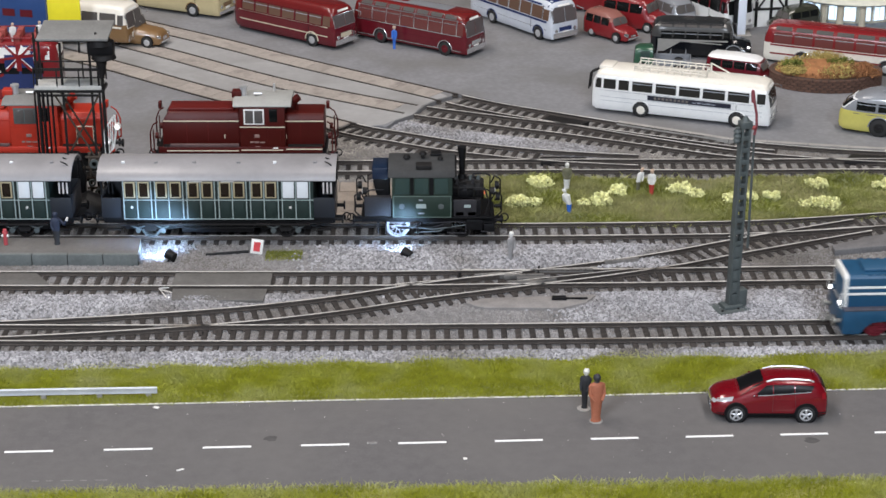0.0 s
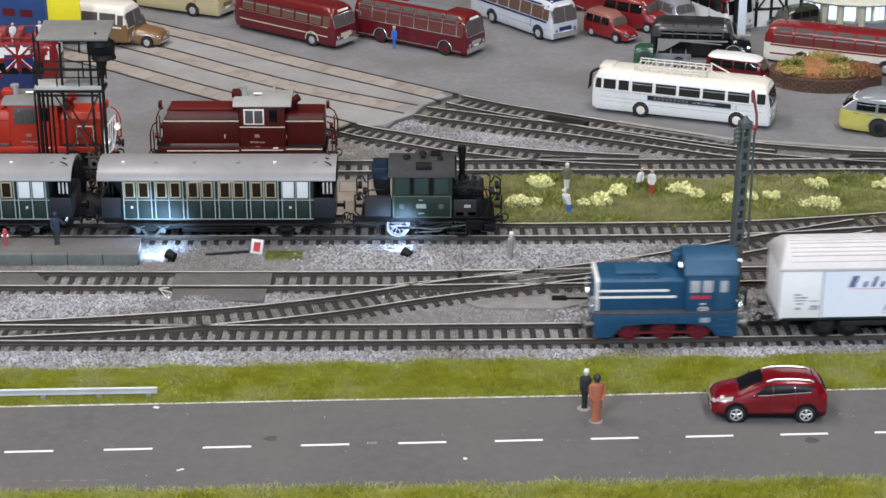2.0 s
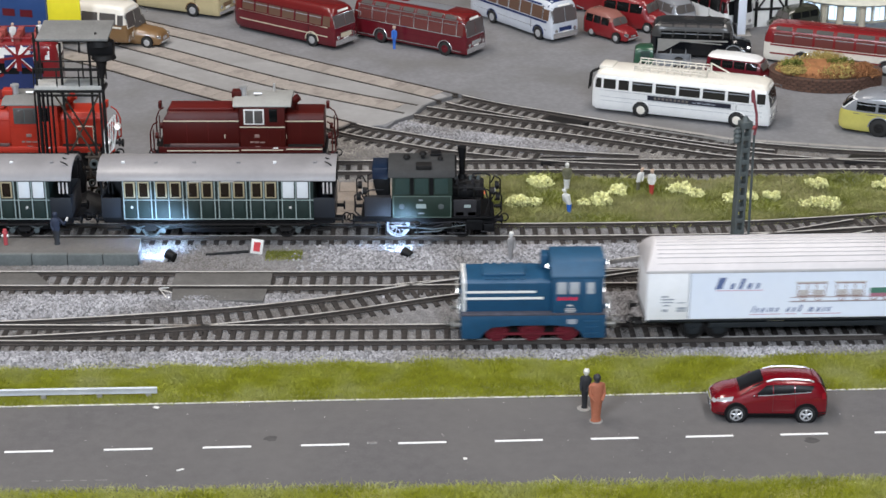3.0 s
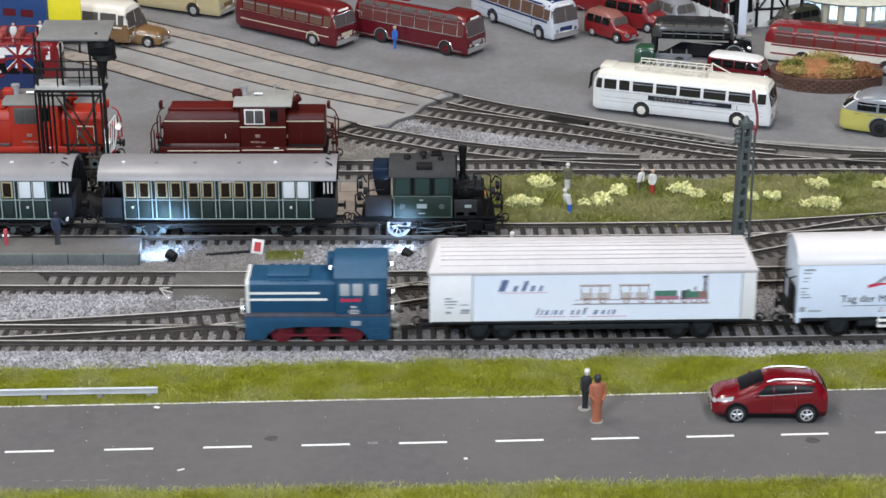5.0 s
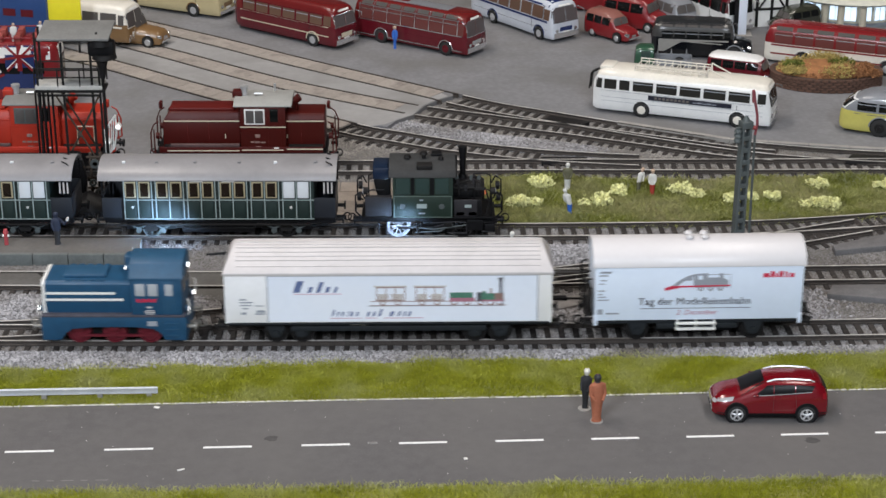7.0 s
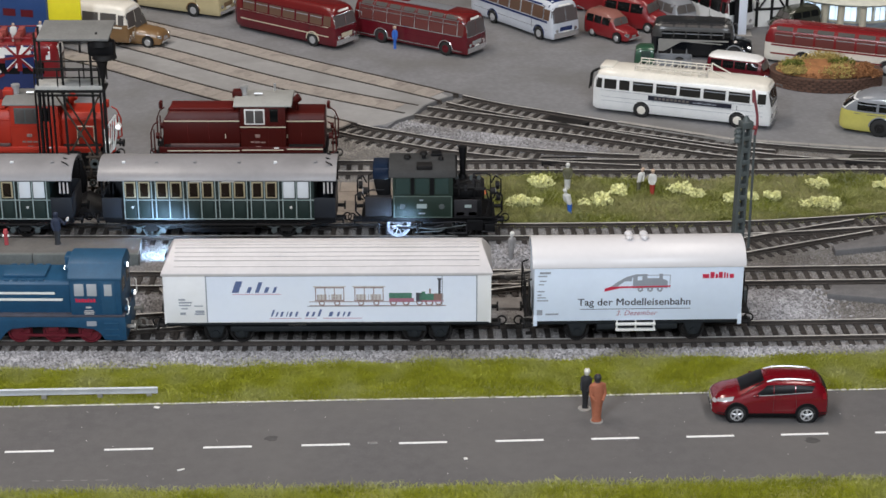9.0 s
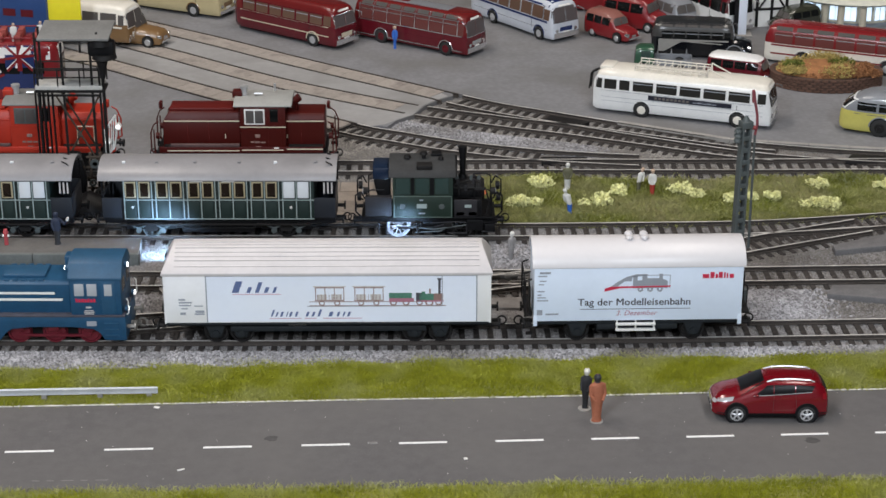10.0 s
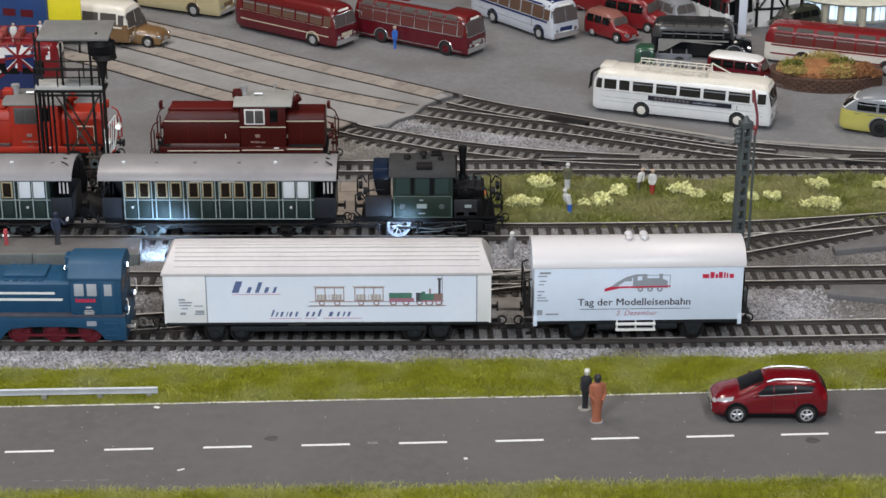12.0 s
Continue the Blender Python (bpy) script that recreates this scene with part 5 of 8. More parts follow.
# ---- cars and vans ----
def van(label, m, L, W, H, paints, windows=3, name="van", glass=None, split=0.55, hood=0.26, r=3.6):
    t = thing(name, label, "van" if name == "van" else "car", m, group="parked cars")
    h, w = L / 2, W / 2
    zb = 2.2
    xh = h - L * hood
    hull = Hull([(-h, zb + 2, H * 0.7, w * 0.8), (-h + 1, zb, H * 0.9, w * 0.92), (-h + 4, zb, H * 0.98, w), (0, zb, H, w), (xh - 5, zb, H * 0.96, w), (xh, zb, H * 0.84, w * 0.97), (xh + 2.6, zb, H * 0.56, w * 0.92),
                 (h - 4, zb, H * 0.5, w * 0.82), (h - 1.2, zb, H * 0.42, w * 0.74), (h, zb + 1, H * 0.3, w * 0.62)], 4.0, 0.16, 0.5)
    part("body", hull.mesh(((split, 1),)), [paints[0], paints[1]], t)
    x0, x1 = -h + 3, xh - 1.5
    p = (x1 - x0) / windows
    for s in (-1, 1):
        for i in range(windows):
            part("side_window", hull.pane(1, s, rect(x0 + i * p + 0.5, x0 + (i + 1) * p - 0.5, H * 0.56, H * 0.82)), glass or M_GLASS, t)
        b = bm_new()
        cyl(b, (h - 2.5, s * w * 0.62, H * 0.33), (h - 0.1, s * w * 0.62, H * 0.33), 1.3, 12)
        part("headlight", b, M_CHROME, t)
        y0, y1 = sorted((s * 0.3, s * w * 0.74))
        part("windscreen", hull.pane(0, 1, rect(y0, y1, H * 0.58, H * 0.82), 4, 3, 0.2), glass or M_GLASS_LT, t)
    part("bumper", hull.pane(0, 1, rect(-w * 0.55, w * 0.55, zb + 1.2, zb + 2.4), 6, 1, 0.8), M_CHROME, t)
    part("grille", hull.pane(0, 1, rect(-w * 0.25, w * 0.25, zb + 2.8, H * 0.32), 3, 2, 0.2), M_CHROME, t)
    road_wheels(t, (-h * 0.55, h * 0.58), w * 0.96, r, M_SILVER)
    return t


van("tan tractor truck with cream cab roof", place(-204.5, 461, -20, 12, -10), 42, 21, 23, (P_BROWN, P_CREAMW), 1, split=0.6, hood=0.48, r=4.0)
van("red minibus with grey roof panel", place(120, 472, -48, 12.5, -9.2), 41, 18, 19.5, (P_RED, P_TAUPE), 3, split=0.66, hood=0.34)
van("red fire truck with silver grille", at(138, 514, -0.7, -32), 48, 23, 24, (P_RED, P_RED), 3)
van("grey van with clear windows", at(165, 516, -0.7, -60), 52, 21, 23, (P_GREY, P_GREY), 3, glass=M_GLASS_LT)
van("red van with white roof behind the white coach", at(194, 391.5, -0.7, -24), 41, 19, 17.5, (P_MAROON, P_WHITE), 4, split=0.84, hood=0.1)


def flatbed_truck():
    t = thing("flatbed_truck", "small dark green flatbed truck with open grey bed", "truck", at(146, 412, -0.7, -6), group="parked cars")
    cab = Hull([(-19, 3, 12, 6), (-18, 2.4, 15.5, 7.4), (-15, 2.2, 17, 8), (-9, 2.2, 17, 8), (-6.4, 2.4, 16.4, 7.8), (-5.8, 3, 12, 7.4)], 5.0, 0.14, 0.5)
    part("cab", cab.mesh(), P_GREEN, t)
    for s in (-1, 1):
        part("side_window", cab.pane(1, s, rect(-14.6, -8.4, 10, 14.6), 2, 2, 0.12), M_GLASS_GREEN, t)
    part("rear_window", cab.pane(0, 1, rect(-5, 5, 10, 14), 3, 2, 0.12), M_GLASS_GREEN, t)
    part("bed", boxes((-5.4, 19, -8, 8, 4.4, 5.6)), P_GREY, t, bevel=0.2)
    for y in (-8, 7.4):
        part("side_board", boxes((-5.4, 19, y, y + 0.6, 5.4, 9)), P_GREY, t, bevel=0.15)
    part("tail_board", boxes((18.4, 19, -7.4, 7.4, 5.4, 9)), P_GREY, t, bevel=0.15)
    for x in (-4, 5, 15):
        part("hoop", tube(bm_new(), [(x, -7.6, 9), (x + 0.6, -6.6, 12.5), (x + 0.6, 6.6, 12.5), (x, 7.6, 9)], 0.3), P_GREY, t)
    road_wheels(t, (-13, 11), 8, 3.3, M_DARK)


flatbed_truck()
van("dark olive car beside the pavilion", at(250, 512, -0.7, -150), 38, 17, 16, (P_OLIVE, P_OLIVE), 3, name="car")
van("red vintage truck in the back row", at(110, 560, -0.7, -35), 64, 24, 27, (P_RED, P_MAROON), 3)


M_HEADLAMP = mat("headlamp_lens", (0.42, 0.42, 0.43), 0.2, 0.2, var=0.15, scale=1.0)
M_SUVGLASS = mat("suv_glass", (0.005, 0.005, 0.006), 0.35, var=0.0, spec=0.12)
M_TAILRED = mat("tail_lamp_red", (0.22, 0.006, 0.012), 0.25)
M_SEAM = mat("door_seam", (0.06, 0.004, 0.006), 0.6, var=0.05)


def suv():
    t = thing("suv", "shiny metallic red compact SUV on the road edge", "car", place(126.1, -85.1, 179.6, 15.2, 10.2, -3), group="parked cars")
    zb = 2.6
    hull = Hull([(-24.2, 5, 10, 7.4), (-23.9, 3.6, 13.0, 9.0), (-23.2, 3.0, 14.6, 9.8), (-21.4, 2.8, 16.6, 10.2), (-19.4, zb, 17.8, 10.4), (-16.5, zb, 18.4, 10.5), (-10, zb, 18.8, 10.5), (-4, zb, 18.8, 10.5), (1, zb, 18.5, 10.5), (3.8, zb, 17.9, 10.5),
                 (8.5, zb, 16.0, 10.5), (13.4, zb, 13.5, 10.4), (15.4, zb, 13.0, 10.3), (19.5, zb, 12.2, 9.9), (22.6, zb + 0.2, 11.1, 9.2), (24.6, 3.0, 9.6, 8.3), (25.6, 3.8, 8.0, 7.2)], 4.0, 0.17, 0.5)
    part("body", hull.mesh(), M_SUV, t)
    for s in (-1, 1):
        part("side_window", hull.pane(1, s, ((-0.1, 12.9), (7.6, 12.7), (2.6, 16.6), (-0.1, 16.9)), 4, 4, 0.1), M_SUVGLASS, t)
        part("side_window", hull.pane(1, s, ((-9.3, 13.3), (-0.5, 12.9), (-0.5, 16.9), (-9.3, 17.0)), 4, 4, 0.1), M_SUVGLASS, t)
        part("side_window", hull.pane(1, s, ((-16.6, 14.4), (-9.7, 13.3), (-9.7, 17.0), (-18.0, 16.5)), 4, 4, 0.1), M_SUVGLASS, t)
        part("window_trim", hull.pane(1, s, ((-16.6, 14.1), (8.2, 12.3), (8.2, 12.65), (-16.6, 14.4)), 8, 1, 0.18), M_CHROME, t, "chrome strip under the windows")
        part("sill_strip", hull.pane(1, s, rect(-10.5, 10.5, 2.7, 4.5), 6, 1, 0.25), M_BLACK, t)
        part("rear_bumper_skirt", hull.pane(1, s, rect(-23.2, -18.6, 3.2, 5.0), 3, 1, 0.2), M_BLACK, t)
        part("front_bumper_skirt", hull.pane(1, s, rect(18.8, 23.6, 2.9, 4.4), 3, 1, 0.2), M_BLACK, t)
        part("shoulder_line", hull.pane(1, s, ((-22, 11.6), (12, 10.4), (12, 10.7), (-22, 12.0)), 10, 1, 0.14), M_SUV, t)
        part("door_seam", hull.pane(1, s, ((-0.4, 4.4), (-0.2, 4.4), (-0.2, 12.6), (-0.4, 12.6)), 1, 4, 0.03), M_SEAM, t)
        part("door_seam", hull.pane(1, s, ((-10.6, 4.4), (-10.4, 4.4), (-9.6, 12.8), (-9.8, 12.8)), 1, 4, 0.03), M_SEAM, t)
        part("door_handle", hull.pane(1, s, rect(-3.4, -1.2, 11.2, 11.7), 2, 1, 0.4), M_SUV, t)
        part("headlight", hull.pane(1, s, ((17.2, 9.9), (23.4, 8.9), (23.0, 10.2), (16.4, 11.4)), 4, 2, 0.2), M_HEADLAMP, t, "clear headlight")
        part("headlight_corner", hull.pane(0, 1, rect(*sorted((s * 5.0, s * 7.6)), 8.2, 9.5), 3, 2, 0.2), M_HEADLAMP, t)
        part("fog_lamp", hull.pane(0, 1, rect(*sorted((s * 4.8, s * 7.0)), 4.6, 5.7), 3, 2, 0.2), M_HEADLAMP, t)
        b = bm_new()
        tube(b, [(x, s * 6.3, hull.solve(2, 1, x, s * 6.3)[2] + o) for x, o in ((-18, 0), (-16, 0.6), (-8, 0.75), (-1, 0.65), (2.4, 0))], 0.36)
        part("roof_rail", b, M_SILVER, t, "silver roof rail")
        part("mirror", boxes((6.4, 7.9, *sorted((s * 10.2, s * 12.0)), 12.6, 13.9)), M_SUV, t, bevel=0.5)
        part("tail_light", hull.pane(1, s, rect(-23.0, -21.4, 11.0, 13.4), 2, 2, 0.12), M_TAILRED, t)
    part("windscreen", hull.pane(2, 1, ((3.6, -6.6), (13.6, -8.6), (13.6, 8.6), (3.6, 6.6)), 6, 6, 0.1), M_SUVGLASS, t)
    part("rear_window", hull.pane(0, -1, rect(-6, 6, 13.6, 16.2), 5, 3, 0.1), M_SUVGLASS, t)
    part("roof_spoiler", hull.pane(2, 1, rect(-20.6, -18.4, -6.2, 6.2), 2, 5, 0.45), M_SUV, t)
    part("grille", hull.pane(0, 1, rect(-4.4, 4.4, 7.0, 8.6), 5, 2, 0.2), M_CHROME, t, "chrome grille")
    part("lower_grille", hull.pane(0, 1, rect(-4.4, 4.4, 4.2, 6.0), 5, 2, 0.2), M_BLACK, t)
    part("bumper_bar", hull.pane(0, 1, rect(-6.6, 6.6, 6.1, 6.7), 6, 1, 0.35), M_CHROME, t)
    part("bonnet_seam", hull.pane(2, 1, ((14.2, -7.6), (14.45, -7.6), (14.45, 7.6), (14.2, 7.6)), 1, 8, 0.05), M_SEAM, t)
    for x in (15.2, -14.8):
        for s in (-1, 1):
            b = bm_new()
            cyl(b, (x, s * 8.8, 4.3), (x, s * 10.6, 4.3), 5.1, 24)
            part("wheel_arch", b, M_BLACK, t)
            b = bm_new()
            cyl(b, (x, s * 8, 3.9), (x, s * 10.8, 3.9), 3.9, 26)
            wh = part("wheel", b, M_TYRE, t, bevel=0.3)
            b = bm_new()
            ring(b, (x, s * 10.75, 3.9), "y", 2.8, 2.3, 0.5, 24)
            for i in range(5):
                a = 2 * math.pi * i / 5 + 0.3
                cyl(b, (x, s * 10.85, 3.9), (x + 2.3 * math.cos(a), s * 10.85, 3.9 + 2.3 * math.sin(a)), 0.5, 6)
            cyl(b, (x, s * 10.6, 3.9), (x, s * 11.15, 3.9), 0.7, 10)
            part("rim", b, M_SILVER, wh, "silver five-spoke rim")


suv()


# ---- standing steam train ----
M_LINING = mat("dull_lining", (0.1, 0.135, 0.115), 0.6)


M_TANK = mat("tank_grey", (0.026, 0.025, 0.028), 0.6, var=0.15, scale=0.2, spec=0.25)


def steam_loco():
    t = thing("steam_locomotive", "small dark green box-cab steam locomotive with tall chimney", "locomotive", at(0, 128, 0))
    W = 14.5
    part("frame", boxes((-43, 27, -11, 11, 8.5, 11.5)), M_BLACK, t, bevel=0.3)
    part("running_board", boxes((-41, 26, -13.5, 13.5, 11.4, 12.4)), M_BLACK, t, bevel=0.2)
    part("cab", boxes((-26.5, 4.8, -W, W, 12.2, 36)), M_LOCOGREEN, t, bevel=0.3)
    part("cab_roof", arched_roof(-28.5, 6.2, W + 1.0, 35.0, 6.2, 16, 0.9), M_LOCOGREY, t, bevel=0.2)
    for x in (-28.3, 5.2):
        part("end_wall", arched_roof(x + 1, x + 1.9, W, 34.8, 5.6, 14, 30), M_BLACK, t)
    for i, (x0, x1) in enumerate(((-25, -17.5), (-14.8, -7.6), (-4.5, 2.6))):
        w = part("cab_window", boxes((x0, x1, -W - 0.2, -W + 0.3, 25.6, 34.3)), M_GLASS_GREEN, t, bevel=0.2)
        part("window_frame", boxes((x0 - 0.4, x0, -W - 0.3, -W + 0.2, 25.2, 34.7), (x1, x1 + 0.4, -W - 0.3, -W + 0.2, 25.2, 34.7), (x0, x1, -W - 0.3, -W + 0.2, 34.3, 34.7)), M_LOCOGREEN, w)
    for x0, x1 in ((-17.0, -15.3), (-7.1, -5.0)):
        part("window_pillar", boxes((x0, x1, -W - 0.28, -W + 0.1, 25.2, 34.8)), M_BLACK, t)
    part("side_panel", boxes((-25.6, 4, -W - 0.25, -W + 0.1, 13, 24.2)), M_LOCOGREEN, t, bevel=0.2)
    for b in ((-26, 4.3, 24.2, 24.6), (-26, 4.3, 12.6, 13), (-26, -25.6, 13, 24.2), (3.9, 4.3, 13, 24.2)):
        part("lining", boxes((b[0], b[1], -W - 0.35, -W + 0.1, b[2], b[3])), M_LINING, t)
    part("number_plate", boxes((-14, -8.8, -W - 0.5, -W, 17.8, 20.2)), M_COACHTRIM, t)
    bars(t, [(-12.6, -10.6, 22, 22.7), (-13, -9.8, 14.6, 15.3)], -W - 0.3, M_INKGREY)
    for x in (-21.5, -1):
        b = bm_new()
        cyl(b, (x, -W - 0.5, 18.8), (x, -W, 18.8), 1.5, 16)
        part("builder_plate", b, M_STEELGREY, t)
    for x, y, r, h in ((-19, -3, 1.4, 42.6), (-10.5, -2, 1.6, 44), (-1.5, -4, 1.1, 42)):
        b = bm_new()
        cyl(b, (x, y, 39.5), (x, y, h - 0.8), r * 0.6, 10)
        cyl(b, (x, y, h - 0.8), (x, y, h + 0.6), r * 1.4, 12, r)
        part("roof_fitting", b, M_DARK, t)
    part("roof_hatch", boxes((-14, -6, -12.6, -6, 38, 40.6)), M_DARK, t, bevel=0.4)
    part("roof_hatch", boxes((-6.5, -1, 0, 6, 40.6, 42.6)), M_BLACK, t, bevel=0.4)
    b = bm_new()
    cyl(b, (4.5, 0, 23), (20, 0, 23), 6.8, 28)
    part("boiler", b, M_BLACK, t, bevel=0.4)
    b = bm_new()
    for x in (7, 12.5, 18):
        cyl(b, (x, 0, 23), (x + 0.6, 0, 23), 7.05, 28)
    part("boiler_band", b, M_DARK, t)
    b = bm_new()
    cyl(b, (10, 0, 29), (10, 0, 31.5), 2.7, 16, 1.9)
    cyl(b, (10, 0, 31.5), (10, 0, 43.5), 1.5, 16, 1.8)
    cyl(b, (10, 0, 43.5), (10, 0, 46.8), 2.2, 16, 2.3)
    part("chimney", b, M_BLACK, t)
    b = bm_new()
    cyl(b, (20, 0, 23), (21.4, 0, 23), 6.2, 24, 5.4)
    cyl(b, (21.2, 0, 23), (22.4, 0, 23), 0.8, 8)
    part("smokebox_door", b, M_DARK, t)
    part("side_tank", boxes((5, 20, -13, -8.4, 12.2, 22)), M_BLACK, t, bevel=0.6)
    part("side_tank", boxes((5, 20, 8.4, 13, 12.2, 22)), M_BLACK, t, bevel=0.6)
    bars(t, [(10.5, 14, 18, 19.4)], -13.1, M_INKGREY)
    for pts in ([(6, -8.4, 29), (12, -8, 30.5), (19, -6.5, 29.5)], [(5.5, -9.2, 27), (21, -9.2, 27)], [(8, -9, 23), (8, -9.6, 31)], [(16, -8.8, 22.5), (16.5, -8.2, 30)], [(22, -11, 13), (24, -11, 20), (22, -10, 26)], [(-40, -10, 13), (-38, -10, 22), (-34, -9, 23)]):
        part("pipe", tube(bm_new(), pts, 0.4), M_DARK, t)
    for x in (7, 14.5, 18.5):
        b = bm_new()
        cyl(b, (x, -2, 29), (x, -2, 31.4), 1.1, 10, 0.7)
        part("boiler_valve", b, M_STEELGREY, t)
    for x in (6.5, 13):
        part("tool_box", boxes((x, x + 4.5, -13.6, -12.6, 13, 15.4)), M_DARK, t, bevel=0.2)
    # coal bunker and rear box
    part("coal_bunker", prism(bm_new(), [(-35.5, 25), (-34, 21), (-34, 12.4), (-28, 12.4), (-28, 36), (-36.5, 35), (-36.5, 30)], 1, -8, 8), M_BLACK, t, bevel=0.4)
    part("bunker_top", boxes((-37, -28.4, -8.5, 8.5, 31.5, 37.6)), P_BLUE_DK, t, bevel=0.5)
    for s in (-1, 1):
        part("handrail", tube(bm_new(), [(-40, s * 12.5, 12), (-40, s * 12.5, 26), (-38, s * 12.5, 27.2), (-31, s * 12.5, 27.2)], 0.35), M_BLACK, t)
        part("handrail", tube(bm_new(), [(25, s * 12, 12), (25, s * 12, 26), (23, s * 12, 27.2), (16, s * 12, 27.2), (16, s * 12, 20)], 0.35), M_BLACK, t)
        for x in (-43, 27.5):
            b = bm_new()
            k = -1 if x < 0 else 1
            cyl(b, (x, s * 8.5, 22), (x + k * 2, s * 8.5, 22), 2.2, 14)
            part("lantern", b, M_BLACK, t)
            b = bm_new()
            cyl(b, (x + k * 1.9, s * 8.5, 22), (x + k * 2.3, s * 8.5, 22), 1.7, 14)
            part("lantern_lens", b, M_GLASS_LT, t)
            part("guard_rail", tube(bm_new(), [(x, s * 12, 12), (x + k * 3, s * 12, 15), (x + k * 3, s * 12, 24), (x, s * 12, 26), (x - k * 2, s * 12, 22)], 0.4), M_BLACK, t)
    part("glow_window", boxes((21.5, 22.2, -7.5, -6.2, 22.8, 24.6)), mat("ember_lamp", (1.0, 0.25, 0.1), 0.4, var=0, glow=0.35), t, "small orange fire glow")
    part("step_plate", boxes((12, 28, -13.6, -9, 9, 10)), M_BLACK, t)
    buffers(t, 27, 1, 9.5, M_BLACK)
    buffers(t, -43, -1, 9.5, M_BLACK)
    # Left axle in pale steel, its colour lightened for the spotlight falling on it.
    for x, mm in ((-23.8, M_WHEELLIT), (10, M_DARK)):
        for y in (-9.6, 9.6):
            flanged_wheel(t, x, 5.8, 5.8, y, mm, 10)
        part("counterweight", boxes((x - 3.4, x + 2.6, -11, -10.5, 5.0, 6.8)), mm, t, bevel=0.3)
    part("coupling_rod", boxes((-24, 10, -11.9, -11.1, 4.9, 6.1)), M_DARK, t, bevel=0.2)
    part("cylinder_block", boxes((12, 21, -13, -9, 4.5, 10.5)), M_BLACK, t, bevel=0.8)
    part("connecting_rod", tube(bm_new(), [(-18, -12.3, 6.5), (-5, -12.3, 5), (12, -12.3, 7.5)], 0.4), M_STEELGREY, t)
    part("tank", boxes((-41, -27, -13.6, -10, 12.6, 23.5)), M_TANK, t, bevel=0.4)
    part("tank", boxes((5.5, 17.5, -13.6, -10, 12.6, 22)), M_TANK, t, bevel=0.4)
    for pts, r, mm in (([(-7, -12.6, 8.6), (6, -12.6, 9.4), (20, -12.6, 8.2)], 0.35, M_TANK), ([(2, -12.8, 3.2), (12, -12.8, 3.0), (12, -12.8, 8.5)], 0.35, M_TANK), ([(14, -12.4, 2.4), (14, -12.4, 7)], 0.6, M_DARK), ([(20, -12.6, 4), (26, -12.6, 4), (26, -12.6, 8.8)], 0.45, M_TANK),
                       ([(-34, -12.4, 3), (-34, -12.4, 9)], 0.6, M_TANK), ([(-30, -12.4, 2.4), (-30, -12.4, 9)], 0.5, M_TANK), ([(-15, -12.8, 9), (-13, -12.8, 3)], 0.4, M_TANK), ([(-5, -12.8, 6.6), (4, -12.8, 8.8)], 0.4, M_TANK)):
        part("valve_gear", tube(bm_new(), pts, r), mm, t)
    part("slide_block", boxes((0, 4.5, -13.2, -11.6, 6.6, 8.8)), M_DARK, t, bevel=0.2)
    part("guard_box", boxes((21.5, 27, -13, -11, 3.6, 8.2)), M_BLACK, t, bevel=0.4)
    for x, z in ((7.5, 30.5), (11.5, 27), (15.5, 31)):
        b = bm_new()
        cyl(b, (x, -8.6, z - 1.6), (x, -8.6, z + 1.2), 1.0, 10, 0.7)
        part("boiler_valve", b, M_TANK, t)
    part("name_plate", boxes((11, 14.5, -13.9, -13.4, 17.8, 19.4)), M_COACHTRIM, t)
    for x, k in ((-39.5, -1), (24.5, 1)):
        b = bm_new()
        cyl(b, (x, -10.5, 26), (x + k * 2.4, -10.5, 26), 1.8, 14, 2.1)
        part("head_lantern", b, M_DARK, t)
        b = bm_new()
        cyl(b, (x + k * 2.3, -10.5, 26), (x + k * 2.7, -10.5, 26), 1.6, 14)
        part("lantern_glass", b, M_GLASS_PALE, t)
    part("ash_pan", boxes((-12, 6, -9, 9, 2.5, 9)), M_BLACK, t, bevel=0.4)
    part("brake_rigging", tube(bm_new(), [(-15, -11.5, 3), (-2, -11.5, 3.6), (5, -11.5, 7.5)], 0.4), M_STEELGREY, t)


P_BLUE_DK = colour("bunker_blue", (0.01, 0.02, 0.045))
steam_loco()


M_GLASS_BROWNDK = glass_mat("dim_brown_glass", (0.02, 0.013, 0.009))


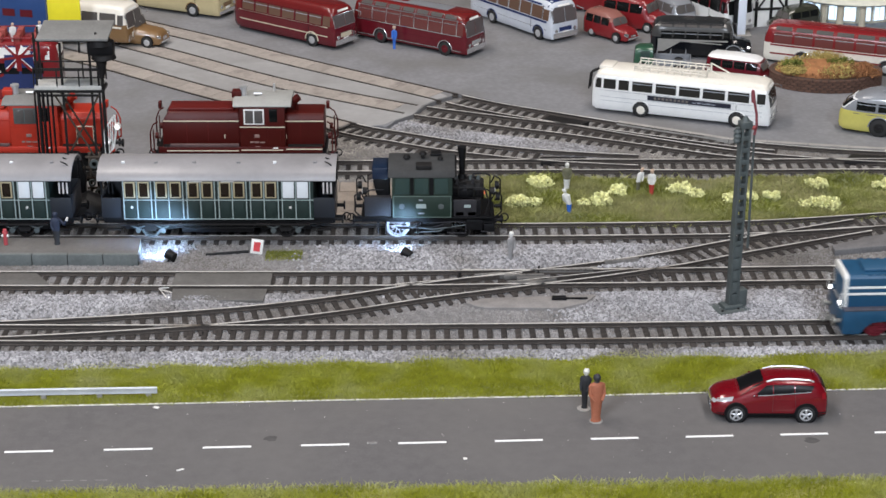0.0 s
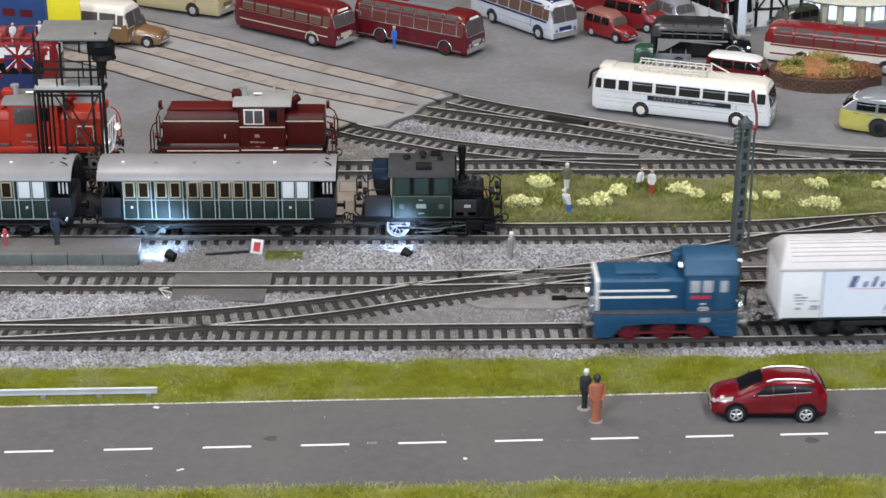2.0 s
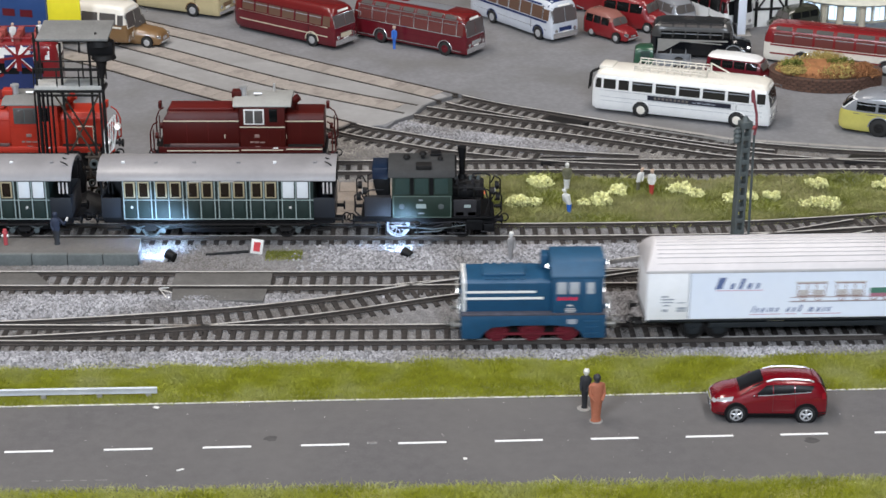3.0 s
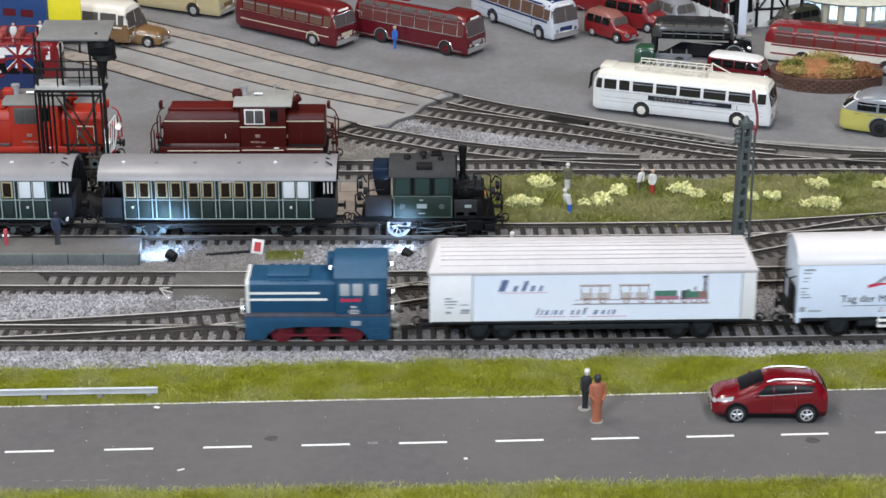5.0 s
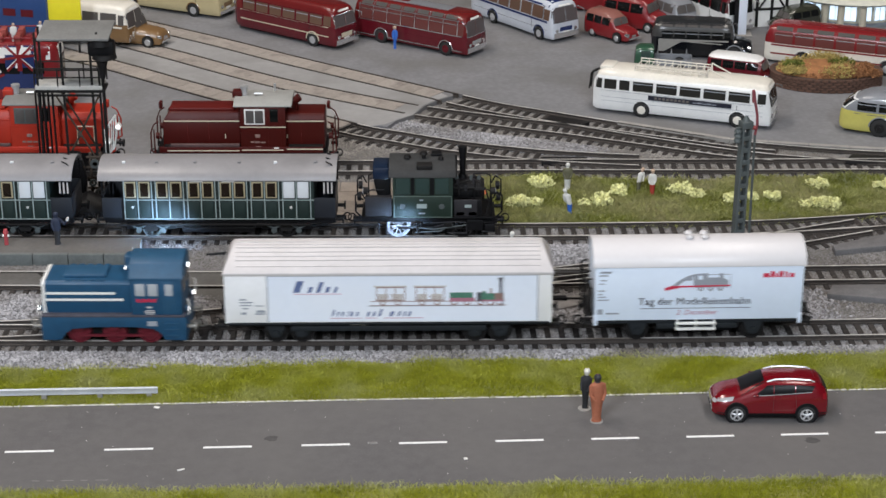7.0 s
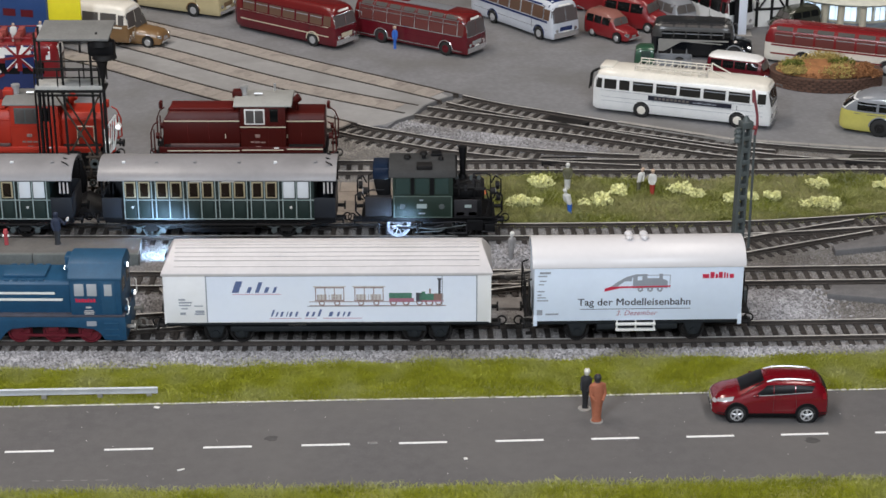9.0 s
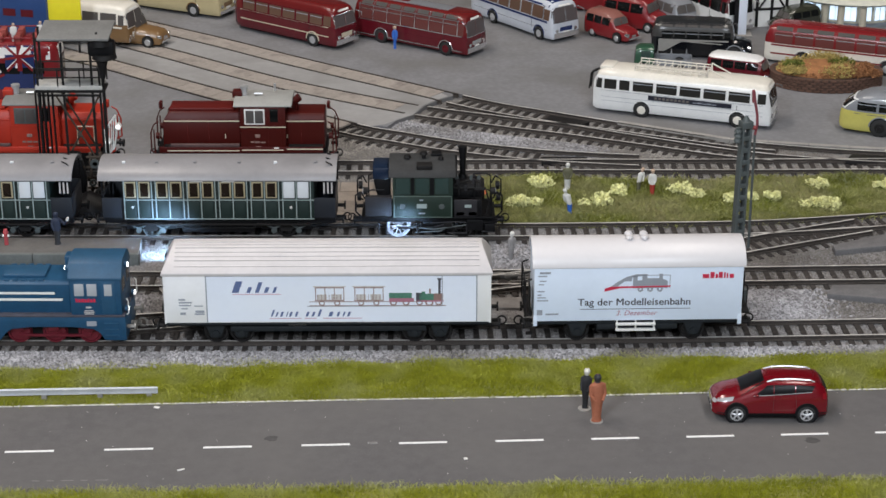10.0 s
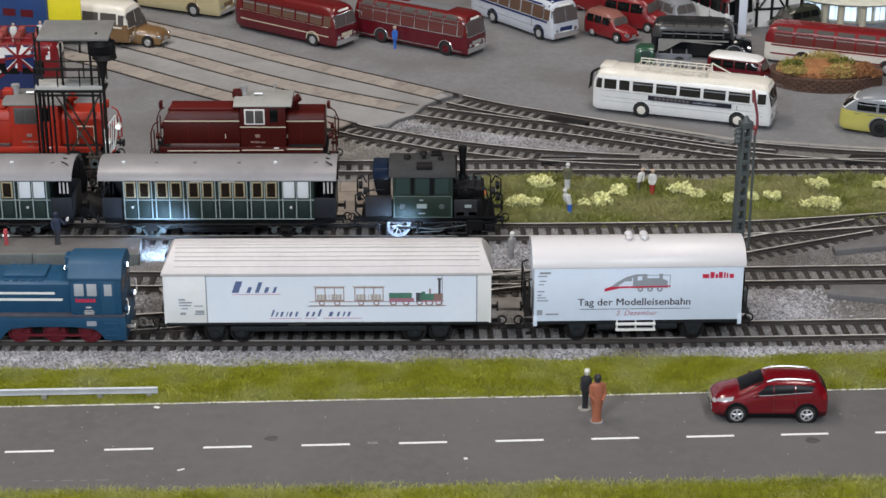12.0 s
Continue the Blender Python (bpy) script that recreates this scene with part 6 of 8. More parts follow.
def coach():
    """Four-axle compartment coach, 126 mm over the roof, origin at the roof's right end on the rail head."""
    t = thing("passenger_coach", "dark green compartment coach with grey roof and open end platforms", "railway coach", at(-55.5, 128, 0), group="coaches")
    W = 14.8
    x0, x1 = -111, -12
    part("frame", boxes((-122, -1, -12.5, 12.5, 8.5, 11.5)), M_BLACK, t, bevel=0.3)
    part("body", boxes((x0, x1, -W, W, 11.5, 34.6)), M_COACH, t, bevel=0.2)
    part("roof", arched_roof(-124, 0, W + 1.4, 33.4, 7.6, 18, 1.0), M_COACHROOF, t, bevel=0.25)
    pitch = (x1 - x0) / 6
    for i in range(6):
        a = x0 + i * pitch
        for k in (0, 1):
            w0 = a + 1.5 + k * 7.3
            w1 = w0 + 4.3
            white = i == 5
            f = part("window_frame", boxes((w0 - 0.75, w1 + 0.75, -W - 0.45, -W + 0.2, 23.6, 32.6)), M_CURTAIN if white else M_BROWNFRAME, t, bevel=0.2)
            part("pane", boxes((w0, w1, -W - 0.5, -W, 24.3, 31.9)), M_CURTAIN if white else M_GLASS_BROWNDK, f, bevel=0.1)
            part("lower_panel", boxes((w0 - 0.4, w1 + 0.4, -W - 0.3, -W + 0.1, 12.6, 22)), M_COACH, t, bevel=0.2)
        for x in (a + 0.1, a + 7.15, a + 14.5):
            part("trim_strip", boxes((x, x + 0.5, -W - 0.45, -W + 0.1, 12, 34)), M_COACHTRIM, t)
        part("door_gap", boxes((a - 0.9, a - 0.6, -W - 0.25, -W + 0.1, 12, 33.6)), M_BLACK, t)
        b = bm_new()
        cyl(b, (a + 4.5, -W - 0.7, 18.5), (a + 4.5, -W - 0.2, 18.5), 0.7, 10)
        if i in (0, 5):
            part("class_number", b, M_INKTAN, t)
        else:
            b.free()
        if i in (2, 3):
            part("sign_board", boxes((a + 2, a + 8.5, -W - 1.0, -W, 32.6, 33.8)), M_INKTAN, t)
    for z in (11.7, 22.3, 33.9):
        part("trim_strip", boxes((x0, x1, -W - 0.4, -W + 0.1, z, z + 0.4)), M_COACHTRIM, t)
    for e0, e1, s in ((-122.5, x0, -1), (x1, -1, 1)):
        xo = e0 if s < 0 else e1 - 0.8
        part("platform_floor", boxes((e0, e1, -W + 0.5, W - 0.5, 11.4, 12.6)), M_BLACK, t, bevel=0.2)
        part("platform_side", boxes((e0, e1, -W + 0.3, -W + 1, 12.4, 23.5)), P_PLATSIDE, t, bevel=0.2)
        part("platform_side", boxes((e0, e1, W - 1, W - 0.3, 12.4, 23.5)), P_PLATSIDE, t, bevel=0.2)
        part("platform_end", boxes((xo, xo + 0.8, -W + 0.5, W - 0.5, 12.4, 23.5)), P_PLATSIDE, t, bevel=0.2)
        for y in (-W + 0.8, W - 0.8):
            b = bm_new()
            cyl(b, (xo + 0.4, y, 23), (xo + 0.4, y, 35), 0.5, 8)
            part("platform_post", b, M_BLACK, t)
        for j in range(3):
            part("gate_bar", boxes((e1 - 6 + j * 2 if s > 0 else e0 + 2 + j * 2, e1 - 5.2 + j * 2 if s > 0 else e0 + 2.7 + j * 2, -W + 0.1, -W + 0.5, 26, 32)), M_INKTAN if s > 0 else M_BLACK, t)
        part("footstep", boxes((e0 + 2, e1 - 2, -W - 0.5, -W + 1.5, 5.5, 6.3)), M_DARK, t)
    # Black box added to darken the shaded space below the coach.
    part("underfloor_box", boxes((-82, -44, -10, 10, 2.2, 8.6)), M_BLACK, t, bevel=0.6)
    part("truss", tube(bm_new(), [(-95, -11, 8.6), (-80, -11, 5.4), (-45, -11, 5.4), (-30, -11, 8.6)], 0.5), M_DARK, t)
    part("footboard", boxes((-110, -14, -W - 0.9, -W + 0.6, 8.4, 9.2)), M_DARK, t, bevel=0.15)
    for x in (-98, -27):
        for y in (-9.4, 9.4):
            # Lighter grey on the left wheels paints in the spotlight on that bogie.
            flanged_wheel(t, x, 5.0, 5.0, y, M_STEELGREY if x < -50 else M_DARK, 8)
        for k in (-6.5, 6.5):
            part("leaf_spring", tube(bm_new(), [(x + k - 4, -11.9, 7.6), (x + k - 2, -11.9, 6.2), (x + k, -11.9, 5.7), (x + k + 2, -11.9, 6.2), (x + k + 4, -11.9, 7.6)], 0.55), M_STEELGREY, t)
            b = bm_new()
            cyl(b, (x + k, -12.6, 4.4), (x + k, -11, 4.4), 1.5, 12)
            part("axle_box", b, M_STEELGREY, t)
        part("bogie_frame", boxes((x - 13, x + 13, -11.4, -10.4, 4.6, 7.4)), M_BLACK, t, bevel=0.3)
        part("axle_guard", prism(bm_new(), [(x - 6, 9), (x - 2.4, 3.6), (x + 2.4, 3.6), (x + 6, 9)], 1, -11.9, -11.2), M_DARK, t)
    for x in (-112, -95, -75, -52, -33, -12):
        part("roof_vent", boxes((x, x + 1.8, -7.4, -6, 39.4, 41)), M_CURTAIN if x in (-33, -112) else M_COACHROOF, t, bevel=0.3)
    for y in (-9, -3, 4):
        part("end_fitting", tube(bm_new(), [(-0.4, y, 37), (-3.5, y, 40.5), (-6, y, 41.6)], 0.35), M_BLACK, t)
    for x, s in ((-122, -1), (-1, 1)):
        buffers(t, x, s, 10, M_BLACK)
    return t


P_PLATSIDE = colour("platform_navy", (0.007, 0.01, 0.016), 0.6)
COACH = coach()
copy_thing(COACH, at(-55.5 - 137.2, 128, 0))


# ---- standing diesels behind ----
M_STEPGREY = mat("step_plate_grey", (0.1, 0.06, 0.058), 0.7, var=0.2, scale=0.2)


def hood_diesel(label, m, body, hood, roof, stripe, frame_mat=None, front_rail=False):
    """Centre-cab-behind diesel shunter, 120 mm over buffers, origin at mid length."""
    t = thing("diesel_locomotive", label, "locomotive", m, group="standing diesels")
    part("frame", boxes((-52, 52, -14.5, 14.5, 9.5, 14)), M_BLACK, t, bevel=0.4)
    part("side_skirt", boxes((-50, 50, -14.8, -13, 13.4, 17)), body, t, bevel=0.3)
    b = prism(bm_new(), [(-10.5, 15), (10.5, 15), (10.5, 31.5), (8.4, 36.6), (-8.4, 36.6), (-10.5, 31.5)], 0, -48, 2)
    for v in b.verts:
        if v.co.x < -40 and v.co.z > 33:
            v.co.x += 4.0
    part("hood", b, body, t, bevel=0.7)
    part("hood", prism(bm_new(), [(-10.5, 15), (10.5, 15), (10.5, 32.4), (8.6, 35.6), (-8.6, 35.6), (-10.5, 32.4)], 0, 25, 51), body, t, bevel=0.7)
    part("hood_top", boxes((-44, -4, -7, 7, 36.4, 38.2)), hood, t, bevel=0.7)
    part("cab", boxes((0, 27.5, -14, 14, 14.5, 42)), body, t, bevel=0.4)
    part("cab_roof", prism(bm_new(), [(-14.6, 41.2), (14.6, 41.2), (14.6, 42), (9, 44), (-9, 44), (-14.6, 42)], 0, -4, 31.5), roof, t, bevel=0.4)
    part("window_frame", boxes((2.5, 15, -14.5, -13.8, 30.5, 40)), frame_mat or M_WHITE, t, bevel=0.5)
    if front_rail:
        part("front_rail", tube(bm_new(), [(37, -11.2, 16), (37, -11.2, 28), (46.5, -11.2, 28), (46.5, -11.2, 16)], 0.35), M_CREAM, t, "cream bent handrail")
    part("cab_window", boxes((3.4, 8.4, -14.7, -13.8, 31.4, 39.2)), M_GLASS_LT, t, bevel=0.3)
    part("cab_window", boxes((9, 14.1, -14.7, -13.8, 31.4, 39.2)), M_GLASS_LT, t, bevel=0.3)
    part("door_window", boxes((18, 23, -14.3, -13.8, 32, 40)), M_GLASS, t, bevel=0.4)
    part("door", boxes((16.8, 24.6, -14.15, -13.6, 16, 41)), body, t, bevel=0.2)
    for x0, x1, z, y in ((-47, -1, 31.2, -10.7), (27.5, 51, 31.2, -10.7), (0, 27.5, 28.8, -14.2), (28, 50, 15.6, -15)):
        part("stripe", boxes((x0, x1, y - 0.15, y + 0.3, z, z + 0.6)), stripe, t)
    for x in (-33, -20, 36.5):
        part("hood_door_seam", boxes((x, x + 0.25, -10.58, -10.3, 17.5, 30.6)), hood, t)
    for x0, x1, z in ((-45, -1, 14.6), (0.5, 26, 15.0)):
        part("stripe", boxes((x0, x1, -15.1, -14.6, z, z + 0.6)), stripe, t)
    part("step_plate", boxes((-43, -1, -14.6, -12.5, 17.2, 18.6)), M_STEPGREY, t, bevel=0.2)
    part("headlamp_pod", boxes((-5.5, 0.5, -3, 3, 43, 47)), body, t, bevel=0.5)
    b = bm_new()
    cyl(b, (31, -2, 40), (35.5, -2, 43.5), 2.0, 14, 2.4)
    cyl(b, (33.5, -2, 35), (33.5, -2, 42), 1.1, 10)
    part("horn", b, body, t)
    for x in (-10, 27.8):
        part("hood_handle", boxes((x, x + 0.5, -10.9, -10.4, 21, 23.4)), stripe, t)
    for x0, x1 in ((-47, -2), (29, 50)):
        part("walkway", boxes((x0, x1, -14.4, -10.4, 16.8, 17.4)), M_DARK, t)
    part("emblem", boxes((8.8, 11.8, -14.3, -13.9, 22.6, 24.6)), M_INKBROWN, t, bevel=0.1)
    bars(t, [(6, 8, 19.4, 20.4), (8.6, 11.4, 19.4, 20.4), (12, 15, 19.4, 20.1), (9, 12, 17, 17.5)], -14.15, M_INKBROWN)
    bars(t, [(20, 23, 16.2, 17)], -15, M_WHITE)
    b = bm_new()
    cyl(b, (1.5, 0, 44), (1.5, 0, 48), 2.0, 14)
    cyl(b, (1.5, 0, 48), (1.5, 0, 49.4), 2.5, 14)
    part("bell", b, M_SILVER, t)
    b = bm_new()
    cyl(b, (20, 4, 45), (20, 4, 49.5), 0.7, 8)
    cyl(b, (8, -2, 45.4), (13, -2, 45.4), 0.7, 8)
    part("roof_fitting", b, M_SILVER, t)
    for x, s in ((-49, -1), (52, 1)):
        part("lantern", boxes((min(x, x + s * 2), max(x, x + s * 2), -2, 2, 36, 40)), body, t, bevel=0.4)
        for y in (-12.5, 12.5):
            part("handrail", tube(bm_new(), [(x + s * 2, y, 12), (x + s * 6, y, 14), (x + s * 6, y, 25), (x + s * 4, y, 30), (x + s * 1, y, 32)], 0.45), body, t)
            part("handrail", tube(bm_new(), [(x + s * 4, y, 12), (x + s * 4, y, 27)], 0.4), body, t)
            b = bm_new()
            cyl(b, (x + s * 1.4, y * 0.7, 22), (x + s * 3.4, y * 0.7, 22), 1.9, 12)
            part("lamp", b, body, t)
        buffers(t, x + s * 1.5, s, 11, M_BLACK)
    for x in (-32, -8, 16, 36):
        for y in (-9.5, 9.5):
            flanged_wheel(t, x, 6.5, 6.5, y, M_DARK)
    return t


hood_diesel("dark red hood diesel locomotive with cream stripes standing idle", at(-115, 225.3, 0) @ Matrix.Diagonal((0.93, 1, 0.98, 1)), M_DRED, M_DRED2, M_GREYROOF, M_CREAM)
hood_diesel("orange red hood diesel locomotive standing in the yard", at(-245, 225, 0), M_ORANGE, M_ORANGE, M_SHEDGREY, M_ORANGE, M_STEELGREY, True)


# ---- lattice mast, pole, tower ----
def lattice_mast():
    t = thing("catenary_mast", "tall green grey slotted catenary mast on a stepped foot", "mast", at(140.2, 31.0, -2.4, 20) @ Euler((0, radians(0.75), 0)).to_matrix().to_4x4())
    H = 96.5
    part("foot", boxes((-9.2, 7.4, -6, 6, -0.6, 1.5)), M_STEELGREY, t, bevel=0.4)
    part("foot_step", boxes((-5.4, 4.6, -3.6, 3.6, 1.4, 3.2)), M_STEELGREY, t, bevel=0.4)
    part("base_block", boxes((2.6, 7.4, -1.5, 3.5, 1.4, 10)), M_STEELGREY, t, bevel=0.4)
    for sx in (-1, 1):
        part("upright", prism(bm_new(), [(sx * 2.0 - 0.6, 2), (sx * 2.0 + 0.6, 2), (sx * 1.9 + 0.55, H), (sx * 1.9 - 0.55, H)], 1, -2.1, 2.1), M_STEELGREY, t, bevel=0.15)
    # closed lower third with thin slots, open slots above
    for i in range(5):
        part("front_plate", boxes((-1.6, 1.6, -1.9, -1.3, 3 + i * 6.2, 8.7 + i * 6.2)), M_STEELGREY, t, bevel=0.1)
    part("back_plate", boxes((-1.6, 1.6, 1.2, 1.8, 3, 34)), M_STEELGREY, t, bevel=0.1)
    for i in range(10):
        z = 34 + i * 5.9
        part("lattice_bar", boxes((-1.6, 1.6, -1.9, -1.2, z, z + 2.3)), M_STEELGREY, t, bevel=0.1)
        part("lattice_bar", boxes((-1.6, 1.6, 1.2, 1.9, z + 0.6, z + 2.9)), M_STEELGREY, t, bevel=0.1)
    part("head", boxes((-2.9, 2.9, -2.5, 2.5, H - 3.5, H)), M_STEELGREY, t, bevel=0.5)
    b = bm_new()
    cyl(b, (-4.4, -1, H - 10), (-4.4, -1, H - 2.5), 1.5, 10, 1.1)
    for k in range(3):
        cyl(b, (-4.4, -1, H - 9 + k * 2.2), (-4.4, -1, H - 8 + k * 2.2), 2.0, 12, 1.6)
    part("insulator", b, M_STEELGREY, t)
    b = bm_new()
    cyl(b, (0, 0, H - 0.2), (0, 0, H + 2.2), 2.0, 12, 0.9)
    part("cap", b, M_STEELGREY, t)
    for x in (-3.5, 5):
        b = bm_new()
        cyl(b, (x - 3.5, -4, 1.4), (x - 3.5, -4, 2.1), 0.6, 8)
        part("bolt", b, M_DARK, t)


lattice_mast()


def signal_pole():
    t = thing("signal_pole", "thin dark pole with bowed red top beside the turnout", "pole", at(159.3, 108.2, -3.8))
    b = bm_new()
    cyl(b, (0, 0, 0), (-0.4, 0, 65), 0.72, 10, 0.6)
    part("pole", b, M_STEELGREY, t)
    b = tube(bm_new(), [(-0.4, 0, 64), (0.5, 0, 69), (0.1, 0, 75), (-1.2, 0, 81), (-2.6, 0, 88)], 0.7, 10)
    cyl(b, (-1.8, 0, 81.5), (-2.5, 0, 87.5), 1.15, 10, 0.9)
    part("red_top", b, mat("pole_red", (0.22, 0.05, 0.06), 0.5), t, "faded red bowed upper section")
    b = bm_new()
    cyl(b, (-3.2, -0.6, 68), (-0.2, -0.6, 68), 1.0, 10)
    part("bracket", b, P_FADEDRED, t)
    part("foot", boxes((-2, 2, -2, 2, 0, 1)), M_CONC, t, bevel=0.2)


P_FADEDRED = mat("faded_bracket_red", (0.3, 0.05, 0.05), 0.6)


signal_pole()


def coaling_tower():
    t = thing("coaling_tower", "slender dark steel coaling tower with grey sheet roof", "tower", at(-202, 182, -3.8))
    for x in (-18, 15.5):
        for y in (-5.5, 5.5):
            part("leg", boxes((x - 0.55, x + 0.55, y - 0.55, y + 0.55, 0, 98)), M_DARK, t)
    part("platform", boxes((-19.5, 16.8, -7, 7, 66, 68.2)), mat("pale_deck", (0.5, 0.49, 0.46), 0.8, var=0.12, scale=0.2), t, "pale concrete platform deck", bevel=0.3)
    part("platform_edge", boxes((-19.5, 18, -6.8, 6.8, 64.4, 66)), M_DARK, t)
    for z in (73, 78):
        for y in (-6.6, 6.6):
            part("railing", tube(bm_new(), [(-19.5, y, z), (17.5, y, z)], 0.4), M_DARK, t)
    for x in (-19.5, -7, 5, 17.5):
        for y in (-6.6, 6.6):
            part("railing_post", tube(bm_new(), [(x, y, 68), (x, y, 78.4)], 0.4), M_DARK, t)
    part("roof", prism(bm_new(), [(-12, 95), (13, 98.5), (13, 99.6), (-12, 96.2)], 0, -15.5, 23), M_SHEDGREY, t, "grey sloping sheet roof", bevel=0.2)
    part("roof_beam", boxes((-18, 18, -6.2, -5, 93, 94.6)), M_DARK, t)
    for y in (-5.5, 5.5):
        for p, q in (((-9, y, 63), (16.5, y, 16)), ((15, y, 63), (-11, y, 14))):
            part("brace", tube(bm_new(), [p, q], 0.55), M_RUSTSTEEL, t)
    part("gusset", boxes((1.6, 4.0, -6.1, -5.5, 38.4, 41.4)), M_RUSTSTEEL, t, bevel=0.3)
    for z in (13, 62):
        part("cross_beam", boxes((-18, 15.5, -6, -5.2, z, z + 1.1)), M_DARK, t)
    for x in (-19.7, -17.2, -15.1, -12.9, -10.5):
        part("pipe", tube(bm_new(), [(x, -6, 2), (x, -6, 65)], 0.6), M_BLACK, t)
    for x in (-4.4, 11.3):
        part("inner_post", boxes((x - 0.6, x + 0.6, -5.4, -4.2, 0, 92)), M_DARK, t)
    part("crane_motor", boxes((10.5, 25, -8, -1, 85, 93.5)), M_BLACK, t, bevel=1.6)
    b = bm_new()
    cyl(b, (17.5, -4.5, 91), (17.5, -4.5, 94.5), 6.6, 18, 5.4)
    cyl(b, (19, -4.5, 83.5), (19, -4.5, 86), 6.8, 18, 6.0)
    part("crane_drum", b, M_DARK, t)
    b = bm_new()
    cyl(b, (17.5, -5, 72), (17.5, -5, 84), 1.2, 14, 3.6)
    part("funnel", b, M_DARK, t)
    b = bm_new()
    cyl(b, (17.4, -5, 4), (17.4, -5, 74), 0.9, 12)
    part("crane_column", b, M_DARK, t)
    part("hopper", prism(bm_new(), [(-3, 2), (5, 2), (6, 18), (3, 32), (-3, 32)], 1, -14, -8), M_BLACK, t, bevel=1)
    # hoist gear standing between the coaches
    part("plinth", boxes((3, 19, -15, -8, 0, 5.5)), M_CONC, t, "rough pale concrete plinth", bevel=0.8)
    part("gear_frame", boxes((8, 9.4, -13, -11, 5, 32), (13.6, 15, -13, -11, 5, 32)), M_RUSTSTEEL, t, bevel=0.2)
    for z in (11, 17, 23, 29):
        part("gear_rung", boxes((6.5, 16.5, -13.4, -12.2, z, z + 1.2)), M_RUSTSTEEL, t, bevel=0.2)
    for x, z, r in ((11.4, 26, 2.6), (9.6, 15, 2.1), (13.4, 9.5, 2.6)):
        b = bm_new()
        ring(b, (x, -14, z), "y", r, r * 0.5, 1.0, 16)
        part("gear_wheel", b, M_STEELGREY, t)
    part("chute", tube(bm_new(), [(5, -12, 24), (2, -12, 14), (6, -12, 6)], 0.8), M_RUSTSTEEL, t)


M_RUSTSTEEL = mat("rusty_steel", (0.05, 0.036, 0.026), 0.75, var=0.3, scale=0.3)
coaling_tower()


# White end rails of the orange diesel, built apart on an added post.
def loco_end_rails():
    t = thing("signal_bracket", "white slatted end rails of the orange locomotive with two lit round lamps", "signal", at(-191.5, 205, -3.8))
    part("post", boxes((-0.2, 1.0, -0.8, 0.8, 0, 18)), M_WHITE, t, bevel=0.2)
    part("frame_bar", tube(bm_new(), [(0.6, 0, 17), (1, 0, 33), (7.3, 0, 41.6), (7.4, 0, 31.5), (5.5, 0, 22), (0.6, 0, 17)], 0.55), M_WHITE, t)
    for i in range(4):
        u = (i + 1) / 5
        part("slat", tube(bm_new(), [(1 + 6.3 * u, 0, 33 + 8 * u), (0.8 + 5.2 * u, 0, 17.5 + 6 * u)], 0.3), M_WHITE, t)
    for x, z in ((8.6, 35.2), (2.2, 26.1)):
        b = bm_new()
        cyl(b, (x, -2, z), (x, 0.4, z), 1.9, 16)
        h = part("lamp", b, M_WHITE, t)
        b = bm_new()
        cyl(b, (x, -2.5, z), (x, -1.9, z), 1.3, 14)
        part("lamp_lens", b, M_LAMPSOFT, h, "lit white lens")
    b = bm_new()
    cyl(b, (3, 2, 24.5), (10, 2, 24.5), 0.9, 10)
    cyl(b, (10, 2, 24.5), (11, 2, 24.5), 2.2, 14)
    part("buffer", b, M_BLACK, t)


M_LAMPSOFT = mat("soft_lamp", (1.0, 0.96, 0.95), 0.3, var=0.0, glow=1.2)


loco_end_rails()


# ---- platform, guard rail, small lineside things ----
def platform():
    t = thing("station_platform", "low grey platform with pale kerb stones", "platform", kind="structure")
    part("surface", prism(bm_new(), [(-420, 87.5), (-156, 88.5), (-158, 110), (-420, 110)], 2, -4.2, 2.6), M_PLATFORM, t, bevel=0.3)
    for i in range(14):
        x = -174 - i * 18.2
        part("kerb_stone", boxes((x, x + 17.9, 86.2, 89.2, -4.2, 3.0)), M_KERB, t, bevel=0.35)


platform()


def guard_rail():
    t = thing("guard_rail", "grey metal crash barrier on short posts by the road", "guard rail", at(0, 0, -3))
    y = lambda x: -66.3 + 0.04 * (x + 195)
    bm = bm_new()
    prof = [(0, 2.6), (-0.6, 3.0), (-0.25, 4.2), (-0.6, 5.4), (0, 6.0), (0.4, 5.8), (0.2, 4.2), (0.4, 2.8)]
    rows = [[bm.verts.new((x, y(x) + 1.2 * math.sin((x + 260) / 60) * 0.6 + u, z)) for u, z in prof] for x in range(-300, -125, 6)]
    for a, b in zip(rows, rows[1:]):
        for i in range(8):
            bm.faces.new((a[i], a[(i + 1) % 8], b[(i + 1) % 8], b[i]))
    bm.faces.new(rows[0])
    bm.faces.new(rows[-1][::-1])
    part("rail_band", bm, mat("zinc_grey", (0.5, 0.51, 0.53), 0.5, 0.3, var=0.08, scale=0.1), t)
    for x in (-274, -250, -225, -201, -176, -151.5, -130):
        part("post", boxes((x - 1.2, x + 1.2, y(x) + 0.6, y(x) + 2, 0, 5.2)), M_CONC, t, bevel=0.2)


guard_rail()


def stop_sign():
    t = thing("stop_board", "small tilted white board with red field", "sign", pose(-97.2 * MM, 101 * MM, -3.4 * MM, -8, 8, 0))
    part("board", boxes((-3.1, 3.1, -0.3, 0.3, 0.6, 8.4)), M_WHITE, t, bevel=0.15)
    part("red_field", boxes((-1.7, 1.7, -0.45, 0, 2.0, 7.0)), mat("sign_red", (0.6, 0.06, 0.07), 0.5), t)
    part("post", boxes((-0.4, 0.4, 0.2, 0.8, -0.6, 5)), M_DARK, t)


stop_sign()
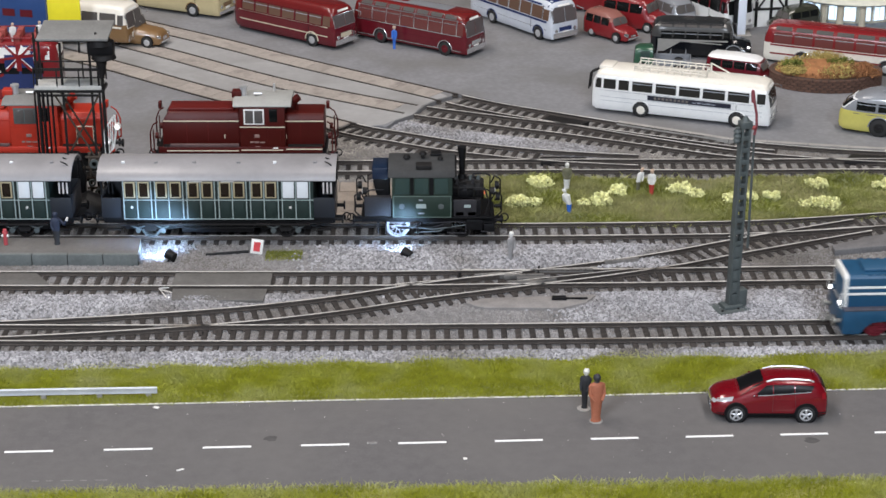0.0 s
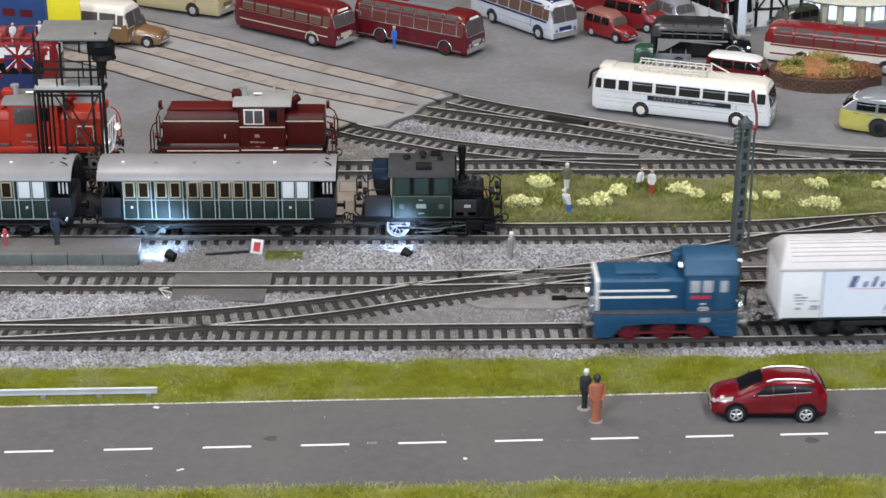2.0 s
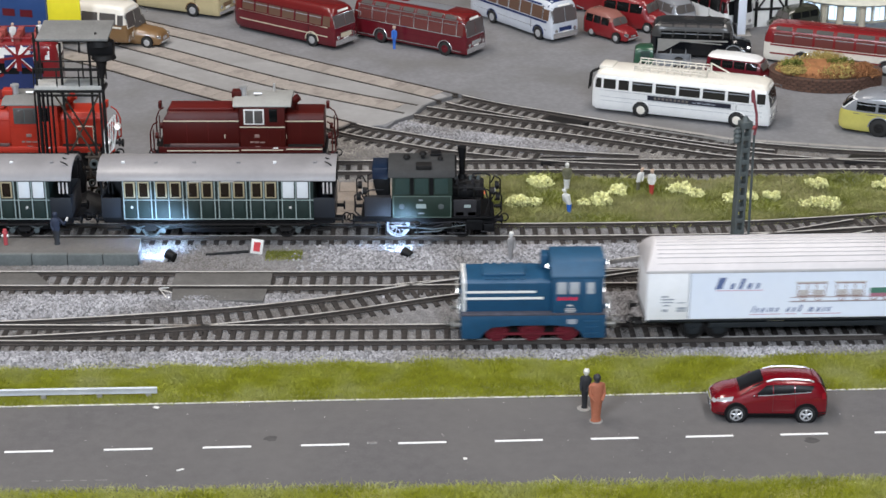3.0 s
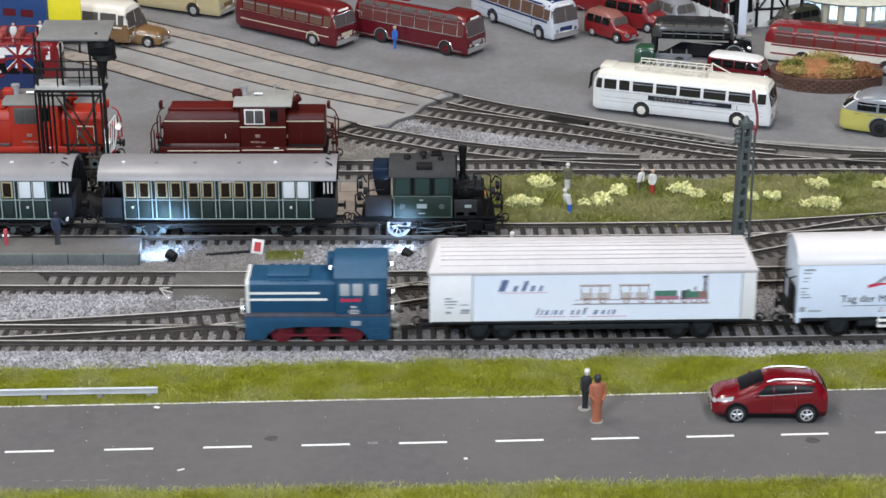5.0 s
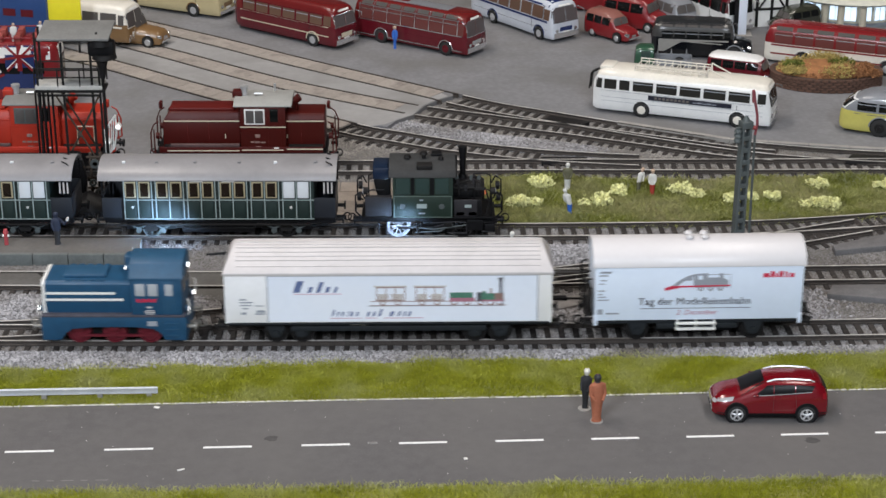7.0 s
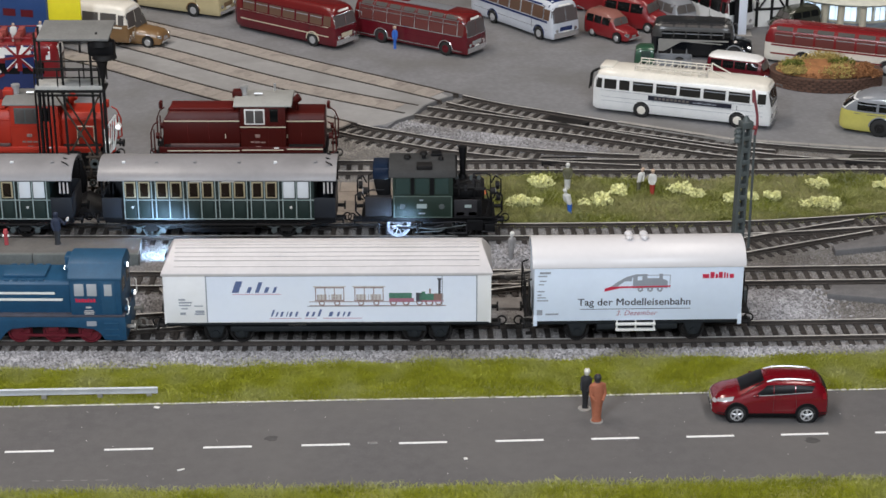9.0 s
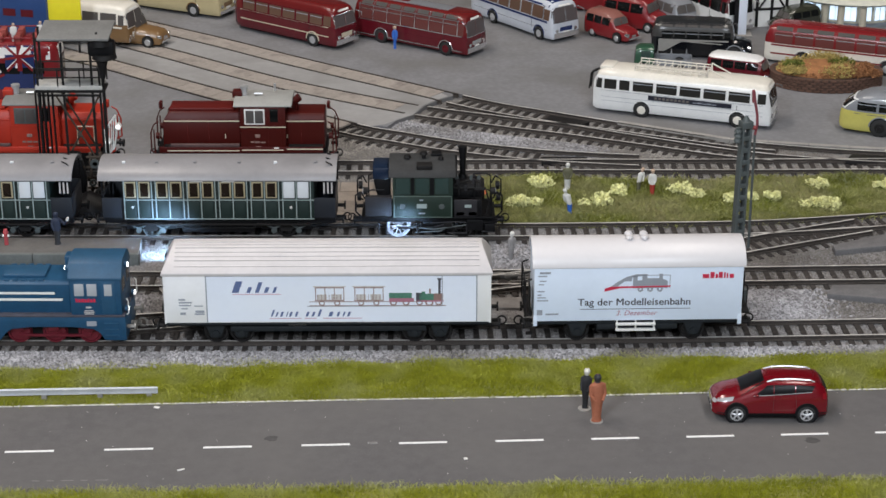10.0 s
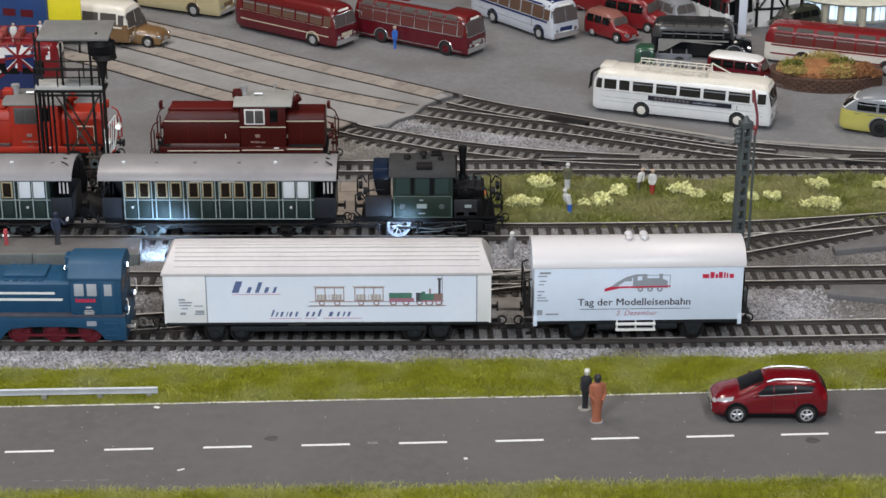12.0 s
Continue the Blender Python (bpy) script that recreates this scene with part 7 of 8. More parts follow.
tagged(part("signal_lever", tube(bm_new(), [(-123, 99, -2.4), (-101, 103, -2.2)], 0.7), M_BLACK), "black point lever lying on the ballast", "lever")


def spot_lamp(x, y, rz):
    t = thing("spot_lamp", "tiny black spotlight on the ballast shining at the train", "lamp", at(x, y, -3.8, rz), group="spotlights")
    b = bm_new()
    cyl(b, (0, 0, 0), (0, 0, 1.2), 2.2, 14, 1.8)
    part("foot", b, M_BLACK, t)
    b = bm_new()
    cyl(b, (1.4, -2.0, 3.2), (-1.4, 1.4, 4.6), 2.4, 16, 2.7)
    part("housing", b, M_BLACK, t)


spot_lamp(-18.8, 95.0, 20)
spot_lamp(-140.2, 92.4, 20)


M_COVERDARK = mat("cover_blue_grey", (0.13, 0.125, 0.127), 0.85, var=0.15, scale=0.15, bump=0.3)
M_COVER = mat("cover_grey", (0.2, 0.187, 0.18), 0.85, var=0.15, scale=0.15, bump=0.3)


def ground_plates():
    for n, pts, lab in (("cover_plate", [(-135, 55.5), (-86, 55.5), (-86, 71), (-135, 71)], "grey cover plate between the rails"), ("cover_plate", [(-133, 38), (-88, 37), (-87, 51.5), (-134, 51.5)], "grey cover plate beside the track"),
                        ("cover_plate", [(-300, 55.5), (-196, 57), (-205, 71), (-300, 71)], "dark cover plate at the left of the middle track")):
        tagged(part(n, prism(bm_new(), pts, 2, -4.1, -0.6 if "between" in lab or "dark" in lab else -0.5), M_PLATE, bevel=0.2), lab, "cover plate", kind="structure")
    for pts, top in (([(11, 37), (20, 31.5), (58, 31), (70, 37.5), (76, 47.5), (60, 46), (20, 43)], -1.7), ([(188.6, 43.9), (192, 43), (217, 37.8), (300, 40), (300, 56), (193.5, 55.2)], 0.2), ([(203, 98.5), (231, 105.2), (300, 128), (300, 142), (234, 122), (203, 106.5)], 0.2)):
        t = thing("turnout_motor_cover", "grey concrete turnout motor cover beside the rails", "cover", group="turnout covers")
        part("cover", prism(bm_new(), pts, 2, -4.2, top), M_COVER if top < 0 else M_COVERDARK, t, bevel=0.5)
    t = thing("turnout_lever", "small black turnout lever on a concrete cover", "lever", at(57, 41, -1.7))
    part("box", boxes((-3.5, 3.5, -1.4, 1.4, 0, 1.6)), M_BLACK, t, bevel=0.3)
    part("arm", boxes((3, 14, -0.4, 0.4, 0.4, 1)), M_BLACK, t)


ground_plates()


M_CHECKRAIL = mat("check_rail", (0.17, 0.16, 0.15), 0.45, 0.2, var=0.3, scale=0.1)


def slip_blades():
    """Guard rails and frogs of the double slip, and turnout blades along the ladder."""
    t = thing("double_slip", "steel blades and frogs of the double slip crossing", "turnout")
    for pts in ([(-24, 56, 0), (8, 63, 0), (40, 70, 0)], [(10, 74.5, 0), (42, 74, 0), (78, 77, 0)], [(34, 59.5, 0), (66, 67.5, 0), (96, 75.5, 0)],
                [(150, 118, 0), (185, 125.4, 0), (222, 132, 0)]):
        b = bm_new()
        for p, q in zip(pts, pts[1:]):
            d = Vector(q) - Vector(p)
            n = Vector((-d.y, d.x, 0)).normalized() * 0.4
            vs = [bm_v for bm_v in (b.verts.new((Vector(p) + s * n + Vector((0, 0, z)))) for z in (-2.2, -0.05) for s in (-1, 1))] + [b.verts.new(Vector(q) + s * n + Vector((0, 0, z))) for z in (-2.2, -0.05) for s in (-1, 1)]
            for f in ((0, 1, 3, 2), (4, 6, 7, 5), (2, 3, 7, 6), (0, 2, 6, 4), (1, 5, 7, 3), (0, 4, 5, 1)):
                b.faces.new([vs[i] for i in f]).material_index = 1 if f == (2, 3, 7, 6) else 0
        part("blade", b, [M_RAIL, M_RAILTOP], t)
    for (xa, ya), (xb, yb), w in (((30.7, 67.0), (50.9, 68.5), 0.8), ((33.0, 59.3), (49.4, 60.7), 0.8), ((46.6, 74.2), (76.2, 74.9), 0.5), ((21.2, 49.5), (56.9, 63.5), 0.5), ((37.1, 64.2), (51.3, 64.9), 0.8), ((15.9, 67.8), (30.2, 70.6), 0.8), ((82.7, 85.1), (100.4, 89.6), 0.8)):
        d = Vector((xb - xa, yb - ya, 0)).normalized()
        n = Vector((-d.y, d.x, 0)) * w
        part("check_rail", prism(bm_new(), [(xa - n.x, ya - n.y), (xb - n.x, yb - n.y), (xb + n.x, yb + n.y), (xa + n.x, ya + n.y)], 2, -2.2, 0.1), M_CHECKRAIL, t, bevel=0.15)
    for x, y in ((40, 68.4), (48, 75), (66, 63.5), (8, 70.6)):
        part("point_rod", tube(bm_new(), [(x, y - 5, -1.2), (x + 1, y + 6, -1.2)], 0.5), M_BLACK, t)
    for x, y in ((-22, 56), (88, 76.5), (32, 69), (-130, 8.7)):
        part("frog", prism(bm_new(), [(x - 7, y - 2.2), (x + 8, y - 1), (x + 8, y + 1.6), (x - 7, y + 0.5)], 2, -2.3, -0.2), M_PLATE, t, bevel=0.2)


slip_blades()


# ---- model figures: plain one-piece statuettes ----
def figurine(label, x, y, z, h, coat_mat, leg_mat, head_mat, turn=0.0, lean=0.0, stout=1.0, arms=True, raised=False):
    bm = bm_new()
    s = h / 20.0
    rings = [(0.0, 1.6, 1.5, 0), (0.6, 1.9, 1.3, 0), (1.5, 1.5, 1.2, 0), (5, 1.75, 1.35, 0), (8.6, 2.1, 1.55, 0), (9.2, 2.3, 1.6, 1), (11.5, 2.2, 1.5, 1), (14, 2.7, 1.6, 1), (15.8, 2.6, 1.4, 1), (16.6, 1.0, 0.9, 1),
             (17.0, 0.9, 0.9, 2), (17.8, 1.35, 1.4, 2), (18.9, 1.45, 1.5, 2), (19.7, 1.0, 1.0, 2), (20.0, 0.3, 0.3, 2)]
    loops = []
    for zz, a, b, k in rings:
        ox = lean * max(0.0, zz - 8) * s
        w = stout if k < 2 else 1.0
        loops.append([bm.verts.new((ox + a * w * s * math.cos(2 * math.pi * i / 14), b * w * s * math.sin(2 * math.pi * i / 14), zz * s)) for i in range(14)])
    for (l0, l1), r in zip(zip(loops, loops[1:]), rings[1:]):
        for i in range(14):
            f = bm.faces.new((l0[i], l0[(i + 1) % 14], l1[(i + 1) % 14], l1[i]))
            f.material_index = r[3]
    bm.faces.new(loops[0][::-1])
    bm.faces.new(loops[-1])
    if arms:
        for sy in (-1, 1):
            n0 = len(bm.faces)
            ox = lean * 7 * s
            if raised and sy > 0:
                cyl(bm, (2.2 * s, 0, 15.2 * s), (4.6 * s, -1.0 * s, 12.6 * s), 0.85 * s, 8, 0.7 * s)
                cyl(bm, (4.5 * s, -1.0 * s, 12.5 * s), (6.4 * s, -2.0 * s, 15.4 * s), 0.75 * s, 8, 0.6 * s)
                bm.faces.ensure_lookup_table()
                for f in bm.faces[n0:]:
                    f.material_index = 1
                n1 = len(bm.faces)
                cyl(bm, (6.3 * s, -2.0 * s, 15.2 * s), (6.9 * s, -2.3 * s, 17.0 * s), 0.9 * s, 8, 0.6 * s)
                bm.faces.ensure_lookup_table()
                for f in bm.faces[n1:]:
                    f.material_index = 3
                continue
            cyl(bm, (sy * 2.2 * stout * s + ox, 0, 15.4 * s), (sy * 2.5 * stout * s + ox * 0.7, -0.8 * s, 11.5 * s), 0.85 * s, 8, 0.7 * s)
            cyl(bm, (sy * 2.5 * stout * s + ox * 0.7, -0.8 * s, 11.6 * s), (sy * 1.4 * s + ox * 0.6, -2.0 * s, 9.4 * s), 0.7 * s, 8, 0.5 * s)
            bm.faces.ensure_lookup_table()
            for f in bm.faces[n0:]:
                f.material_index = 1
    ob = new("figurine", mesh_of("figurine", bm, [leg_mat, coat_mat, head_mat, F_WHITE]))
    ob.matrix_basis = at(x, y, z, turn)
    return tagged(ob, label, "figurine", group="figurines")


F_SKIN = mat("painted_head", (0.5, 0.36, 0.27), 0.7)
F_WHITEHAIR = mat("painted_white_head", (0.62, 0.6, 0.52), 0.7)
F_DARK = mat("painted_black", (0.025, 0.025, 0.028), 0.7)
F_RUST = mat("painted_rust", (0.35, 0.115, 0.06), 0.7, var=0.12, scale=0.5)
F_BLUE = mat("painted_blue", (0.03, 0.13, 0.5), 0.6)
F_NAVY = mat("painted_navy", (0.02, 0.028, 0.055), 0.7)
F_OLIVE = mat("painted_olive", (0.12, 0.115, 0.07), 0.7)
F_WHITE = mat("painted_white", (0.66, 0.65, 0.62), 0.7)
F_GREY = mat("painted_grey", (0.28, 0.27, 0.27), 0.7)
F_RED = mat("painted_red", (0.45, 0.05, 0.035), 0.7)
figurine("plain rust-brown coated model figure on the road", 65.9, -84, -3, 22.6, F_RUST, F_RUST, F_DARK, 20, 0, 1.15)
figurine("plain black suited model figure with pale head", 61.8, -72, -3, 19.5, F_DARK, F_DARK, F_WHITEHAIR, -20, 0.05, 0.8)
for fx, fy in ((66, -84), (61.5, -72.5)):
    b_ = bm_new()
    cyl(b_, (fx, fy, -3.02), (fx, fy, -2.7), 2.9, 18)
    tagged(part("figure_base", b_, M_CONC), "thin clear disc under a model figure", "base")
figurine("plain navy model figure raising a pale hand on the platform", -200, 101, 2.6, 18, F_NAVY, F_DARK, F_NAVY, 10, raised=True)
figurine("plain grey model figure beside the track", 34.6, 90.5, -3.6, 17.6, F_GREY, F_GREY, F_WHITE, 40, 0.06, 0.9)
figurine("plain olive coated model figure in the meadow", 69.5, 191, -2.4, 17, F_OLIVE, F_WHITE, F_WHITE, 0, 0, 1.1)
figurine("plain model figure with blue trousers bending over", 68.6, 154, -2.4, 15.5, F_WHITE, F_BLUE, F_WHITE, 180, 0.35, 0.9)
figurine("plain pale model figure leaning in the meadow", 109.3, 189, -2.4, 14.5, F_WHITE, F_OLIVE, F_SKIN, 20, 0.3, 0.9)
figurine("plain model figure with red trousers in the meadow", 116.4, 183.5, -2.4, 16, F_WHITE, F_RED, F_SKIN, -20, 0, 0.95)
figurine("plain blue model figure beside the coach", -33.6, 460, -0.7, 16.4, F_BLUE, F_BLUE, F_SKIN, 0, 0, 0.7)


def hydrant():
    t = thing("hydrant", "small faded red hydrant on the platform", "hydrant", at(-226.5, 100.5, 2.6))
    b = bm_new()
    cyl(b, (0, 0, 0), (0, 0, 6.5), 1.1, 12)
    cyl(b, (0, 0, 6.5), (0, 0, 8.6), 1.5, 12, 0.9)
    part("body", b, mat("faded_red", (0.42, 0.06, 0.07), 0.6), t)
    b = bm_new()
    cyl(b, (-1.8, 0, 5), (1.8, 0, 5), 0.7, 10)
    part("outlet", b, M_WHITE, t)


hydrant()


# ---- flowering bushes, planter ----
def clump(rnd_, cx, cy, cz, rx, ry, rz, n, size):
    """A cloud of small leaf flakes with an uneven outline."""
    v, f = [], []
    lobes = [(rnd_.uniform(-0.6, 0.6), rnd_.uniform(-0.6, 0.6), rnd_.uniform(0.1, 0.6), rnd_.uniform(0.3, 0.6)) for _ in range(7)]
    for i in range(n):
        lx, ly, lz, lr = lobes[i % 7]
        d = Vector((rnd_.gauss(0, 1), rnd_.gauss(0, 1), rnd_.gauss(0, 1))).normalized() * lr * rnd_.uniform(0.5, 1.0)
        p = Vector((cx + rx * (lx + d.x), cy + ry * (ly + d.y), max(cz, cz + rz * (lz + d.z))))
        a = Vector((rnd_.gauss(0, 1), rnd_.gauss(0, 1), rnd_.gauss(0, 1))).normalized()
        b = a.orthogonal().normalized()
        c = a.cross(b)
        k = len(v)
        s = size * rnd_.uniform(0.6, 1.3)
        v += [p + b * s, p + c * s, p - b * s, p - c * s, p + a * s * 0.6]
        f += [(k, k + 1, k + 4), (k + 1, k + 2, k + 4), (k + 2, k + 3, k + 4), (k + 3, k, k + 4), (k + 3, k + 2, k + 1, k)]
    return v, f


def foliage(name, v, f, material, parent):
    me = bpy.data.meshes.new(name)
    me.from_pydata([p * MM for p in v], [], f)
    me.materials.append(material)
    ob = new(name, me)
    ob.parent = parent
    return ob


def bush(x, y, rx, ry, seed):
    r = random.Random(seed)
    t = thing("flowering_bush", "low pale yellow flowering bush in the meadow", "bush", at(x, y, -2.3), group="flowering bushes")
    foliage("blossom", *clump(r, 0, 0, 1.4, rx * 1.05, ry, 5.6, 560, 0.9), M_FLOWER, t)
    foliage("leaves", *clump(r, 0, 0, 0.6, rx * 0.9, ry * 0.9, 2.4, 110, 0.6), M_LEAF, t)


for i_, (bx, by, brx, bry) in enumerate(((53, 197, 8, 4.5), (43, 164, 11, 6), (83, 169, 10, 7), (96, 184, 6, 5), (135.5, 181, 10, 9), (166, 172, 11, 5.5), (210, 194, 6.5, 7), (206.5, 164, 11, 9), (248, 193, 7, 5), (181, 172, 6, 5))):
    bush(bx, by, brx, bry, 50 + i_)


M_SOIL2 = mat("planter_mortar", (0.075, 0.045, 0.033), 0.95, var=0.25, scale=0.2, bump=0.6)


def planter():
    t = thing("round_planter", "round brick planter filled with autumn coloured shrubs", "planter", at(250, 386, -0.7))
    rx, ry = 36.0, 25.0
    pts = [(rx * math.cos(2 * math.pi * i / 40), ry * math.sin(2 * math.pi * i / 40)) for i in range(40)]
    part("core", prism(bm_new(), [(p[0] * 1.005, p[1] * 1.005) for p in pts], 2, 0, 8.4), M_SOIL2, t)
    me = mesh_of("brick", boxes((-1.9, 1.9, -0.8, 0.8, -0.75, 0.75)), M_BRICK, 0.15)
    for lay in range(5):
        for i in range(44):
            a = 2 * math.pi * (i + 0.5 * (lay % 2)) / 44
            nx, ny = math.cos(a) / rx, math.sin(a) / ry
            share("brick", me, t, at(rx * math.cos(a), ry * math.sin(a), 0.9 + lay * 1.75, math.degrees(math.atan2(ny, nx)) + 90))
    r = random.Random(4)
    part("mound", Hull([(-34, 7, 8, 3), (-28, 7, 11, 14), (-10, 7, 14, 21), (10, 7, 14, 21), (26, 7, 11, 14), (34, 7, 8, 3)], 2.2, 0.5, 0.1).mesh(), M_RUST, t)
    v, f = clump(r, 19, -6, 9, 16, 17, 4.5, 2000, 0.6)
    foliage("rust_shrubs", v, f, M_RUST, t)
    v, f = clump(r, 2, -13, 8.5, 31, 11, 3, 1800, 0.6)
    foliage("rust_shrubs", v, f, M_RUST, t)
    v, f = clump(r, -8, 0, 9, 27, 22, 8, 7000, 0.6)
    foliage("straw_shrubs", v, f, M_STRAW, t)
    for gx, gy in ((8, -2), (-24, -4)):
        v, f = clump(r, gx, gy, 12, 9, 5, 5, 300, 0.65)
        foliage("green_shrub", v, f, M_LEAF, t)


planter()


# ---- buildings and left corner ----
def timber_house():
    t = thing("half_timbered_house", "white half-timbered house wall with dark beams", "house", at(219, 527, -0.7, 10))
    part("wall", boxes((-8, 36, -14, 14, 0, 80)), M_WHITE, t)
    for x in (-8, 2, 13, 24, 35):
        part("beam", boxes((x - 1, x + 1, -14.6, -13.6, 0, 80)), M_DARK, t)
    for z in (12, 26, 46, 66):
        part("beam", boxes((-8, 36, -14.5, -13.6, z, z + 1.8)), M_DARK, t)
    part("brace", tube(bm_new(), [(3, -14.2, 13), (12, -14.2, 26)], 0.8), M_DARK, t)
    part("brace", tube(bm_new(), [(14, -14.2, 26), (23, -14.2, 13)], 0.8), M_DARK, t)
    part("door_post", boxes((-13, -8.5, -16, -14, 0, 60)), M_BLACK, t)
    part("roof", prism(bm_new(), [(-20, 78), (0, 98), (20, 78)], 0, -12, 40), M_DARK, t)


timber_house()


def flag_pillar():
    t = thing("petrol_pump", "white and pale blue petrol pump pillar", "pump", at(209, 494, -0.7))
    part("body", boxes((-5, 4, -4, 4, 0, 32)), M_PANEL, t, bevel=0.6)
    part("stripe", boxes((-5.2, -2, -4.2, 4.2, 0, 32)), P_BLACK, t)
    part("step", boxes((-8, 8, -7, 7, 0, 1.2)), M_CONC, t, bevel=0.2)


flag_pillar()


def pavilion():
    t = thing("round_pavilion", "cream round pavilion with wide canopy and lit windows", "pavilion", at(300, 566, -0.7))
    b = bm_new()
    cyl(b, (0, 0, 0), (0, 0, 34), 44, 48)
    part("drum", b, mat("pavilion_wall", (0.5, 0.46, 0.36), 0.7), t)
    b = bm_new()
    cyl(b, (0, 0, 15), (0, 0, 17.5), 55, 56, 60)
    cyl(b, (0, 0, 17.5), (0, 0, 20), 60, 56, 54)
    part("canopy", b, mat("canopy_cream", (0.6, 0.6, 0.52), 0.6), t, "pale cream round canopy")
    for i in range(14):
        a = math.radians(-170 + i * 14)
        m = Matrix.Rotation(a, 4, "Z")
        w = part("window", boxes((43.6, 44.4, -4.2, 4.2, 2, 14)), M_LITWIN, t, m=m)
        part("window_bar", boxes((44.2, 44.7, -0.2, 0.2, 2, 14), (44.2, 44.7, -4.4, -4.0, 1.5, 14.5), (44.2, 44.7, 4.0, 4.4, 1.5, 14.5)), M_WHITE, w)
    for a in (-150, -122, -108, -90, -60):
        b = bm_new()
        q = (50 * math.cos(radians(a)), 50 * math.sin(radians(a)))
        cyl(b, (*q, 0), (*q, 16), 2.6, 14)
        part("column", b, M_CREAM, t)


pavilion()


def double_decker():
    """Open-top double-decker with a painted flag ribbon."""
    t = thing("double_decker_bus", "red open-top double-decker bus with flag ribbon livery", "bus", at(-301, 346, -0.7, 2), group="parked buses")
    hull = Hull([(-60, 5, 34, 10), (-58, 4, 40, 13), (-50, 4, 42, 14), (50, 4, 42, 14), (56, 4, 41, 13.5), (59, 4, 38, 12), (60, 6, 34, 10.5)], 8, 0.02, 0.5)
    part("body", hull.mesh(), P_RED, t)
    for s in (-1, 1):
        part("lower_band", hull.pane(1, s, rect(-56, 50, 12, 26), 8, 2, 0.15), P_NAVY, t)
        part("upper_band", hull.pane(1, s, rect(-50, 55, 31, 39), 8, 2, 0.15), M_WHITE, t)
        for i in range(7):
            part("side_window", hull.pane(1, s, rect(-54 + i * 15.2, -40.4 + i * 15.2, 22, 29), 2, 2, 0.25), M_GLASS, t)
    part("flag_field", hull.pane(1, -1, rect(27, 45, 26, 40), 2, 2, 0.3), P_NAVY, t)
    for k, (x0, z0, x1, z1, mm) in enumerate(((28, 25, 44, 40, M_WHITE), (28, 40, 44, 25, M_WHITE), (33.6, 26, 38.4, 40, M_WHITE), (28, 24, 44, 40, P_RED), (28, 40, 44, 24, P_RED), (34.5, 24, 37.5, 40, P_RED), (20, 31, 54, 35, P_RED), (-10, 8, 24, 24, M_WHITE), (-8, 6, 26, 22, P_RED))):
        d = Vector((x1 - x0, z1 - z0)).normalized() * 0.75
        q = ((x0 + d.y, z0 - d.x), (x1 + d.y, z1 - d.x), (x1 - d.y, z1 + d.x), (x0 - d.y, z0 + d.x)) if x1 - x0 > 4 else rect(x0, x1, z0, z1)
        part("flag_ribbon", hull.pane(1, -1, q, 6, 2, 0.35 + 0.08 * k), mm, t)
    for x0, x1 in ((2, 5), (6, 9), (12, 16)):
        part("livery_letter", hull.pane(1, -1, rect(x0, x1, 33.5, 37), 1, 1, 0.4), P_NAVY, t)
    part("front_window", hull.pane(0, 1, rect(-9, 9, 18, 29), 4, 2, 0.2), M_GLASS, t)
    part("front_panel", hull.pane(0, 1, rect(-9, 9, 31, 38), 4, 2, 0.2), M_WHITE, t)
    part("top_rail", tube(bm_new(), [(-55, -13.4, 45), (57, -13.4, 45), (57, 13.4, 45), (-55, 13.4, 45)], 0.5), P_RED, t)
    for x in range(-50, 60, 14):
        for y in (-13.4, 13.4):
            part("rail_post", tube(bm_new(), [(x, y, 40), (x, y, 45)], 0.4), P_RED, t)
    for x in range(-44, 50, 11):
        for y in (-7, 6):
            part("seat", boxes((x, x + 4, y - 4, y + 4, 41, 46)), P_SEAT, t, bevel=0.6)
    road_wheels(t, (-36, 34), 14, 5.6, M_SILVER)


double_decker()
for px_, py_ in ((-288, 342), (-268, 338), (-252, 342)):
    figurine("plain white model figure on the open deck", px_, py_, 40, 13, F_WHITE, F_WHITE, F_SKIN, 0, 0.05, 1.1)


def box_lorry():
    t = thing("box_lorry", "blue and brown long lorry with red lettering bars", "lorry", at(-312, 470, -0.7, -14))
    part("box", boxes((-60, 48, -14, 14, 14, 42)), P_BLUE, t, bevel=1)
    part("skirt", boxes((-60, 48, -14.2, 14.2, 4, 14)), P_BROWN, t, bevel=0.6)
    for i in range(4):
        part("lettering_bar", boxes((-10 + i * 13, -1 + i * 13, -14.4, -13.8, 26, 31)), P_MAROON, t)
    road_wheels(t, (-36, 30), 14, 5, M_SILVER)


box_lorry()


def yellow_board():
    t = thing("yellow_board", "bright yellow sign board behind the tower", "sign", at(-257, 448, -0.7))
    part("board", boxes((-14, 11, -0.6, 0.6, 13, 44)), M_YELLOW, t, bevel=0.2)
    for x in (-10, 8):
        part("post", boxes((x - 0.7, x + 0.7, 0.4, 1.6, 0, 30)), M_DARK, t)


yellow_board()


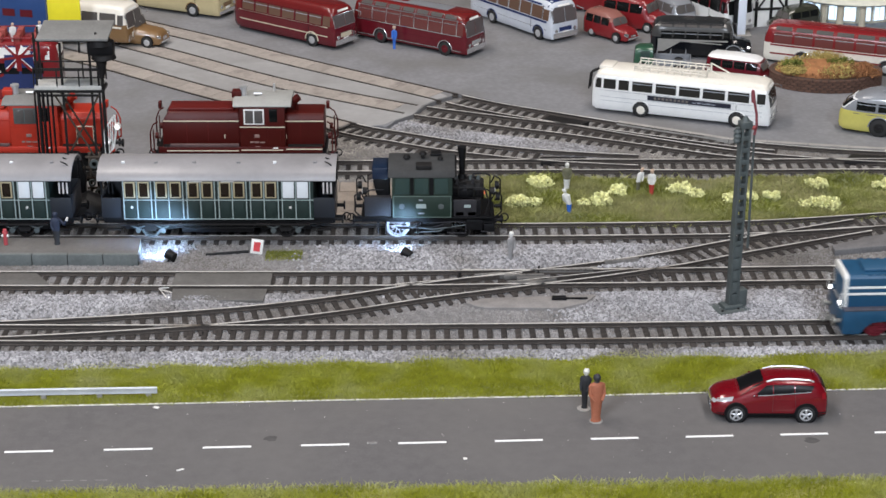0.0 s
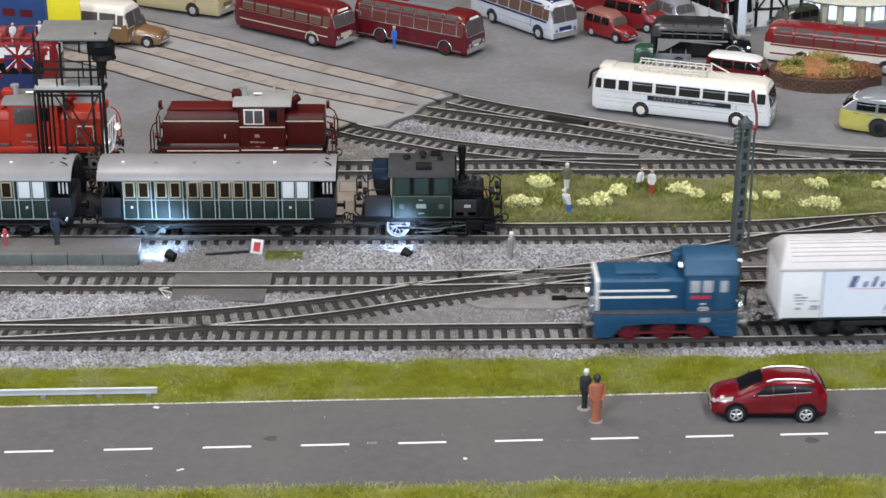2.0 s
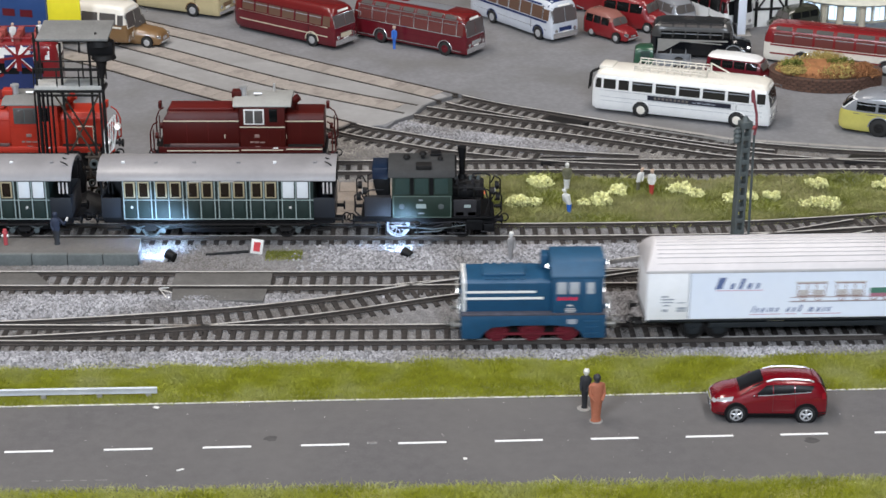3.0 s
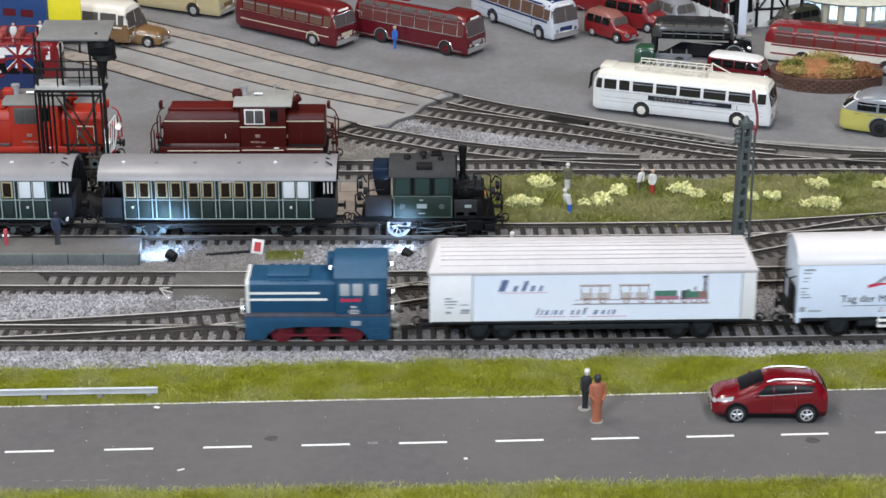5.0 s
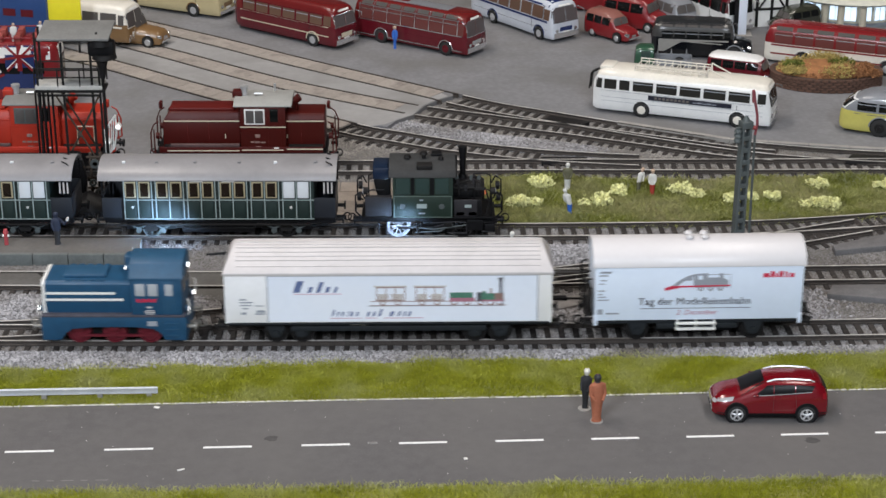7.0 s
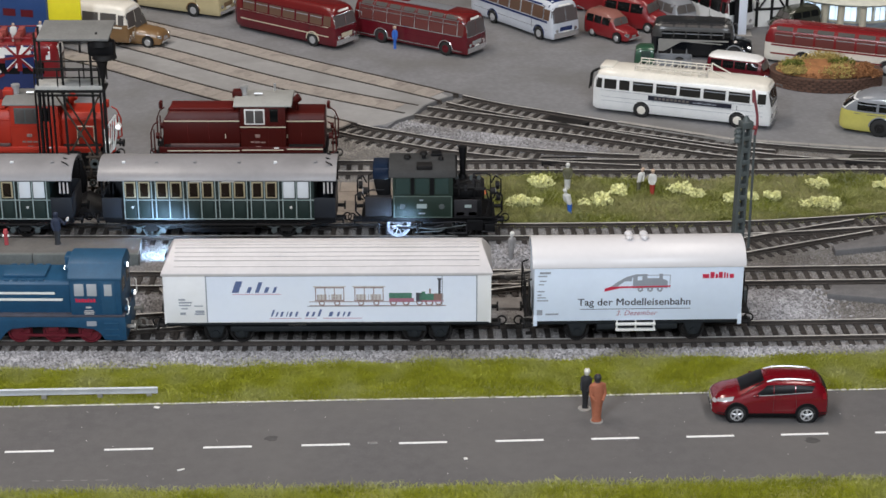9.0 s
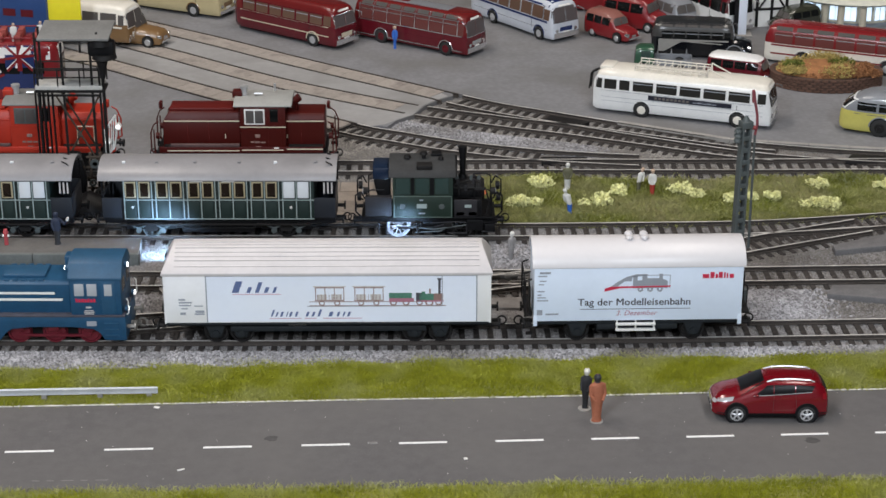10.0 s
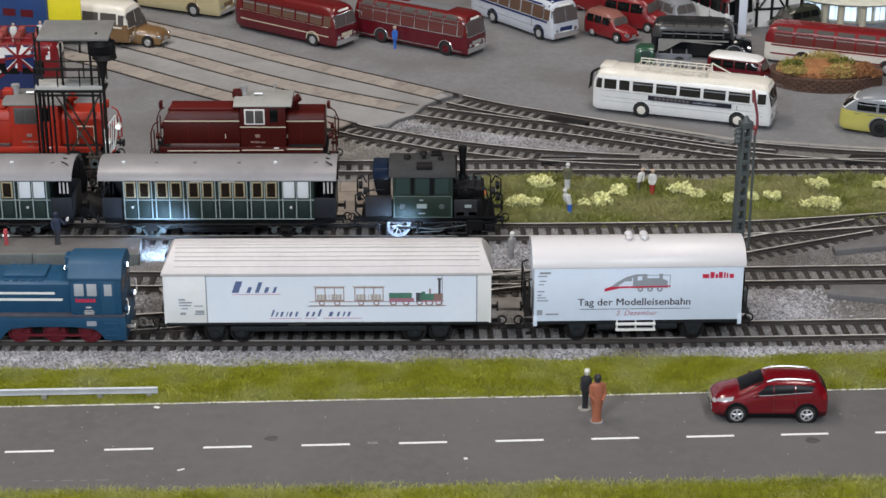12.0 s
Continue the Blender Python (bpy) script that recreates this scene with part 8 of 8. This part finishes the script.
# ---- concrete strips of the embedded tracks and yard kerb ----
def slab_strip(label, line, x0, x1, w0, w1, step=15.0, z=-0.7, top=-0.25, material=None):
    t = thing("paving_strip", label, "paving", kind="structure")
    pts = line_points(line, x0, x1, step)
    for (xa, ya, aa), (xb, yb, ab) in zip(pts, pts[1:]):
        b = bm_new()
        na, nb = (-math.sin(aa), math.cos(aa)), (-math.sin(ab), math.cos(ab))
        g = 0.02
        xb2, yb2 = xb + (xa - xb) * g, yb + (ya - yb) * g
        prism(b, [(xa + na[0] * w0, ya + na[1] * w0), (xb2 + nb[0] * w0, yb2 + nb[1] * w0), (xb2 + nb[0] * w1, yb2 + nb[1] * w1), (xa + na[0] * w1, ya + na[1] * w1)], 2, z - 0.6, top)
        part("slab", b, material or M_SLAB, t)


slab_strip("pinkish concrete slabs between embedded rails", LINE_F, -300, -60, -7.6, 7.6)
slab_strip("pinkish concrete slabs between embedded rails", LINE_H, -280, -24, -7.6, 7.6)
slab_strip("pinkish concrete slabs between embedded rails", LINE_G, -280, 2, -7.6, 7.6)
KERB = [(60, 331), (110, 303.5), (150, 284), (175, 271.5), (191, 268.5), (253, 256.5), (330, 246.5)]
slab_strip("pale kerb stones along the yard edge", KERB, 108, 320, -2.2, 1.2, 24, -2.0, 0.1, M_CONC)


def beige_forecourt():
    """Pale paving between the steam train's track and the rear track."""
    t = thing("beige_paving", "pale beige paving slabs between the tracks", "paving", kind="structure")
    me = mesh_of("slab", boxes((-9.3, 9.3, -7.3, 7.3, -1.2, 0)), mat("beige_slab", (0.25, 0.215, 0.185), 0.9, var=0.15, scale=0.1, rnd=0.12, bump=0.3), 0.3)
    for i in range(5):
        for j in range(4):
            share("slab", me, t, at(-72 + i * 19.0 + (j % 2) * 4, 153 + j * 15, -2.4))


beige_forecourt()


M_FADED = mat("faded_paint", (0.2, 0.19, 0.185), 0.85, var=0.25, scale=0.6)


def road_flecks():
    stones("road_grit", 100, (-230, 230, [(-230, -140), (230, -132)], [(-230, -72), (230, -54)]), 0.24, -3.0, "tiny pale grit scattered on the asphalt", None, M_EDGE)
    for x, y, w, d, a, mm in ((-108, -127, 3.2, 1.0, 30, M_EDGE), (9.2, -117.5, 1.6, 1.6, 10, M_EDGE), (-30, -104, 4.2, 1.5, 5, M_FADED), (-125.5, -71.5, 2.6, 1.6, -20, M_EDGE)):
        tagged(part("litter", boxes((-w / 2, w / 2, -d / 2, d / 2, 0, 0.35)), mm, bevel=0.12, m=at(x, y, -3.0, a)), "tiny pale crumb lying on the asphalt", "litter")
    for i in range(7):
        tagged(part("paint_trace", boxes((-1.4 + 0.3 * (i % 3), 1.6, -0.25 + 0.1 * (i % 2), 0.25, 0, 0.1)), M_FADED, m=at(-166 + i * 4.6 + (i * 7 % 3), -136.2 + 0.15 * i, -3.02, 2)), "worn white paint trace on the asphalt", "paint mark")
    stain = mat("oil_stain", (0.062, 0.059, 0.058), 0.8, var=0.2, scale=0.3)
    for x, y, r in ((-73, -99.5, 3.4), (156, -101, 3.8)):
        b = bm_new()
        rr = random.Random(int(x))
        prism(b, [(r * rr.uniform(0.6, 1.1) * math.cos(k * 0.45), 0.8 * r * rr.uniform(0.6, 1.1) * math.sin(k * 0.45)) for k in range(14)], 2, -0.1, 0.05)
        tagged(part("oil_stain", b, stain, m=at(x, y, -3.0)), "small dark oil stain on the asphalt", "stain")


road_flecks()
blades("moss_patch", 2600, (-92, -73, [(-92, 94), (-73, 93)], [(-92, 104), (-73, 105)]), 1.2, M_GRASS_DARK, -3.0, "olive moss patch on the ballast")


def lineside_wires():
    t = thing("point_wire", "bent pale wire frame on the sleepers", "wire")
    part("wire", tube(bm_new(), [(-141, 53, -1.6), (-130, 46, -1.4), (-128, 42, -1.6), (-136, 43, -1.6), (-141, 53, -1.2), (-131, 55, -1.0)], 0.35), M_RAILTOP, t)


lineside_wires()


def coal_heap():
    t = thing("coal_heap", "small dark heap of coal between the coaches", "coal heap", at(-194, 162, -3.2))
    part("core", Hull([(-16, 0, 1.5, 4), (-10, 0, 7, 9), (0, 0, 12, 11), (9, 0, 8, 9), (15, 0, 1.5, 4)], 2.2, 0.5, 0.1).mesh(), M_BLACK, t)
    r = random.Random(9)
    v, f = clump(r, 0, 0, 1, 16, 10, 9, 500, 0.9)
    foliage("lumps", v, f, M_DARK, t)


coal_heap()


def timber_decks():
    for pts, top in (([(61, 308), (84, 297), (90, 305), (67, 317)], -0.3), ([(57, 233.5), (84, 233), (84, 241), (57, 242)], -0.3), ([(234, 234.5), (262, 232), (262, 243), (240, 246)], -0.3)):
        tagged(part("turnout_deck", prism(bm_new(), pts, 2, -3.4, top), M_DARK, bevel=0.2), "dark turnout drive plate across the rails", "turnout drive")


timber_decks()


motions()
